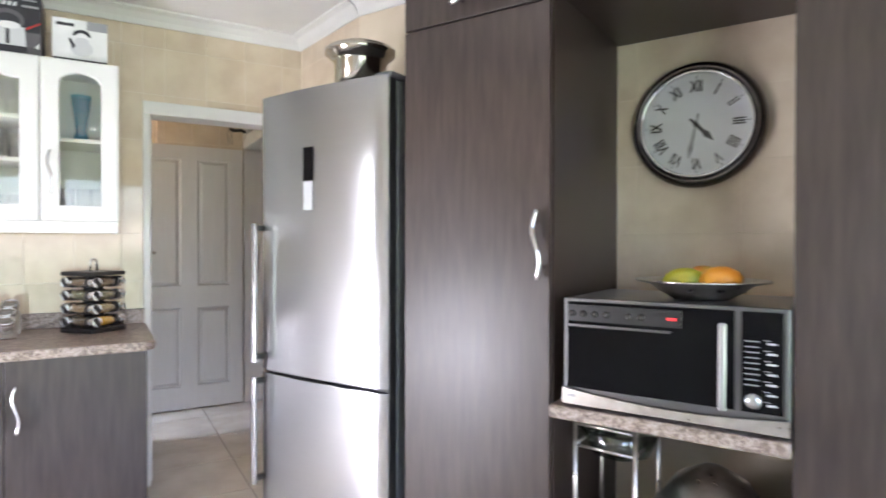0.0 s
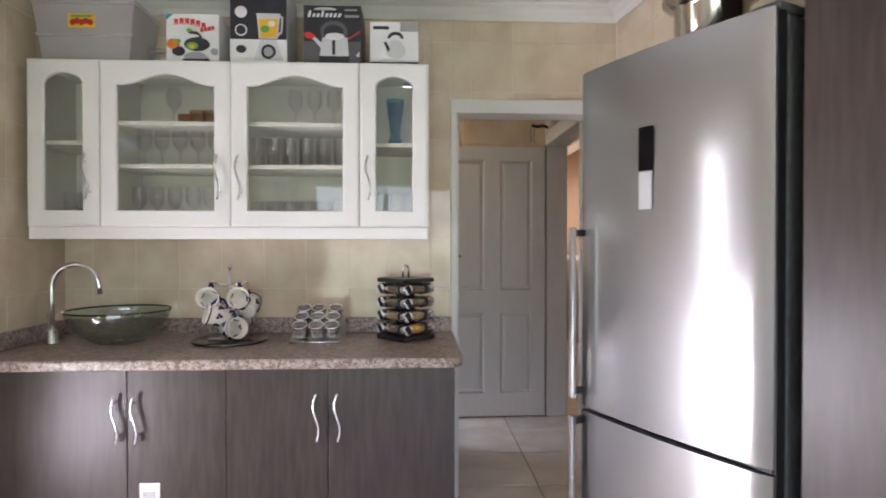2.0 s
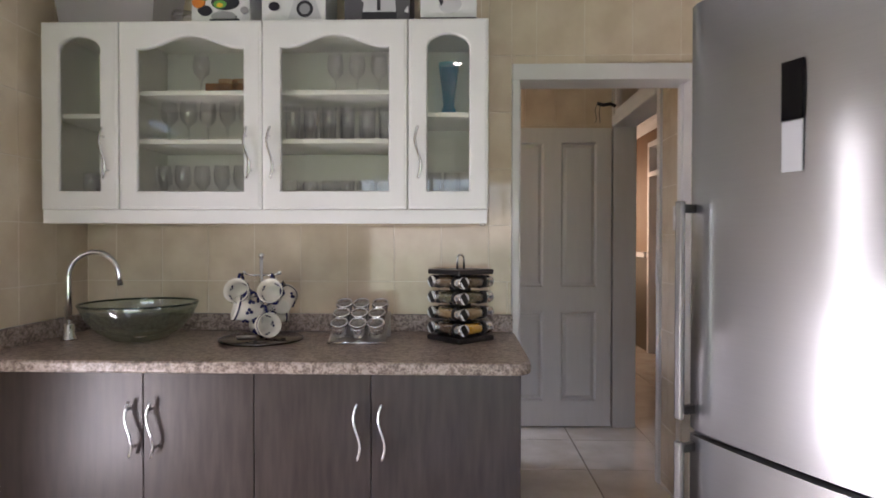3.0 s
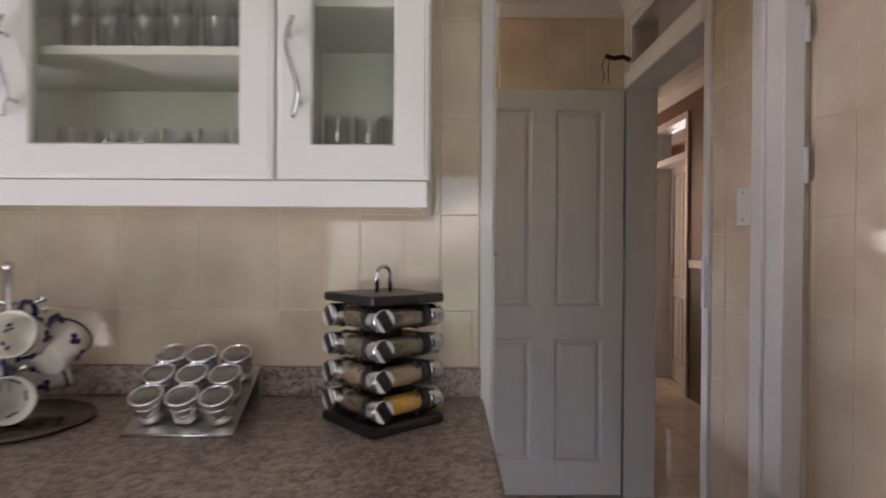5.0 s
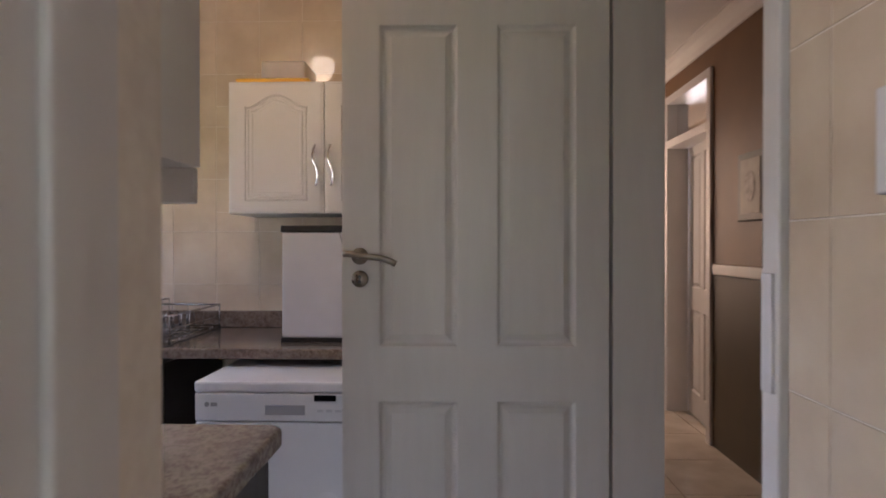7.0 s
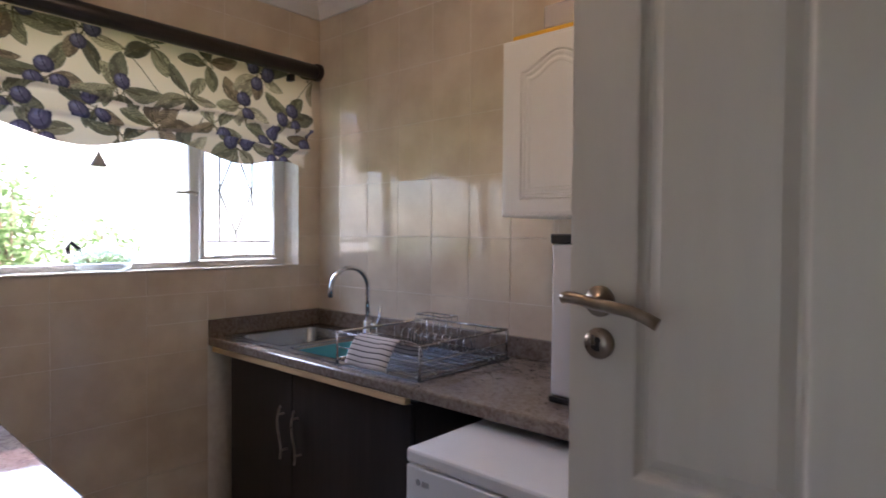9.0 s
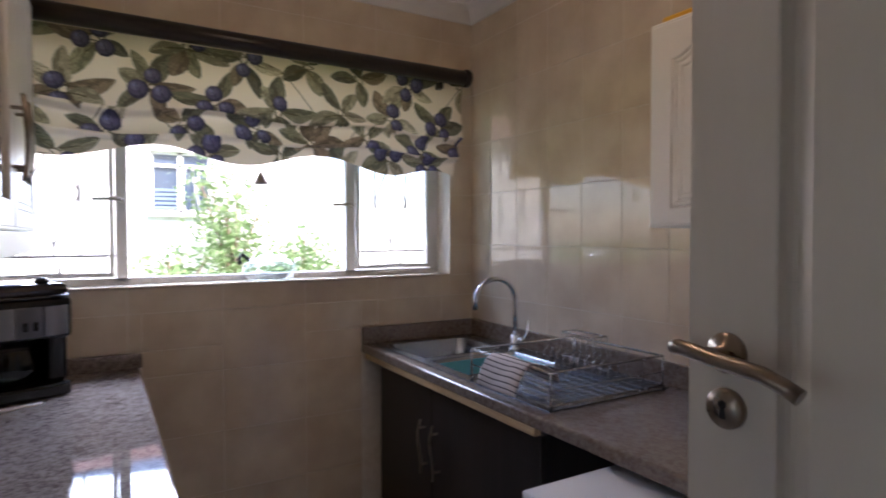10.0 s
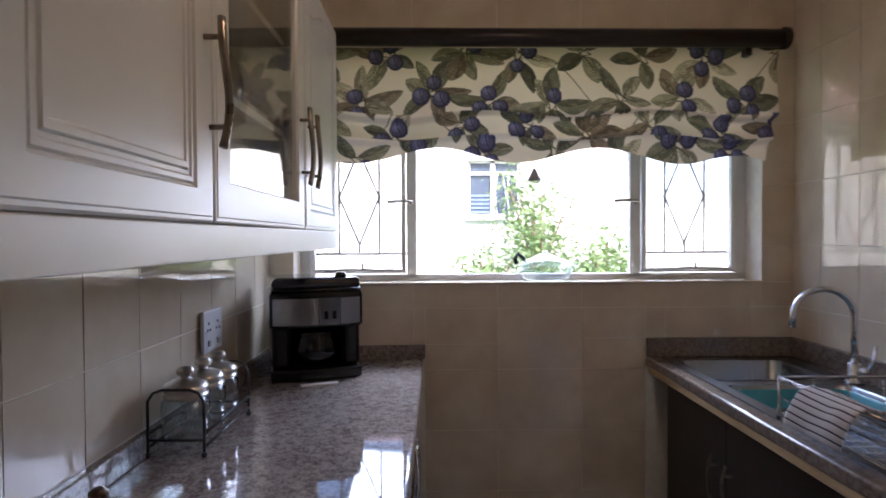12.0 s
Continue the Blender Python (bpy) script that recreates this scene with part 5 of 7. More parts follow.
part("red_display", boxed(1.664, -0.6558, 1.101, 1.688, -0.6546, 1.108), plain("red_led", (0.6, 0.02, 0.02), 0.5, 0, 0.08), door, "red lit digits")
hb = boxed(1.793, -0.690, 0.890, 1.811, -0.676, 1.108, bevel=0.004)
box(hb, 1.796, -0.677, 0.91, 1.808, -0.6495, 0.93, 0.002)
box(hb, 1.796, -0.677, 1.07, 1.808, -0.6495, 1.09, 0.002)
part("handle", hb, STEEL, door, "vertical steel bar handle")
cp = part("control_panel", boxed(1.840, -0.651, 0.888, 1.932, -0.6455, 1.137, bevel=0.002), DOORMESH, mw, "black control panel with a dial")
for i in range(9):
    part("key_print", boxed(1.847, -0.6525, 0.955 + 0.0135 * i, 1.880, -0.6512, 0.9572 + 0.0135 * i), GREYPR, cp)
for i in range(7):
    part("key_print", boxed(1.897, -0.6525, 0.908 + 0.025 * i, 1.918, -0.6512, 0.9125 + 0.025 * i), SILVERPR, cp)
    part("key_print", boxed(1.890, -0.6525, 0.917 + 0.025 * i, 1.906, -0.6512, 0.9185 + 0.025 * i), GREYPR, cp)
part("dial", lathe(bmesh.new(), [(0.019, 0), (0.019, 0.008), (0.016, 0.012), (0.003, 0.012)], (1.868, -0.6512, 0.918), 22, "y"), STEEL, cp, "round steel dial")
strip = []
for i in range(17):
    k = i / 16
    strip.append((1.372 + 0.574 * k, 0.886 - 0.022 * math.sin(math.pi * k * 0.9)))
part("lower_trim", prism(bmesh.new(), [(1.372, 0.841), (1.946, 0.841), *strip[::-1]], -0.657, -0.6505), SATIN, mw, "curved steel lower trim")
part("logo", boxed(1.388, -0.6585, 0.862, 1.412, -0.6572, 0.870), GREYPR, mw)
for x in (1.40, 1.91):
    for y in (-0.60, -0.26):
        part("foot", lathe(bmesh.new(), [(0.012, 0), (0.012, 0.016)], (x, y, 0.828), 10), BLACK, mw)

fb = thing("fruit_bowl", "wide steel fruit bowl on the microwave", "bowl", BANK @ pose(1.712, -0.46, 1.147))
part("bowl", lathe(bmesh.new(), [(0.075, 0), (0.080, 0.003), (0.115, 0.022), (0.135, 0.040), (0.178, 0.050), (0.182, 0.053), (0.178, 0.055), (0.132, 0.046), (0.11, 0.028), (0.07, 0.010), (0.01, 0.009)], seg=44), SATIN, fb)
FRUITM = surface("mango_skin", (0.30, 0.28, 0.02), (0.62, 0.24, 0.03), 0.4, scale=9, lo=0.4, hi=0.6)
FRUITO = surface("orange_skin", (0.62, 0.22, 0.02), (0.72, 0.34, 0.03), 0.4, scale=12, bump=0.2, bump_scale=200)
FRUITG = surface("green_skin", (0.24, 0.30, 0.02), (0.58, 0.42, 0.03), 0.4, scale=8)


def fruit(label, mt, m, rx, rz):
    solid("mango", lathe(bmesh.new(), [(0.004, -rx), (rz * 0.55, -rx * 0.82), (rz * 0.93, -rx * 0.42), (rz, 0.0), (rz * 0.88, rx * 0.45), (rz * 0.5, rx * 0.84), (0.004, rx)], seg=20, axis="x"), mt, label, "fruit", m, "fruit in the bowl")


fb_m = BANK @ pose(1.712, -0.46, 1.147)
fruit("orange and yellow mango in the steel bowl", FRUITO, fb_m @ pose(0.055, -0.02, 0.055, 0, -6, 10), 0.058, 0.040)
fruit("green and yellow mango in the steel bowl", FRUITG, fb_m @ pose(-0.045, -0.01, 0.052, 0, -8, 0), 0.060, 0.036)
fruit("reddish orange mango in the steel bowl", FRUITM, fb_m @ pose(0.0, 0.05, 0.056, 0, 0, 30), 0.055, 0.038)

# clock
clk = thing("wall_clock", "round dark metal wall clock with Roman numerals", "clock", BANK @ pose(1.617, -0.003, 1.728))
RIM = plain("dark_clock_metal", (0.10, 0.09, 0.085), 0.24, 1)
part("rim", lathe(bmesh.new(), [(0.222, 0), (0.224, 0.02), (0.216, 0.045), (0.204, 0.055), (0.196, 0.052), (0.188, 0.040), (0.188, 0.018)], seg=64, axis="y", caps=(True, False)), RIM, clk)
part("bezel", lathe(bmesh.new(), [(0.190, 0.040), (0.190, 0.050), (0.184, 0.054), (0.180, 0.046), (0.180, 0.020)], seg=64, axis="y", caps=(False, False)), CHROME, clk)
face = part("face", lathe(bmesh.new(), [(0.182, 0.016), (0.182, 0.024), (0.002, 0.024)], seg=64, axis="y"), surface("clock_face_paper", (0.80, 0.81, 0.82), (0.84, 0.85, 0.86), 0.5, scale=8), clk, "white dial")


def lettering(name, text, size, parent, m, material, depth=0.0006):
    cu = bpy.data.curves.new(name, "FONT")
    cu.body, cu.size, cu.align_x, cu.align_y, cu.extrude = text, size, "CENTER", "CENTER", depth
    cu.offset = 0.0011
    tmp = bpy.data.objects.new(name, cu)
    scene.collection.objects.link(tmp)
    dg = bpy.context.evaluated_depsgraph_get()
    me = bpy.data.meshes.new_from_object(tmp.evaluated_get(dg))
    bpy.data.objects.remove(tmp)
    me.materials.clear()
    me.materials.append(material)
    ob = new(name, me)
    ob.parent, ob.matrix_basis = parent, m
    return ob


for i, num in enumerate(("XII", "I", "II", "III", "IIII", "V", "VI", "VII", "VIII", "IX", "X", "XI")):
    a = -30 * i
    m_ = pose(0, -0.0252, 0) @ pose(0, 0, 0, 0, -a, 0) @ pose(0, 0, 0.136) @ pose(0, 0, 0, 90, 0, 0) @ Matrix.Diagonal((0.8, 1.25, 1, 1))
    lettering("numeral", num, 0.044, face, m_, BLACK)
for i in range(60):
    if i % 5 == 0:
        part("minute_mark", boxed(-0.0015, -0.0262, 0.165, 0.0015, -0.0245, 0.172), BLACK, face, m=pose(0, 0, 0, 0, 6 * i, 0))
part("hour_hand", prism(bmesh.new(), [(-0.004, -0.03), (0.004, -0.03), (0.007, 0.035), (0.012, 0.05), (0.0, 0.085), (-0.012, 0.05), (-0.007, 0.035)], -0.030, -0.028), BLACK, clk, m=pose(0, 0, 0, 0, 137, 0))
part("minute_hand", prism(bmesh.new(), [(-0.003, -0.04), (0.003, -0.04), (0.005, 0.07), (0.009, 0.085), (0.0, 0.125), (-0.009, 0.085), (-0.005, 0.07)], -0.034, -0.032), GREYPR, clk, m=pose(0, 0, 0, 0, 192, 0))
part("hub", lathe(bmesh.new(), [(0.009, 0.024), (0.009, 0.036), (0.003, 0.038)], seg=16, axis="y"), BLACK, clk)
no_shadow(part("glass", lathe(bmesh.new(), [(0.181, 0.0450), (0.002, 0.0480)], seg=48, axis="y", caps=(False, True)), PANE, clk))

# below the microwave shelf
wok = thing("steel_bowl", "large upturned polished steel bowl under the shelf", "bowl", BANK @ pose(1.735, -0.40, 0.30))
part("bowl", lathe(bmesh.new(), [(0.20, 0), (0.205, 0.008), (0.20, 0.10), (0.165, 0.22), (0.10, 0.31), (0.03, 0.35), (0.004, 0.352)], seg=44), SATIN, wok)
sh2 = solid("lower_shelf", boxed(1.328, -0.58, 0.262, 1.948, -0.004, 0.30), DARK, "dark wood shelf low in the recess", "shelf", BANK)
st = thing("pan_stand", "steel rod stand holding a glass bowl under the shelf", "stand", BANK @ pose(1.50, -0.45, 0.30))
for x, y in ((-0.12, -0.12), (0.065, -0.14), (-0.12, 0.12), (0.065, 0.12)):
    part("post", tube(bmesh.new(), [(x, y, 0.0), (x, y, 0.472)], 0.0075, 8), SATIN, st)
part("rail", tube(bmesh.new(), [(-0.12, -0.12, 0.46), (0.065, -0.14, 0.46), (0.065, 0.12, 0.46), (-0.12, 0.12, 0.46), (-0.12, -0.12, 0.46)], 0.005, 8), SATIN, st)
part("rail", tube(bmesh.new(), [(-0.12, -0.12, 0.395), (0.065, -0.14, 0.395), (0.065, 0.12, 0.395), (-0.12, 0.12, 0.395), (-0.12, -0.12, 0.395)], 0.005, 8), SATIN, st)
part("glass_bowl", lathe(bmesh.new(), [(0.04, 0.34), (0.09, 0.36), (0.125, 0.44), (0.121, 0.44), (0.085, 0.365), (0.02, 0.35)], (-0.02, 0, 0), 28), GREENG, st)

# ---- scullery: counter and cupboards by the kitchen wall (they face the sink) ----
FLIP = Matrix(((-1, 0, 0, 0), (0, -1, 0, 0.266), (0, 0, 1, 0), (0, 0, 0, 1)))
for a, b in ((0.115, 1.10), (1.10, 2.06)):
    base_unit("dark wood-effect base cabinet under the scullery counter", FLIP, -b, -a, (-(a + b) / 2,), 0.575, z1=0.855, handles=((-(a + b) / 2 - 0.04, 1), (-(a + b) / 2 + 0.04, 1)), group="scullery base cabinets", wood=SHADED_DARK)
rc = disc_outline(2.045, 0.838, 0.04, 0.04, 8, 0, 90)
worktop("polished speckled brown stone-effect scullery counter", I4, [(0.108, 0.268), (2.085, 0.268), *rc, (0.108, 0.878)], 0.858, 0.900, 0.010, material=POLISHED)
solid("upstand", boxed(0.108, 0.268, 0.9005, 2.08, 0.288, 0.955, bevel=0.003), POLISHED, "stone-effect upstand along the tiled wall", "upstand")
solid("upstand", boxed(0.107, 0.289, 0.9005, 0.128, 0.886, 0.955, bevel=0.003), POLISHED, "stone-effect upstand below the window", "upstand")
HU = (1.525, 1.725)
wall_unit("white wall cabinet with raised panel door", FLIP, -0.880, -0.352, 1.408, 2.12, 0.314, [(-0.880, -0.352, False, -0.835, 1, HU)], (), "scullery wall cabinets", grip=NICKEL)
wall_unit("white glazed wall cabinet holding glassware", FLIP, -1.532, -0.882, 1.408, 2.12, 0.314, [(-1.532, -0.882, True, -0.930, 1, HU)], (1.66, 1.90), "scullery wall cabinets", grip=NICKEL)
wall_unit("white wall cabinet with raised panel door", FLIP, -2.035, -1.534, 1.408, 2.12, 0.314, [(-2.035, -1.534, False, -1.562, 1, HU)], (), "scullery wall cabinets", grip=NICKEL)
pelmet = thing("pelmet", "white pelmet board below the scullery wall cabinets", "pelmet")
part("front_board", boxed(0.36, 0.560, 1.350, 2.03, 0.576, 1.4075, bevel=0.002), FOIL, pelmet)
part("end_board", boxed(0.36, 0.268, 1.350, 0.376, 0.560, 1.4075, bevel=0.002), FOIL, pelmet)
dec = thing("decanter", "clear cut-glass decanter with a faceted stopper", "decanter", pose(1.24, 0.47, 1.669))
part("flask", lathe(bmesh.new(), [(0.045, 0), (0.058, 0.01), (0.062, 0.05), (0.050, 0.09), (0.020, 0.115), (0.016, 0.14), (0.024, 0.15)], seg=10, caps=(True, False)), GLASSW, dec)
part("stopper", lathe(bmesh.new(), [(0.012, 0.140), (0.014, 0.155), (0.026, 0.172), (0.022, 0.195), (0.008, 0.208)], seg=8), GLASSW, dec, "faceted glass stopper")
for x in (1.02, 1.12, 1.36, 1.46):
    put_glass("vase", "c", x, 0.42, 1.669, "clear glassware standing in the scullery cabinet", "glasses in the scullery cabinet")
for x in (1.05, 1.20, 1.35):
    put_glass("cup", "c", x, 0.43, 1.425, "small glass cup in the scullery cabinet", "glasses in the scullery cabinet")

# socket
so = thing("wall_socket", "white double power socket on the tiled wall", "socket")
part("plate", boxed(0.695, 0.2725, 1.062, 0.832, 0.284, 1.180, bevel=0.003), WHITEP, so)
for cx in (0.730, 0.797):
    for dx, dz in ((0, 0.016), (-0.010, -0.003), (0.010, -0.003)):
        part("hole", lathe(bmesh.new(), [(0.0042, 0), (0.0042, 0.0012)], (cx + dx, 0.2852, 1.128 + dz), 8, "y"), BLACK, so)
    part("rocker", boxed(cx - 0.008, 0.283, 1.080, cx + 0.008, 0.2885, 1.096, bevel=0.001), GREYPR, so)
for cx in (0.705, 0.822):
    part("screw", lathe(bmesh.new(), [(0.0035, 0), (0.003, 0.001)], (cx, 0.2845, 1.121), 8, "y"), GREYPR, so)

# coffee maker
COFFEEB = surface("coffee_maker_black_plastic", (0.006, 0.006, 0.0065), (0.011, 0.011, 0.012), rough=0.22, scale=40)
cm = thing("coffee_maker", "black and steel filter coffee maker on the counter", "coffee maker", pose(0.345, 0.485, 0.9005, 0, 0, 108) @ Matrix.Diagonal((1.22, 1.05, 1.03, 1.0)))
def bowed(x0, x1, back, bow, z0, z1, bevel=0.006):
    """A block whose front swells in a shallow curve."""
    n = 12
    pts = [(x0, back)]
    for i in range(n + 1):
        x = x0 + (x1 - x0) * i / n
        pts.append((x, -0.100 - bow * math.sqrt(max(0.0, 1 - (x / 0.142) ** 2))))
    pts.append((x1, back))
    bm = prism(bmesh.new(), pts, z0, z1, "z")
    edges = [e for e in bm.edges if abs(e.verts[0].co.z - e.verts[1].co.z) < 1e-6]
    bmesh.ops.bevel(bm, geom=edges, offset=bevel, segments=3, profile=0.5, affect="EDGES")
    return bm


part("base", bowed(-0.125, 0.125, 0.10, 0.046, 0, 0.042, 0.010), COFFEEB, cm)
part("back_column", boxed(-0.122, 0.0, 0.042, 0.122, 0.10, 0.20, bevel=0.006), COFFEEB, cm)
part("side_wing", boxed(-0.122, -0.112, 0.042, -0.078, 0.0, 0.20, bevel=0.012), COFFEEB, cm)
part("side_wing", boxed(0.078, -0.112, 0.042, 0.122, 0.0, 0.20, bevel=0.012), COFFEEB, cm)
hd = part("head", bowed(-0.128, 0.128, 0.105, 0.040, 0.172, 0.300, 0.016), COFFEEB, cm)
part("steel_band", bowed(-0.120, 0.002, -0.10, 0.047, 0.186, 0.274, 0.003), STEEL, cm, "brushed steel band")
part("steel_band", bowed(0.064, 0.120, -0.10, 0.047, 0.186, 0.274, 0.003), STEEL, cm, "brushed steel band")
pnl = part("switch_panel", bowed(0.004, 0.062, -0.10, 0.047, 0.186, 0.274, 0.003), plain("graphite_panel", (0.16, 0.16, 0.17), 0.3, 0.8), cm)
for x in (0.018, 0.040):
    part("switch", boxed(x, -0.153, 0.206, x + 0.010, -0.140, 0.232, bevel=0.002), COFFEEB, pnl)
lidm = bowed(-0.122, 0.122, 0.098, 0.034, 0.3005, 0.342, 0.020)
part("lid", lidm, plain("smoked_glossy_lid", (0.10, 0.10, 0.11), 0.07, 0.6), cm, "glossy black lid")
part("lid_edge", tube(bmesh.new(), [(-0.122, -0.118, 0.302), (-0.06, -0.137, 0.302), (0.06, -0.137, 0.302), (0.122, -0.118, 0.302)], 0.006, 8), COFFEEB, cm)
part("lid_knob", lathe(bmesh.new(), [(0.014, 0), (0.018, 0.008), (0.012, 0.018), (0.003, 0.02)], (0.070, -0.095, 0.338), 16), COFFEEB, cm)
cf = part("carafe", lathe(bmesh.new(), [(0.05, 0.046), (0.066, 0.055), (0.070, 0.10), (0.058, 0.15), (0.05, 0.165), (0.049, 0.166)], (0, -0.06, 0), 28, caps=(True, False)), clear("smoked_carafe", (0.10, 0.10, 0.10), 1.5, 0.02), cm, "dark glass carafe")
part("carafe_band", lathe(bmesh.new(), [(0.0595, 0.148), (0.0605, 0.150), (0.054, 0.164), (0.052, 0.165)], (0, -0.06, 0), 28, caps=(False, False)), COFFEEB, cf)
solid("folded_paper", boxed(-0.06, -0.012, 0, 0.06, 0.012, 0.006, bevel=0.001), WHITEB, "folded white paper lying before the coffee maker", "paper", pose(0.535, 0.545, 0.9005, 0, 0, 112))

# jars in their wire rack
jr = thing("jar_rack", "black wire rack holding three glass jars", "rack", pose(1.015, 0.352, 0.9005, 0, 0, 0))
for x in (-0.155, 0.155):
    hoop = [(x, 0.062, 0.0), (x, 0.062, 0.125), (x, 0.050, 0.143), (x, 0.030, 0.150), (x, -0.030, 0.150), (x, -0.050, 0.143), (x, -0.062, 0.125), (x, -0.062, 0.0)]
    part("hoop", tube(bmesh.new(), hoop, 0.0034, 8), BLACK, jr)
    for y in (-0.062, 0.062):
        part("foot", lathe(bmesh.new(), [(0.006, 0), (0.007, 0.004), (0.006, 0.012)], (x, y, 0), 10), BLACK, jr)
    part("bar", tube(bmesh.new(), [(x, -0.062, 0.038), (x, 0.062, 0.038)], 0.0035, 8), BLACK, jr)
for y in (-0.062, 0.062):
    part("bar", tube(bmesh.new(), [(-0.155, y, 0.022), (0.155, y, 0.022)], 0.0035, 8), BLACK, jr)
    part("bar", tube(bmesh.new(), [(-0.155, y, 0.052), (0.155, y, 0.052)], 0.0035, 8), BLACK, jr)
jf = None
for x in (-0.103, 0.0, 0.103):
    mm = pose(1.015 + x, 0.352, 0.922) @ Matrix.Diagonal((1.06, 1.06, 1.03, 1))
    if jf is None:
        jf = thing("storage_jar", "clear glass storage jar with a steel lid", "jar", mm, "jars in the wire rack")
        part("jar_glass", lathe(bmesh.new(), [(0.040, 0), (0.047, 0.006), (0.047, 0.085), (0.036, 0.100), (0.034, 0.104)], seg=28, caps=(True, False)), JARG, jf)
        part("lid", lathe(bmesh.new(), [(0.041, 0.094), (0.045, 0.096), (0.045, 0.102), (0.042, 0.104), (0.042, 0.108), (0.045, 0.110), (0.045, 0.118), (0.040, 0.124), (0.026, 0.131), (0.010, 0.135), (0.009, 0.141), (0.017, 0.144), (0.018, 0.152), (0.013, 0.159), (0.002, 0.161)], seg=28), SATIN, jf, "domed steel lid with a knob")
    else:
        copy_thing(jf, mm)

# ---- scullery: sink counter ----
base_unit("dark wood-effect double sink cabinet, colour darkened for shade, with wavy handles", pose(0, 2.38, 0), 0.244, 1.33, (0.70,), 2.38 - 1.813, z1=0.835, handles=((0.655, 1), (0.748, 1)), group="scullery base cabinets", hz=(0.50, 0.70), wood=SHADED_DARK, grip=NICKEL)
SINK = (0.175, 1.345, 1.825, 2.325)
bm = bmesh.new()
for p, q, r, s in cells(0.108, 2.283, 1.779, 2.378, [(0.19, 0.955, 1.84, 2.31)]):
    box(bm, p, r, 0.862, q, s, 0.900)
bmesh.ops.remove_doubles(bm, verts=bm.verts, dist=1e-5)
front = [e for e in bm.edges if all(abs(v.co.y - 1.779) < 1e-4 for v in e.verts) and abs(e.verts[0].co.z - e.verts[1].co.z) < 1e-5]
bmesh.ops.bevel(bm, geom=front, offset=0.008, segments=3, profile=0.5, affect="EDGES")
solid("worktop", bm, SINKTOP, "speckled brown stone-effect sink counter", "worktop")
solid("upstand", boxed(0.129, 2.358, 0.9005, 2.283, 2.378, 0.977, bevel=0.003), SINKTOP, "stone-effect upstand along the sink wall", "upstand")
solid("upstand", boxed(0.107, 1.779, 0.9005, 0.128, 2.378, 0.977, bevel=0.003), SINKTOP, "stone-effect upstand below the window", "upstand")
solid("wood_strip", boxed(0.135, 1.783, 0.838, 1.335, 1.808, 0.8615, bevel=0.002), RAWPINE, "raw pine strip under the counter edge", "strip")


def basin(bm, x0, x1, y0, y1, z0, z1, r=0.045):
    """A pressed bowl with rounded corners."""
    def loop(inset, z):
        pts = []
        for cx, cy, a in ((x1 - inset - r, y1 - inset - r, 0), (x0 + inset + r, y1 - inset - r, 90), (x0 + inset + r, y0 + inset + r, 180), (x1 - inset - r, y0 + inset + r, 270)):
            for k in range(5):
                t = radians(a + 22.5 * k)
                pts.append(bm.verts.new((cx + r * math.cos(t), cy + r * math.sin(t), z)))
        return pts
    loops = [loop(0, z1), loop(0.006, z1 - 0.006), loop(0.014, z0 + 0.03), loop(0.030, z0 + 0.006), loop(0.06, z0)]
    for a, b in zip(loops, loops[1:]):
        for i in range(len(a)):
            f = bm.faces.new((a[i], b[i], b[(i + 1) % len(a)], a[(i + 1) % len(a)]))
            f.smooth = True
    bm.faces.new(loops[-1])
    return loops[0]


sk = thing("kitchen_sink", "stainless steel double sink with a drainer", "sink")
b1, b2 = (0.215, 0.545, 1.865, 2.255), (0.600, 0.930, 1.865, 2.255)
rim = bmesh.new()
for p, q, r, s in cells(SINK[0], SINK[1], SINK[2], SINK[3], [b1, b2]):
    box(rim, p, r, 0.9008, q, s, 0.9055)
part("rim", rim, SINKST, sk)
for (x0, x1, y0, y1), nm in ((b1, "bowl"), (b2, "bowl")):
    bm = bmesh.new()
    basin(bm, x0 - 0.002, x1 + 0.002, y0 - 0.002, y1 + 0.002, 0.74, 0.906)
    bw = part(nm, bm, SINKST, sk, "pressed steel bowl")
    part("drain", lathe(bmesh.new(), [(0.04, 0.7405), (0.04, 0.744), (0.03, 0.742), (0.004, 0.742)], ((x0 + x1) / 2, (y0 + y1) / 2, 0), 20), CHROME, bw)
for i in range(9):
    part("drainer_rib", boxed(0.985, 1.885 + 0.045 * i, 0.905, 1.32, 1.895 + 0.045 * i, 0.909, bevel=0.0015), SINKST, sk)
arc_tap("chrome swan-neck mixer tap at the sink", pose(0.585, 2.290, 0.906, 0, 0, -100), 0.305, 0.185)

wb = bmesh.new()
basin(wb, 0.612, 0.918, 1.877, 2.243, 0.748, 0.894, 0.04)
solid("washing_up_bowl", wb, surface("teal_plastic", (0.05, 0.30, 0.36), (0.07, 0.36, 0.42), 0.35, scale=5), "teal plastic washing-up bowl standing in the sink", "bowl")
# dish rack with a striped cloth
DULL = surface("dull_wire", (0.36, 0.35, 0.34), (0.50, 0.49, 0.48), rough=0.25, metal=1, scale=60)
dr = thing("dish_rack", "chrome wire dish rack on the drainer", "dish rack", pose(1.155, 2.055, 0.907, 0, 0, 0))
RX, RY, RZ = 0.20, 0.23, 0.108
for z, r in ((0.012, 0.003), (RZ, 0.0042)):
    part("rim_wire", tube(bmesh.new(), [(-RX, -RY, z), (RX, -RY, z), (RX, RY, z), (-RX, RY, z), (-RX, -RY, z)], r, 8), DULL, dr)
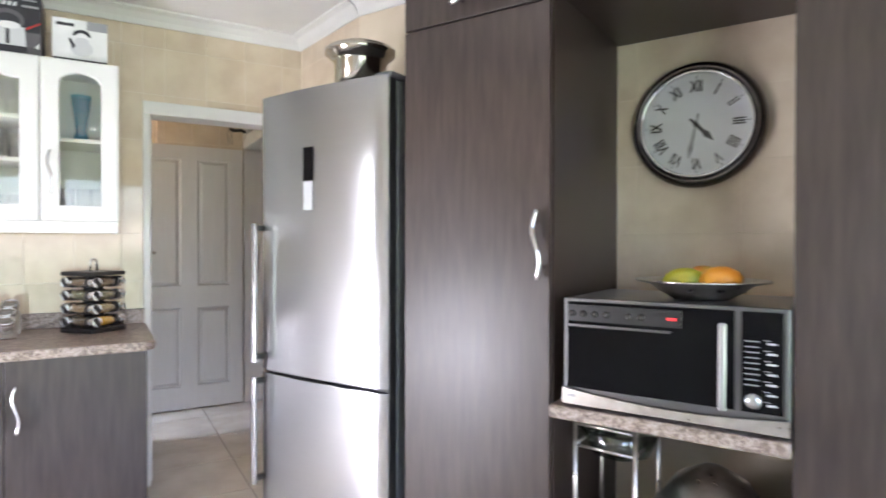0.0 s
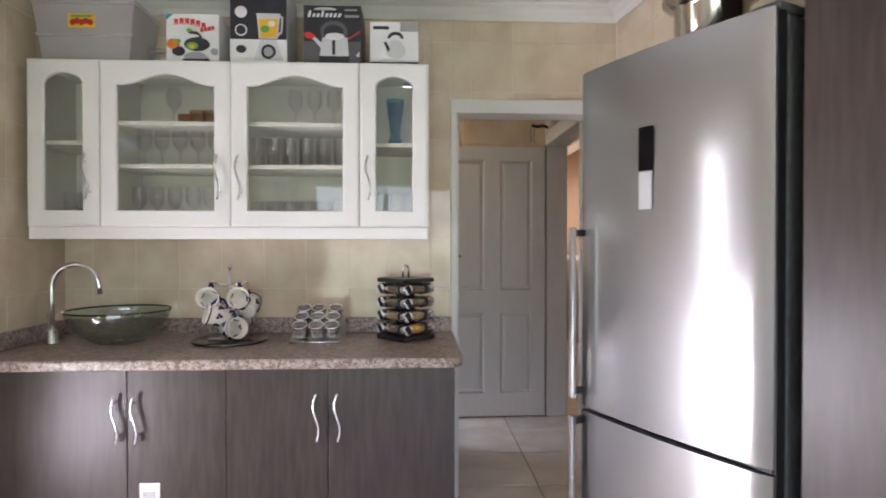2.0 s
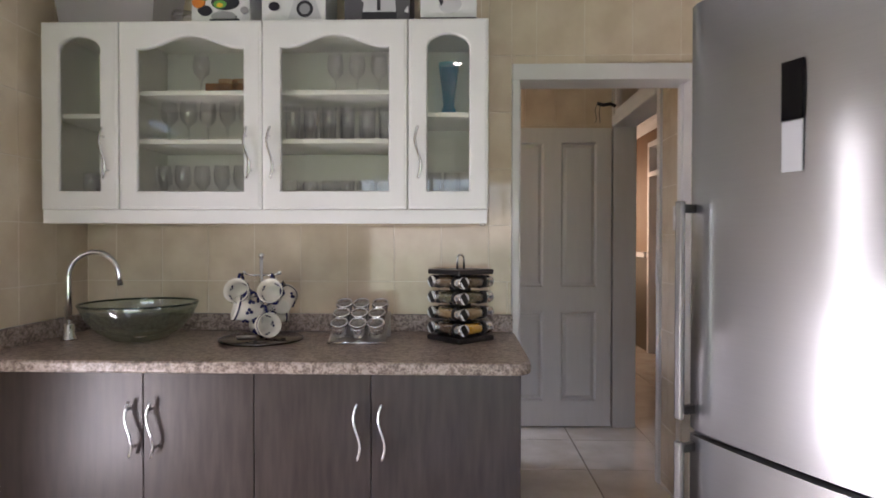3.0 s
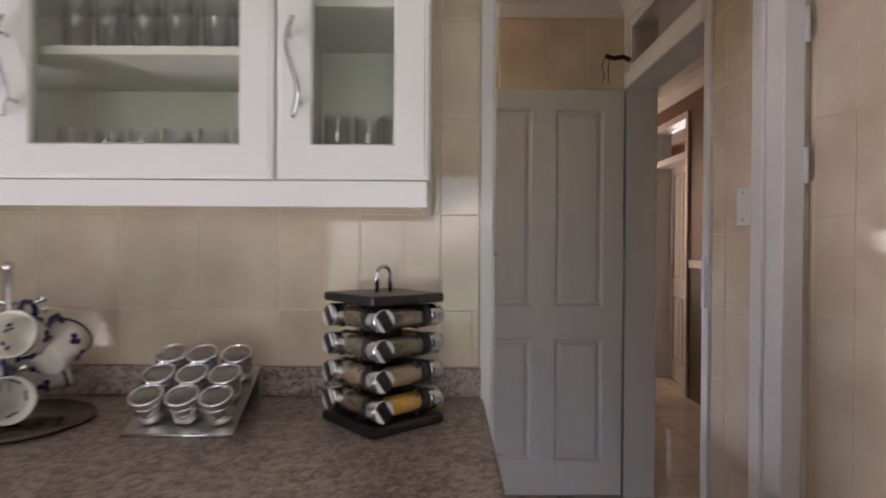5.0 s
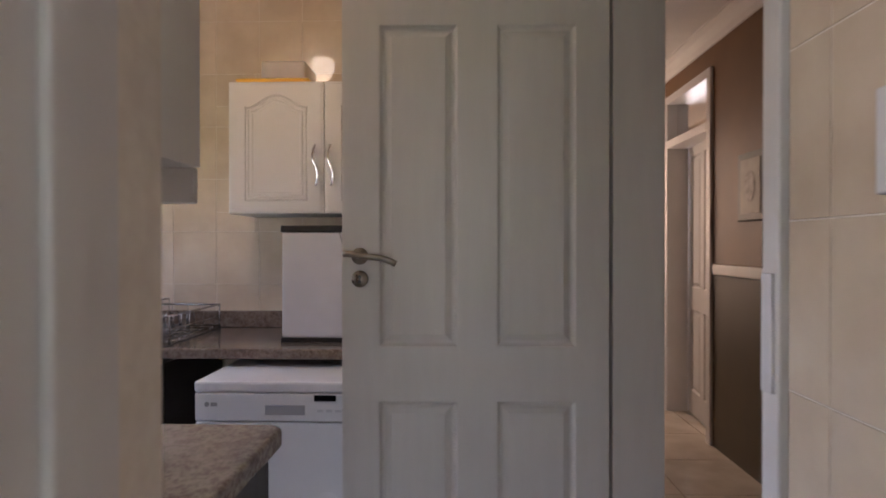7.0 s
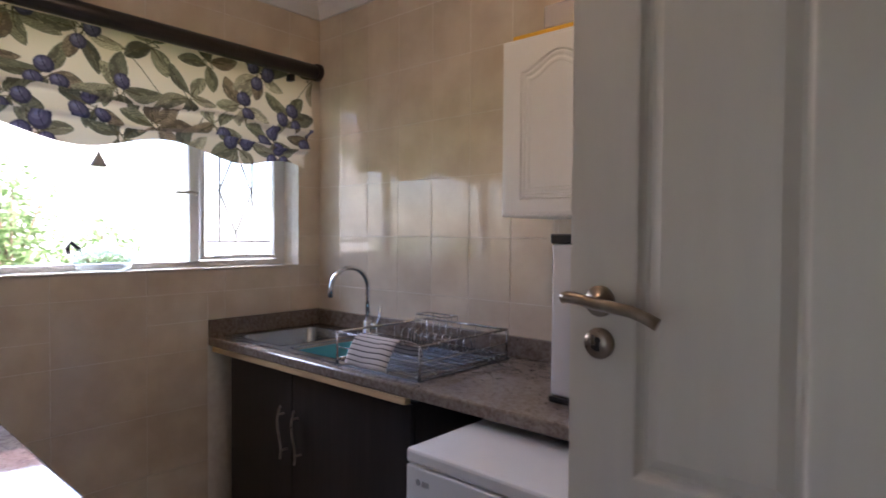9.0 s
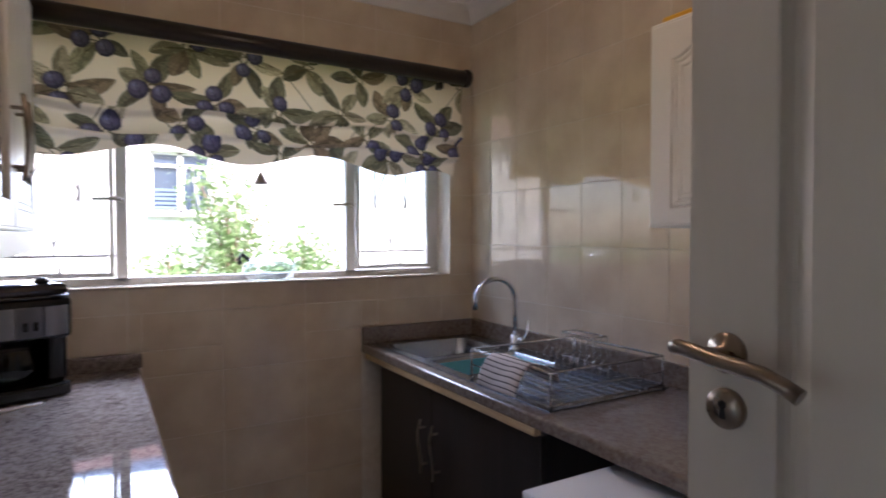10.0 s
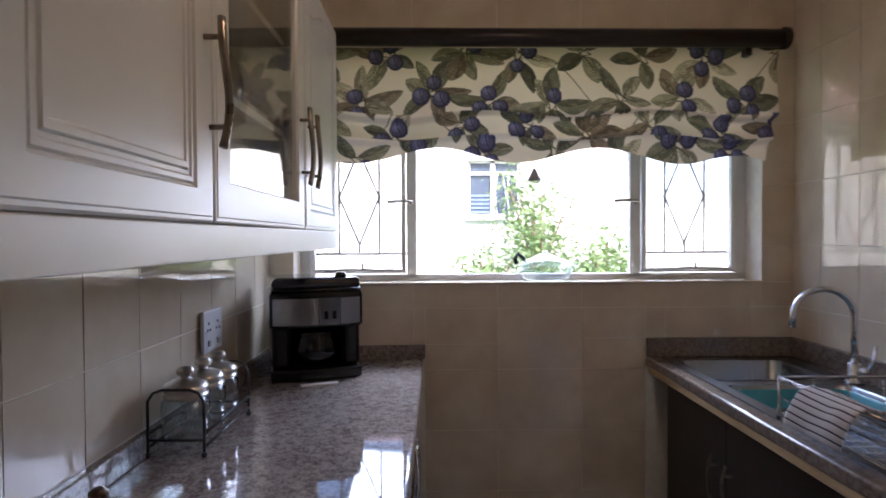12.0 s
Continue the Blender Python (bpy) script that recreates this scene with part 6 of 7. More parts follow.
part("rim_wire", tube(bmesh.new(), [(-RX + 0.004, -RY + 0.004, 0.055), (RX - 0.004, -RY + 0.004, 0.055), (RX - 0.004, RY - 0.004, 0.055)], 0.0024, 6), DULL, dr)
for x, y in ((-RX, -RY), (RX, -RY), (RX, RY), (-RX, RY)):
    part("corner_post", tube(bmesh.new(), [(x, y, 0.004), (x, y, RZ)], 0.0036, 8), DULL, dr)
wires = bmesh.new()
for i in range(12):
    x = -RX + 2 * RX * i / 11
    tube(wires, [(x, -RY, 0.016), (x, RY, 0.016)], 0.0016, 5)
    if i % 2:
        tube(wires, [(x, RY, RZ), (x, RY - 0.006, 0.016)], 0.0016, 5)
for i in range(6):
    y = -RY + 2 * RY * i / 5
    tube(wires, [(-RX, y, RZ), (-RX + 0.005, y, 0.018), (RX - 0.005, y, 0.018), (RX, y, 0.018)], 0.0016, 5)
tagged(part("basket_wire", wires, DULL, dr), kind="stuff")
for i in range(10):
    x = -RX + 0.04 + 0.034 * i
    part("plate_loop", tube(bmesh.new(), [(x, 0.04, 0.018), (x, 0.05, 0.085), (x, 0.07, 0.098), (x, 0.09, 0.085), (x, 0.10, 0.018)], 0.0026, 6), DULL, dr)
# cutlery basket hooked on the back rim
CB = (-RX + 0.01, -RX + 0.17, RY - 0.075, RY - 0.008)
for z in (0.05, 0.135):
    part("basket_rim", tube(bmesh.new(), [(CB[0], CB[2], z), (CB[1], CB[2], z), (CB[1], CB[3], z), (CB[0], CB[3], z), (CB[0], CB[2], z)], 0.0028, 7), DULL, dr)
for i in range(6):
    x = CB[0] + (CB[1] - CB[0]) * i / 5
    part("basket_upright", tube(bmesh.new(), [(x, CB[2], 0.135), (x, CB[2], 0.05), (x, CB[3], 0.05), (x, CB[3], 0.135)], 0.0016, 5), DULL, dr)
for x, y in ((-RX, -RY), (RX, -RY), (RX, RY), (-RX, RY)):
    part("foot", lathe(bmesh.new(), [(0.006, -0.001), (0.007, 0.006), (0.005, 0.012)], (x, y, 0), 8), BLACK, dr)


def striped_cloth():
    m, nt, ns, ls, bsdf = nodes_of("striped_dishcloth")
    co, sep, w = ns.new("ShaderNodeTexCoord"), ns.new("ShaderNodeSeparateXYZ"), ns.new("ShaderNodeMath")
    ls.new(co.outputs["UV"], sep.inputs[0])
    w.operation = "FRACT"
    mul = ns.new("ShaderNodeMath")
    mul.operation, mul.inputs[1].default_value = "MULTIPLY", 14
    ls.new(sep.outputs[1], mul.inputs[0])
    ls.new(mul.outputs[0], w.inputs[0])
    r = ramp(ns, [(0.0, (0.03, 0.02, 0.025)), (0.20, (0.03, 0.02, 0.025)), (0.25, (0.62, 0.57, 0.55)), (0.97, (0.54, 0.49, 0.47))])
    ls.new(w.outputs[0], r.inputs[0])
    ls.new(r.outputs[0], bsdf.inputs["Base Color"])
    bsdf.inputs["Roughness"].default_value = 0.95
    n, b = ns.new("ShaderNodeTexNoise"), ns.new("ShaderNodeBump")
    n.inputs["Scale"].default_value = 400
    b.inputs["Strength"].default_value, b.inputs["Distance"].default_value = 0.4, 0.002
    ls.new(n.outputs["Fac"], b.inputs["Height"])
    ls.new(b.outputs[0], bsdf.inputs["Normal"])
    return m


bm = bmesh.new()
uvl = bm.loops.layers.uv.new("UVMap")
NU, NV = 26, 30
PROFILE = [(0.115, 0.045), (0.100, 0.075), (0.070, 0.094), (0.030, 0.108), (0.0, 0.117), (-0.020, 0.104), (-0.032, 0.080), (-0.041, 0.050), (-0.046, 0.022)]
grid = []
for i in range(NU + 1):
    row = []
    for j in range(NV + 1):
        u, v = i / NU, j / NV
        k = min(int(v * 8), 7)
        f = v * 8 - k
        (ya, za), (yb, zb) = PROFILE[k], PROFILE[k + 1]
        bulge = 0.006 * noise.noise(Vector((u * 4, v * 3, 0))) + 0.004 * math.sin(u * 8 + v * 2)
        out = max(0.0, v - 0.5)
        y = ya + (yb - ya) * f - bulge * out * 1.6 + 0.010 * math.sin(u * 5) * max(0.0, 0.5 - v)
        z = za + (zb - za) * f + (bulge if abs(v - 0.5) > 0.12 else 0.0) * 0.5
        row.append(bm.verts.new((-0.185 + 0.19 * u + 0.012 * math.sin(v * 4), y, z)))
    grid.append(row)
for i in range(NU):
    for j in range(NV):
        f = bm.faces.new((grid[i][j], grid[i + 1][j], grid[i + 1][j + 1], grid[i][j + 1]))
        f.smooth = True
        for l, (u, v) in zip(f.loops, ((i, j), (i + 1, j), (i + 1, j + 1), (i, j + 1))):
            l[uvl].uv = (u / NU, v / NV)
cl = solid("dishcloth", bm, striped_cloth(), "beige dishcloth with dark stripes draped in the dish rack", "cloth", pose(1.26, 1.823, 0.907))
md = cl.modifiers.new("thickness", "SOLIDIFY")
md.thickness = 0.004

# dishwasher
dw = thing("dishwasher", "white dishwasher standing proud of the sink counter", "dishwasher")
part("body", boxed(1.576, 1.572, 0.03, 2.176, 2.15, 0.794), WHITEP, dw)
part("top", boxed(1.572, 1.552, 0.796, 2.180, 2.15, 0.832, bevel=0.008), WHITEP, dw)
dd = part("door", boxed(1.576, 1.552, 0.12, 2.176, 1.571, 0.698, bevel=0.005), WHITEP, dw)
pn = part("control_panel", boxed(1.576, 1.550, 0.702, 2.176, 1.571, 0.793, bevel=0.004), WHITEP, dw)
part("recess_grip", boxed(1.812, 1.5465, 0.724, 1.945, 1.551, 0.757, bevel=0.002), plain("grey_grip", (0.36, 0.36, 0.38), 0.5), pn, "grey recessed grip")
part("display", boxed(1.975, 1.5475, 0.770, 2.048, 1.551, 0.790, bevel=0.001), BLACKG, pn, "small dark display")
for i in range(4):
    part("key", boxed(1.985 + 0.03 * i, 1.548, 0.734, 2.005 + 0.03 * i, 1.551, 0.742), SILVERPR, pn)
lg = part("logo", lathe(bmesh.new(), [(0.008, 0), (0.008, 0.001)], (1.617, 1.550, 0.757), 16, "y"), GREYPR, pn)
part("logo_bar", boxed(1.630, 1.5488, 0.751, 1.652, 1.5505, 0.763), GREYPR, pn)
part("plinth", boxed(1.59, 1.60, 0.0, 2.16, 1.62, 0.118), plain("grey_plinth", (0.3, 0.3, 0.31), 0.5), dw)

# white box on the counter, cupboards above
bn = thing("bread_bin", "white bin with black top and bottom edges on the counter", "bin", pose(1.75, 1.935, 0.9005))
part("body", boxed(0, 0, 0.018, 0.44, 0.34, 0.435, bevel=0.006), surface("white_bin_plastic", (0.62, 0.62, 0.66), (0.68, 0.68, 0.72), 0.35, scale=5), bn)
part("top_edge", boxed(-0.004, -0.004, 0.436, 0.444, 0.344, 0.462, bevel=0.004), BLACK, bn, "black top edge")
part("bottom_edge", boxed(-0.004, -0.004, 0.0, 0.444, 0.344, 0.017, bevel=0.003), BLACK, bn, "black bottom edge")
part("cord", tube(bmesh.new(), [(0.23, -0.004, 0.43), (0.25, -0.006, 0.36), (0.275, -0.005, 0.27), (0.285, -0.005, 0.18), (0.30, -0.004, 0.16)], 0.002, 6), GREYPR, bn)
PINK = pose(0, 2.379, 0)
HS = (1.53, 1.70)
wall_unit("white wall cabinet with raised panel doors by the sink", PINK, 1.486, 2.283, 1.416, 1.968, 0.318, [(1.486, 1.890, False, 1.858, 1, HS), (1.890, 2.283, False, 1.922, 1, HS)], (), "sink wall cabinets")
wp = thing("plastic_container", "clear container with a yellow lid on the wall cabinet", "container", pose(1.70, 2.20, 1.967))
part("lid", boxed(-0.19, -0.12, 0.0, 0.12, 0.12, 0.020, bevel=0.006), YELLOW, wp, "yellow lid")
part("tub_body", boxed(-0.09, -0.10, 0.021, 0.10, 0.10, 0.10, bevel=0.01), TUB, wp)
hat = thing("serving_tray", "dark round dish lying on the wall cabinet", "dish", pose(2.08, 2.18, 1.967))
part("dish", lathe(bmesh.new(), [(0.09, 0), (0.12, 0.02), (0.14, 0.05), (0.135, 0.052), (0.11, 0.025), (0.01, 0.01)], seg=28), plain("dark_dish", (0.03, 0.02, 0.015), 0.3), hat)

# ---- curtain rod and roman blind ----
rod = thing("curtain_rod", "dark stained wooden curtain rod above the window", "curtain rod")
part("pole", tube(bmesh.new(), [(0.265, 0.28, 2.136), (0.265, 2.235, 2.128)], 0.034, 20), RODM, rod)
part("finial", lathe(bmesh.new(), [(0.036, -0.005), (0.041, 0.0), (0.041, 0.018), (0.034, 0.024), (0.004, 0.026)], (0.265, 2.237, 2.128), 24, "y", pose(0, 0, 0, 0, 0, 180).to_3x3()), RODM, rod)
for y in (0.42, 2.12):
    part("bracket", boxed(0.106, y - 0.012, 2.07, 0.25, y + 0.012, 2.10, bevel=0.003), RODM, rod)


def print_mesh():
    """The blind: gathered folds, a scalloped hem, and its printed plums and leaves as a colour per point."""
    ny, nz = 560, 190
    y = np.linspace(0.30, 2.255, ny)
    v = np.linspace(0, 1, nz)
    Y, V = np.meshgrid(y, v, indexing="ij")
    hem = 1.700 - 0.030 * np.cos((Y - 0.93) * 2 * np.pi / 0.62) * -1 - 0.028 * np.clip((Y - 1.75) / 0.5, 0, 1) - 0.018 * np.clip((Y - 2.0) / 0.25, 0, 1)
    top = 2.112 - 0.002 * Y
    Z = top + (hem - top) * V
    drop = (top - Z)
    def tuck(start, end, size):
        rise = np.clip((drop - start) / (end - start), 0, 1) ** 1.6
        fall = 1 / (1 + np.exp((drop - end - 0.012 * np.sin(Y * 3.1)) / 0.004))
        return size * rise * fall
    fold = tuck(0.05, 0.265, 0.050) + tuck(0.27, 0.352, 0.044) + 0.010 * np.clip(drop - 0.3, 0, 1)
    wav = 0.006 * np.sin(Y * 9 + 3 * V) * V + 0.004 * np.sin(Y * 23 + 5 * V) * V + 0.004 * np.sin(Y * 4.1 + 9 * V)
    sag = 0.018 * np.sin((Y - 0.3) * np.pi * 2 / 0.65) * np.exp(-((drop - 0.30) / 0.07) ** 2)
    X = 0.215 + fold + wav + 0.25 * sag
    Z = Z + sag * 0.9
    # cloth runs on behind the folds, so the print slips a little at each of them
    U, W = Y, drop + 0.07 * (drop > 0.255) + 0.08 * (drop > 0.345)
    base = np.stack([0.80 + 0 * U, 0.68 + 0 * U, 0.54 + 0 * U], -1)
    rng = np.random.RandomState(7)

    def put(mask, col, soft=1.0):
        base[mask] = base[mask] * (1 - soft) + np.array(col) * soft
    leaf_cols = [(0.150, 0.135, 0.085), (0.20, 0.175, 0.115), (0.100, 0.092, 0.062), (0.28, 0.235, 0.16), (0.165, 0.120, 0.080)]
    plums = []
    spots = []
    for i in range(9):
        for j in range(4):
            spots.append((0.28 + i * 0.245 + (0.12 if j % 2 else 0) + rng.uniform(-0.035, 0.035), 0.03 + j * 0.175 + rng.uniform(-0.03, 0.03), j))
    for cu, cw, j in spots:
        n = rng.randint(4, 7)
        a0 = rng.uniform(0, 6.28)
        for k in range(n):
            a = a0 + k * 6.28 / n + rng.uniform(-0.35, 0.35)
            L, Wd = rng.uniform(0.052, 0.078), rng.uniform(0.023, 0.035)
            lu, lw = cu + math.cos(a) * (L * 0.95 + 0.012), cw + math.sin(a) * (L * 0.95 + 0.012)
            du, dw_ = U - lu, W - lw
            p, q = du * math.cos(a) + dw_ * math.sin(a), -du * math.sin(a) + dw_ * math.cos(a)
            q = q + 2.2 * p * p * (1 if k % 2 else -1)
            shape = np.abs(q) < Wd * np.clip(1 - (p / L) ** 2, 0, 1) ** 0.8
            shape &= np.abs(p) < L
            c = np.array(leaf_cols[rng.randint(0, 5)])
            tone = rng.uniform(1.0, 1.9)
            put(shape & (q > 0), c * 1.12 * tone)
            put(shape & (q <= 0), c * 0.72 * tone)
            put(shape & (np.sin(p * 95 + lu * 40) * np.sin(q * 160 + 2) > 0.35), c * 1.6 * tone, 0.55)
            put(shape & (np.abs(q) < 0.0017), c * 1.9)
            put(shape & (np.abs(((p * 1.0 + np.abs(q) * 1.3) % 0.014) - 0.007) < 0.0012), c * 0.55)
            stem = (np.abs(q) < 0.0022) & (p < 0) & (p > -L - 0.03)
            put(stem, (0.10, 0.08, 0.04))
        if rng.rand() < 0.62:
            a1 = rng.uniform(0, 6.28)
            for k in range(rng.randint(1, 4)):
                plums.append((cu + 0.045 * math.cos(a1 + 2.1 * k), cw + 0.040 * math.sin(a1 + 2.1 * k), rng.uniform(0.028, 0.036)))
    for i in range(9):
        c0, w0, sg = 0.30 + i * 0.24, 0.05 + 0.13 * (i % 4), 1 if i % 2 else -1
        line = w0 + 0.09 * np.sin((U - c0) * 11) * sg + 0.35 * sg * (U - c0)
        put((np.abs(W - line) < 0.0032) & (np.abs(U - c0) < 0.17) & (base[..., 0] > 0.5), (0.17, 0.125, 0.07))
    for pu, pw, r in plums:
        dist = np.hypot(U - pu, W - pw)
        put(dist < r, (0.050, 0.042, 0.075))
        put(np.hypot(U - pu + r * 0.12, W - pw + r * 0.12) < r * 0.80, (0.098, 0.086, 0.150))
        put(np.hypot(U - pu + r * 0.28, W - pw + r * 0.28) < r * 0.45, (0.165, 0.150, 0.235))
        put(np.hypot(U - pu + r * 0.35, W - pw + r * 0.38) < r * 0.2, (0.20, 0.19, 0.33))
        put((dist < r) & (np.abs(U - pu - 0.4 * (W - pw) - 6 * (W - pw) ** 2) < 0.0016), (0.022, 0.018, 0.05))
    Y = Y - 0.045 * V * np.clip((Y - 1.9) / 0.35, 0, 1)
    verts = np.stack([X, Y, Z], -1).reshape(-1, 3)
    idx = np.arange(ny * nz).reshape(ny, nz)
    faces = np.stack([idx[:-1, :-1], idx[:-1, 1:], idx[1:, 1:], idx[1:, :-1]], -1).reshape(-1, 4)
    me = bpy.data.meshes.new("blind")
    me.from_pydata(verts.tolist(), [], faces.tolist())
    att = me.color_attributes.new("print", "FLOAT_COLOR", "POINT")
    att.data.foreach_set("color", np.concatenate([base.reshape(-1, 3), np.ones((ny * nz, 1))], 1).ravel())
    me.polygons.foreach_set("use_smooth", [True] * len(me.polygons))
    return me


def fabric():
    m, nt, ns, ls, bsdf = nodes_of("printed_linen")
    at = ns.new("ShaderNodeAttribute")
    at.attribute_name = "print"
    geo, n, b = ns.new("ShaderNodeNewGeometry"), ns.new("ShaderNodeTexNoise"), ns.new("ShaderNodeBump")
    n.inputs["Scale"].default_value = 350
    ls.new(geo.outputs["Position"], n.inputs["Vector"])
    b.inputs["Strength"].default_value, b.inputs["Distance"].default_value = 0.3, 0.002
    ls.new(n.outputs["Fac"], b.inputs["Height"])
    ls.new(b.outputs[0], bsdf.inputs["Normal"])
    ls.new(at.outputs["Color"], bsdf.inputs["Base Color"])
    bsdf.inputs["Roughness"].default_value = 0.9
    tr, mix = ns.new("ShaderNodeBsdfTranslucent"), ns.new("ShaderNodeMixShader")
    ls.new(at.outputs["Color"], tr.inputs["Color"])
    mix.inputs[0].default_value = 0.32
    ls.new(bsdf.outputs[0], mix.inputs[1])
    ls.new(tr.outputs[0], mix.inputs[2])
    ls.new(mix.outputs[0], ns["Material Output"].inputs[0])
    return m


blind_me = print_mesh()
blind_me.materials.append(fabric())
blind = thing("roman_blind", "cream roman blind printed with plums and leaves", "blind")
cloth = new("cloth", blind_me)
cloth.parent = blind
BELL = pose(0.215, 1.31, 1.600)
part("pull_bell", lathe(bmesh.new(), [(0.026, 0), (0.027, 0.006), (0.018, 0.022), (0.010, 0.038), (0.005, 0.048), (0.003, 0.052)], seg=18), plain("aged_bronze", (0.42, 0.40, 0.37), 0.4, 0.5), blind, "small dark bell-shaped pull", BELL)
part("pull_cord", tube(bmesh.new(), [(0, 0, 0.05), (0.0, 0, 0.16)], 0.0018, 6), BLACK, blind, "", BELL)

tp = thing("glass_teapot", "clear glass teapot with a dark handle on the window sill", "teapot", pose(0.03, 1.385, 1.207))
part("pot", lathe(bmesh.new(), [(0.07, 0), (0.095, 0.008), (0.112, 0.035), (0.108, 0.062), (0.085, 0.085), (0.05, 0.094), (0.045, 0.10)], seg=32, caps=(True, False)), JARG, tp)
part("lid", lathe(bmesh.new(), [(0.05, 0.097), (0.03, 0.106), (0.012, 0.110), (0.012, 0.118), (0.003, 0.120)], seg=24, caps=(False, True)), JARG, tp)
part("spout", tube(bmesh.new(), [(0, 0.098, 0.035), (0, 0.120, 0.055), (0, 0.132, 0.085)], 0.012, 10), JARG, tp)
part("handle", tube(bmesh.new(), [(0, -0.085, 0.085), (-0.004, -0.112, 0.112), (-0.006, -0.124, 0.088), (-0.004, -0.118, 0.066)], 0.009, 10), BLACK, tp, "dark plastic handle")
sp_ = thing("steel_teapot", "small steel teapot with a dark knob on the counter", "teapot", pose(1.672, 0.468, 0.9005, 0, 0, 30))
part("body", lathe(bmesh.new(), [(0.050, 0), (0.056, 0.004), (0.060, 0.04), (0.054, 0.085), (0.044, 0.105), (0.040, 0.108)], seg=30), SATIN, sp_)
part("lid", lathe(bmesh.new(), [(0.042, 0.108), (0.040, 0.114), (0.020, 0.122), (0.006, 0.124)], seg=30, caps=(False, True)), SATIN, sp_)
part("knob", lathe(bmesh.new(), [(0.006, 0.122), (0.013, 0.130), (0.013, 0.140), (0.005, 0.146)], seg=16), plain("brown_knob", (0.09, 0.05, 0.035), 0.4), sp_, "brown knob")
part("spout", tube(bmesh.new(), [(-0.052, 0, 0.05), (-0.072, 0, 0.075), (-0.085, 0, 0.105)], 0.011, 12), SATIN, sp_)
part("handle", tube(bmesh.new(), [(0.046, 0, 0.098), (0.072, 0, 0.118), (0.092, 0, 0.108), (0.094, 0, 0.075), (0.058, 0, 0.035)], 0.0065, 10), BLACK, sp_, "black handle")

# ---- ceiling lamps ----
BULB = plain("lamp_glow", (1.0, 0.86, 0.62), 0.5, 0, 2.5)
GLOW = plain("downlight_glow", (1.0, 0.92, 0.80), 0.5, 0, 14.0)
for x, y in ((1.86, -2.25), (1.84, -4.6), (3.1, -3.0)):
    dl = thing("downlight", "small round ceiling downlight that is lit", "lamp", pose(x, y, KH), "kitchen downlights")
    part("ring", lathe(bmesh.new(), [(0.048, 0.0), (0.050, -0.004), (0.044, -0.010), (0.034, -0.008), (0.034, 0.0)][::-1], seg=24, caps=(False, False)), CHROME, dl)
    part("bulb", lathe(bmesh.new(), [(0.033, -0.006), (0.033, -0.003), (0.004, -0.002)], seg=20), GLOW, dl)
cl_ = thing("ceiling_lamp", "round frosted ceiling lamp that is lit", "lamp", pose(1.55, 1.30, SH))
part("base", lathe(bmesh.new(), [(0.07, -0.02), (0.075, -0.015), (0.075, 0.0)], seg=24), TRIM, cl_)
part("globe", lathe(bmesh.new(), [(0.004, -0.15), (0.045, -0.14), (0.075, -0.105), (0.082, -0.07), (0.068, -0.03), (0.055, -0.021)], seg=28), BULB, cl_)
lamp("lamp_scullery", "POINT", pose(1.55, 1.30, SH - 0.20), 0.78, (1.0, 0.62, 0.30), radius=0.06)
lamp("lamp_kitchen", "SPOT", pose(1.86, -2.25, KH - 0.02), 3.0, (1.0, 0.80, 0.55), radius=0.03).data.spot_size = radians(120)

# ---- outside ----
structure("ground", boxed(-120, -120, -0.45, 120, 120, -0.16), surface("dry_lawn", (0.07, 0.15, 0.035), (0.16, 0.26, 0.07), 0.95, scale=0.8, bump=0.4, bump_scale=20), "sunlit lawn and paving outside the window", "ground")
HX = -9.0
WALLW = surface("whitewashed_wall", (0.72, 0.70, 0.66), (0.80, 0.78, 0.74), 0.8, scale=1.5, bump=0.3, bump_scale=40)
house = thing("neighbour_house", "white plastered house across the yard", "house")
hw = bmesh.new()
HWIN = (1.56, 2.60, 1.80, 2.90)
for p, q, r, s in cells(-6.0, 4.6, -0.2, 3.6, [HWIN]):
    box(hw, HX - 0.3, p, r, HX, q, s)
part("wall", hw, WALLW, house)
part("wall", boxed(HX - 6.0, 4.6, -0.2, HX - 0.3, 4.9, 3.6), WALLW, house)
part("roof", prism(bmesh.new(), [(HX + 0.5, 3.6), (HX + 0.5, 3.75), (HX - 3.5, 5.6), (HX - 3.5, 3.6)], -6.4, 5.2, "y"), surface("roof_tile", (0.16, 0.09, 0.07), (0.26, 0.15, 0.12), 0.8, scale=3), house)
WY0, WY1, WZ0, WZ1 = HWIN
hwn = part("window", boxed(HX - 0.2, WY0, WZ0, HX - 0.17, WY1, WZ1), plain("dark_window_glass", (0.05, 0.07, 0.10), 0.1), house, "dark window with open casement")
for a, b in ((WY0, WY0 + 0.05), (2.02, 2.10), (WY1 - 0.05, WY1)):
    part("frame", boxed(HX - 0.17, a, WZ0, HX - 0.10, b, WZ1), TRIM, hwn)
for a, b in ((WZ0, WZ0 + 0.05), (WZ1 - 0.28, WZ1 - 0.22), (WZ1 - 0.05, WZ1)):
    part("frame", boxed(HX - 0.17, WY0, a, HX - 0.10, WY1, b), TRIM, hwn)
for i in range(4):
    part("bar", tube(bmesh.new(), [(HX - 0.09, 2.14 + 0.12 * i, WZ0 + 0.05), (HX - 0.09, 2.20 + 0.12 * i if i % 2 else 2.10 + 0.12 * i, 2.2), (HX - 0.09, 2.14 + 0.12 * i, 2.62)], 0.012, 5), TRIM, hwn)
SLAT = plain("blue_grey_slat", (0.12, 0.17, 0.26), 0.5)
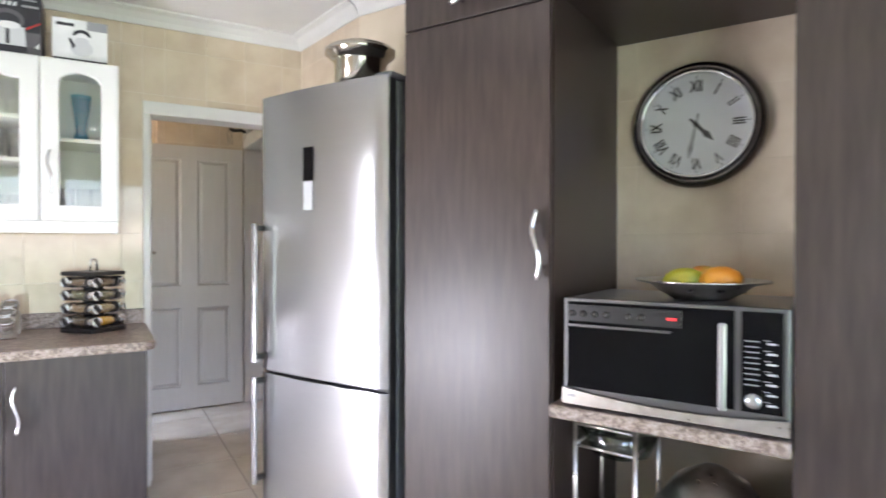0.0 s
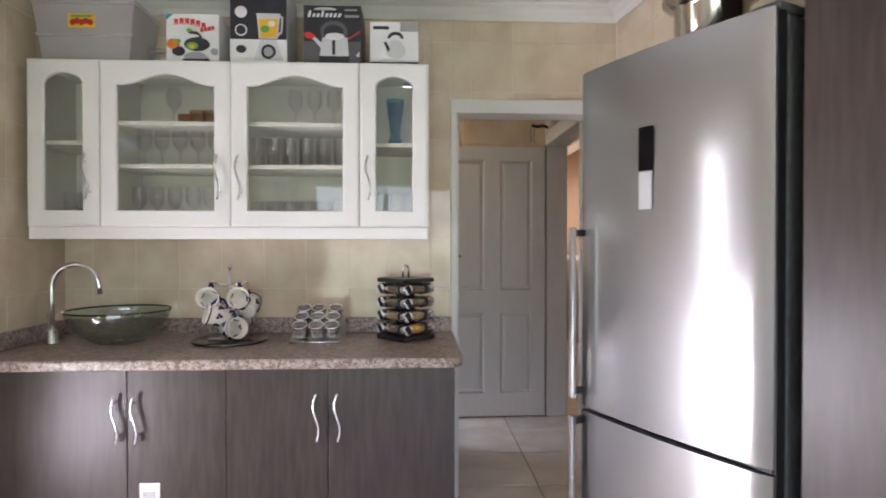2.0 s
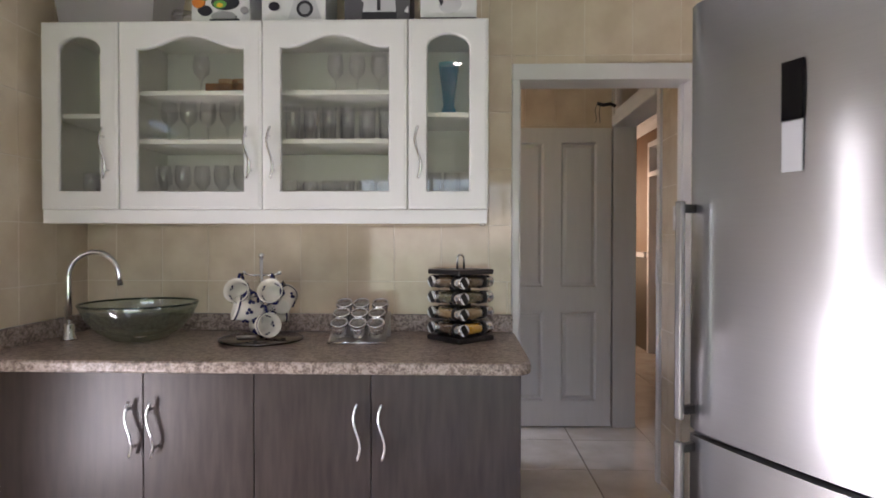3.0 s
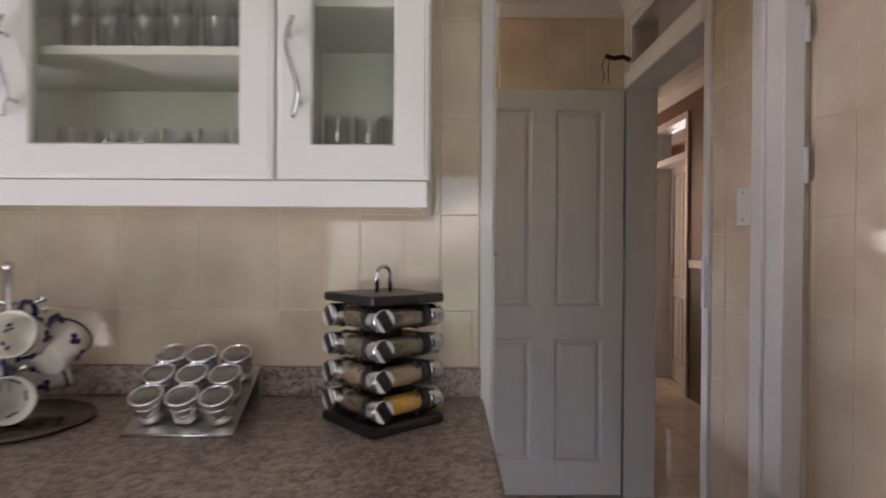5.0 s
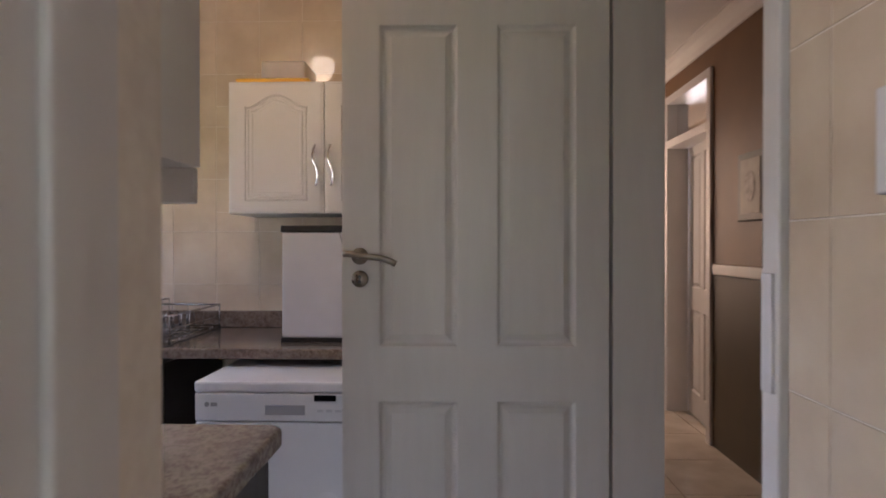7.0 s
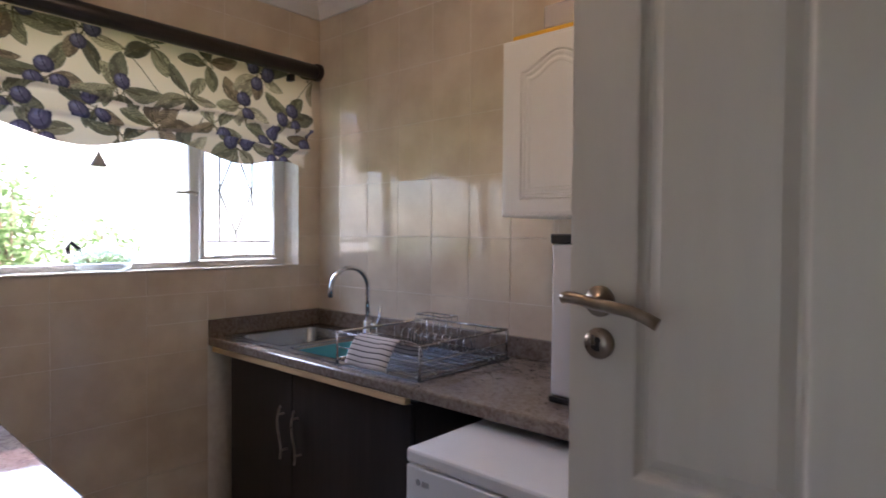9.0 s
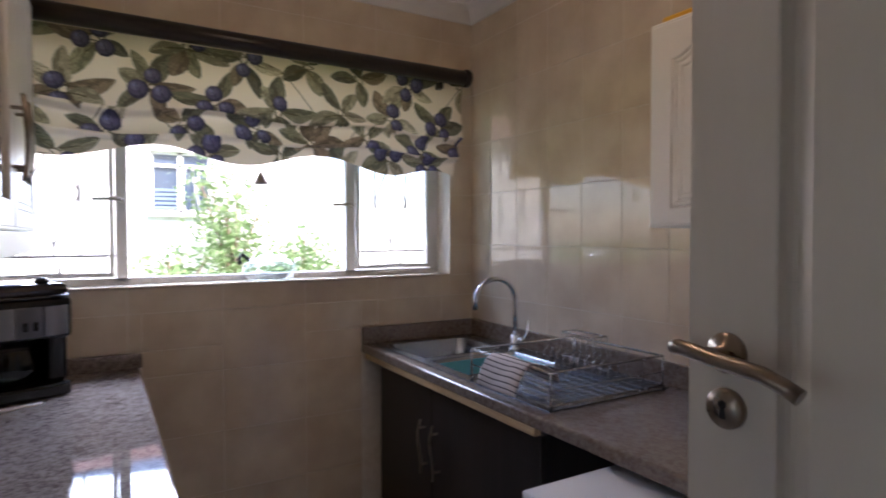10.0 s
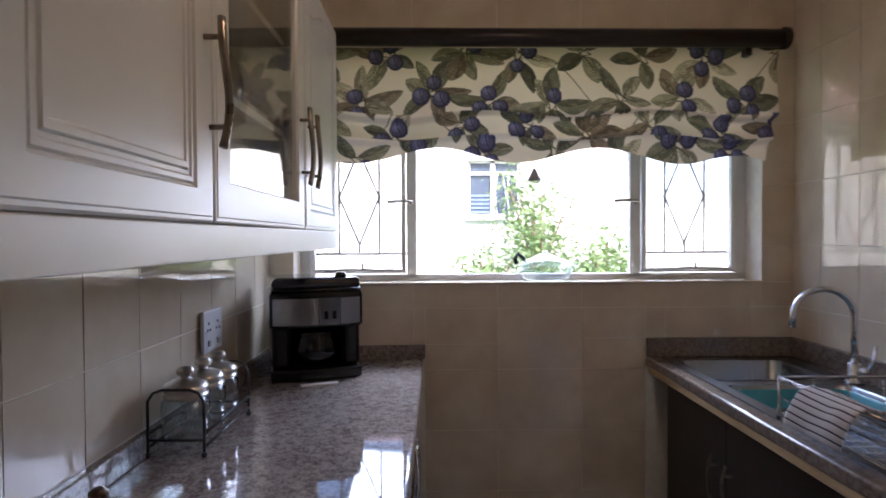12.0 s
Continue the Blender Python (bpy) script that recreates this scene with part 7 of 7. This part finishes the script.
for i in range(5):
    part("slat", boxed(HX - 0.165, WY0 + 0.06, WZ0 + 0.07 + 0.08 * i, HX - 0.15, 2.01, WZ0 + 0.12 + 0.08 * i), SLAT, hwn)
part("sill", boxed(HX, WY0 - 0.05, WZ0 - 0.07, HX + 0.1, WY1 + 0.05, WZ0), TRIM, house)
wall2 = thing("garden_wall", "white garden wall beyond the yard", "wall")
part("wall", boxed(-16.0, 4.0, -0.2, -15.7, 16.0, 2.3), WALLW, wall2)
LEAFM = surface("shrub_leaf", (0.17, 0.27, 0.10), (0.33, 0.45, 0.20), 0.6, scale=3)
LEAFM.node_tree.nodes["Principled BSDF"].inputs["Subsurface Weight"].default_value = 0.0


def shrub(label, x, y, h, w, n, seed):
    rng = random.Random(seed)
    t = thing("shrub", label, "shrub", pose(x, y, -0.17), "shrubs outside the window")
    stem = bmesh.new()
    tips = []
    for i in range(9):
        a, l = rng.uniform(0, 6.28), rng.uniform(0.5, 1.0)
        tip = Vector((math.cos(a) * w * rng.uniform(0.1, 0.55), math.sin(a) * w * rng.uniform(0.1, 0.55), h * l))
        mid = tip * 0.5 + Vector((rng.uniform(-0.1, 0.1), rng.uniform(-0.1, 0.1), 0.1))
        tube(stem, [(0, 0, 0), mid, tip], 0.02, 5)
        tips += [tip, mid * 1.1, tip * 0.8]
    part("stems", stem, surface("bark_%d" % seed, (0.10, 0.07, 0.04), (0.2, 0.14, 0.09), 0.9), t)
    vs, fs = [], []
    for i in range(n):
        c = Vector(rng.choice(tips)) + Vector((rng.gauss(0, w * 0.16), rng.gauss(0, w * 0.16), rng.gauss(0, h * 0.09)))
        d = Vector((rng.uniform(-1, 1), rng.uniform(-1, 1), rng.uniform(-0.6, 0.8))).normalized()
        sd = d.orthogonal().normalized() * rng.uniform(0.018, 0.034)
        L = rng.uniform(0.08, 0.15)
        k = len(vs)
        vs += [c, c + d * L * 0.5 + sd, c + d * L, c + d * L * 0.5 - sd]
        fs.append((k, k + 1, k + 2, k + 3))
    me = bpy.data.meshes.new("leaves")
    me.from_pydata([tuple(v) for v in vs], [], fs)
    me.materials.append(LEAFM)
    ob = new("leaves", me)
    ob.parent = t
    tagged(ob, kind="stuff")


shrub("tall leafy green shrub against the white house", -7.9, 2.75, 2.5, 1.1, 2200, 3)
shrub("round leafy green shrub in the yard", -7.2, 3.75, 1.65, 1.3, 2200, 4)
shrub("low leafy green shrub by the house wall", -7.6, 1.75, 1.25, 1.0, 1200, 5)

# ---- wall and floor tiles, piece by piece ----
TW, TH = 0.2105, 0.2505
tiles(wall_kitchen_back, "y", -0.0005, -1, 0.187, 2.105, 0.0, 2.47, TW, TH, 0.741, 1.102, [(0.187, 2.087, -0.01, 0.955), (0.25, 1.97, 1.42, 2.12)])
tiles(wall_kitchen_back, "y", -0.0005, -1, 2.105, 2.962, 2.064, 2.47, TW, TH, 0.741, 1.102)
tiles(wall_kitchen_left, "x", 0.1865, 1, -1.24, -0.001, 0.60, 2.47, TW, TH, 0.0, 1.102, [(-0.65, 0.0, -0.01, 0.955)])
tiles(wall_kitchen_left, "x", 0.1865, 1, -2.9, -1.96, 0.60, 2.47, TW, TH, 0.0, 1.102)
tiles(wall_kitchen_bank, "y", -0.0005, -1, 1.328, 1.948, 0.828, 2.066, 0.36, 0.255, 1.40, 1.342, m=BANK)
tiles(wall_scullery_sink, "y", 2.3795, -1, 0.106, 2.284, 0.90, 2.445, 0.2055, 0.2475, 0.686, 1.349, [(0.106, 2.284, 0.0, 0.975), (1.49, 2.26, 1.44, 1.94)])
tiles(wall_pier, "y", 1.5015, -1, 2.287, 2.938, 0.02, 2.445, 0.2055, 0.2475, 2.33, 1.349)
tiles(wall_pier, "x", 2.2845, -1, 1.503, 2.378, 0.9, 2.445, 0.2055, 0.2475, 1.503, 1.349)
tiles(wall_scullery_window, "x", 0.1055, 1, 0.268, 2.379, 0.02, 2.445, 0.34, 0.2475, 0.50, 1.10, [SWIN, (0.268, 0.886, -0.01, 0.955), (1.779, 2.379, -0.01, 0.977)])
tiles(wall_kitchen_back, "y", 0.2655, 1, 0.106, 2.128, 0.90, 2.445, TW, TH, 0.10, 1.135, [(0.106, 2.08, -0.01, 0.955), (0.38, 2.07, 1.43, 2.10)])
tiles(wall_scullery_right, "x", 2.9395, -1, 0.142, 0.504, 0.02, 2.445, 0.2055, 0.2475, 0.20, 1.07)
SHORT = Matrix(((0.1386, 0.9903, 0, 2.962), (-0.9903, 0.1386, 0, 0.0), (0, 0, 1, 0), (0, 0, 0, 1)))
tiles(wall_kitchen_short, "y", -0.0005, -1, 0.022, 0.70, 0.02, 2.47, TW, TH, 0.15, 1.102, m=SHORT)
# floor
FT = 0.5
shared_floor = {}
for ix in range(9):
    for iy in range(-11, 11):
        x, y = 0.10 + ix * FT + FT / 2, 0.19 + iy * FT + FT / 2
        if y > 2.5 and x < 3.0 or x > 4.9 or (y < -5.3):
            continue
        if not shared_floor:
            bm, hw_, b = bmesh.new(), FT / 2 - 0.0025, 0.002
            lo = [bm.verts.new((sx * hw_, sy * hw_, -0.006)) for sx, sy in ((-1, -1), (1, -1), (1, 1), (-1, 1))]
            hi = [bm.verts.new((sx * (hw_ - b), sy * (hw_ - b), 0.0)) for sx, sy in ((-1, -1), (1, -1), (1, 1), (-1, 1))]
            bm.faces.new(hi)
            for k in range(4):
                bm.faces.new((lo[k], lo[(k + 1) % 4], hi[(k + 1) % 4], hi[k]))
            shared_floor["tile"] = mesh_of("tile", bm, FLOOR)
        ob = new("tile", shared_floor["tile"])
        ob.parent = floor
        ob.matrix_basis = pose(x, y, 0)
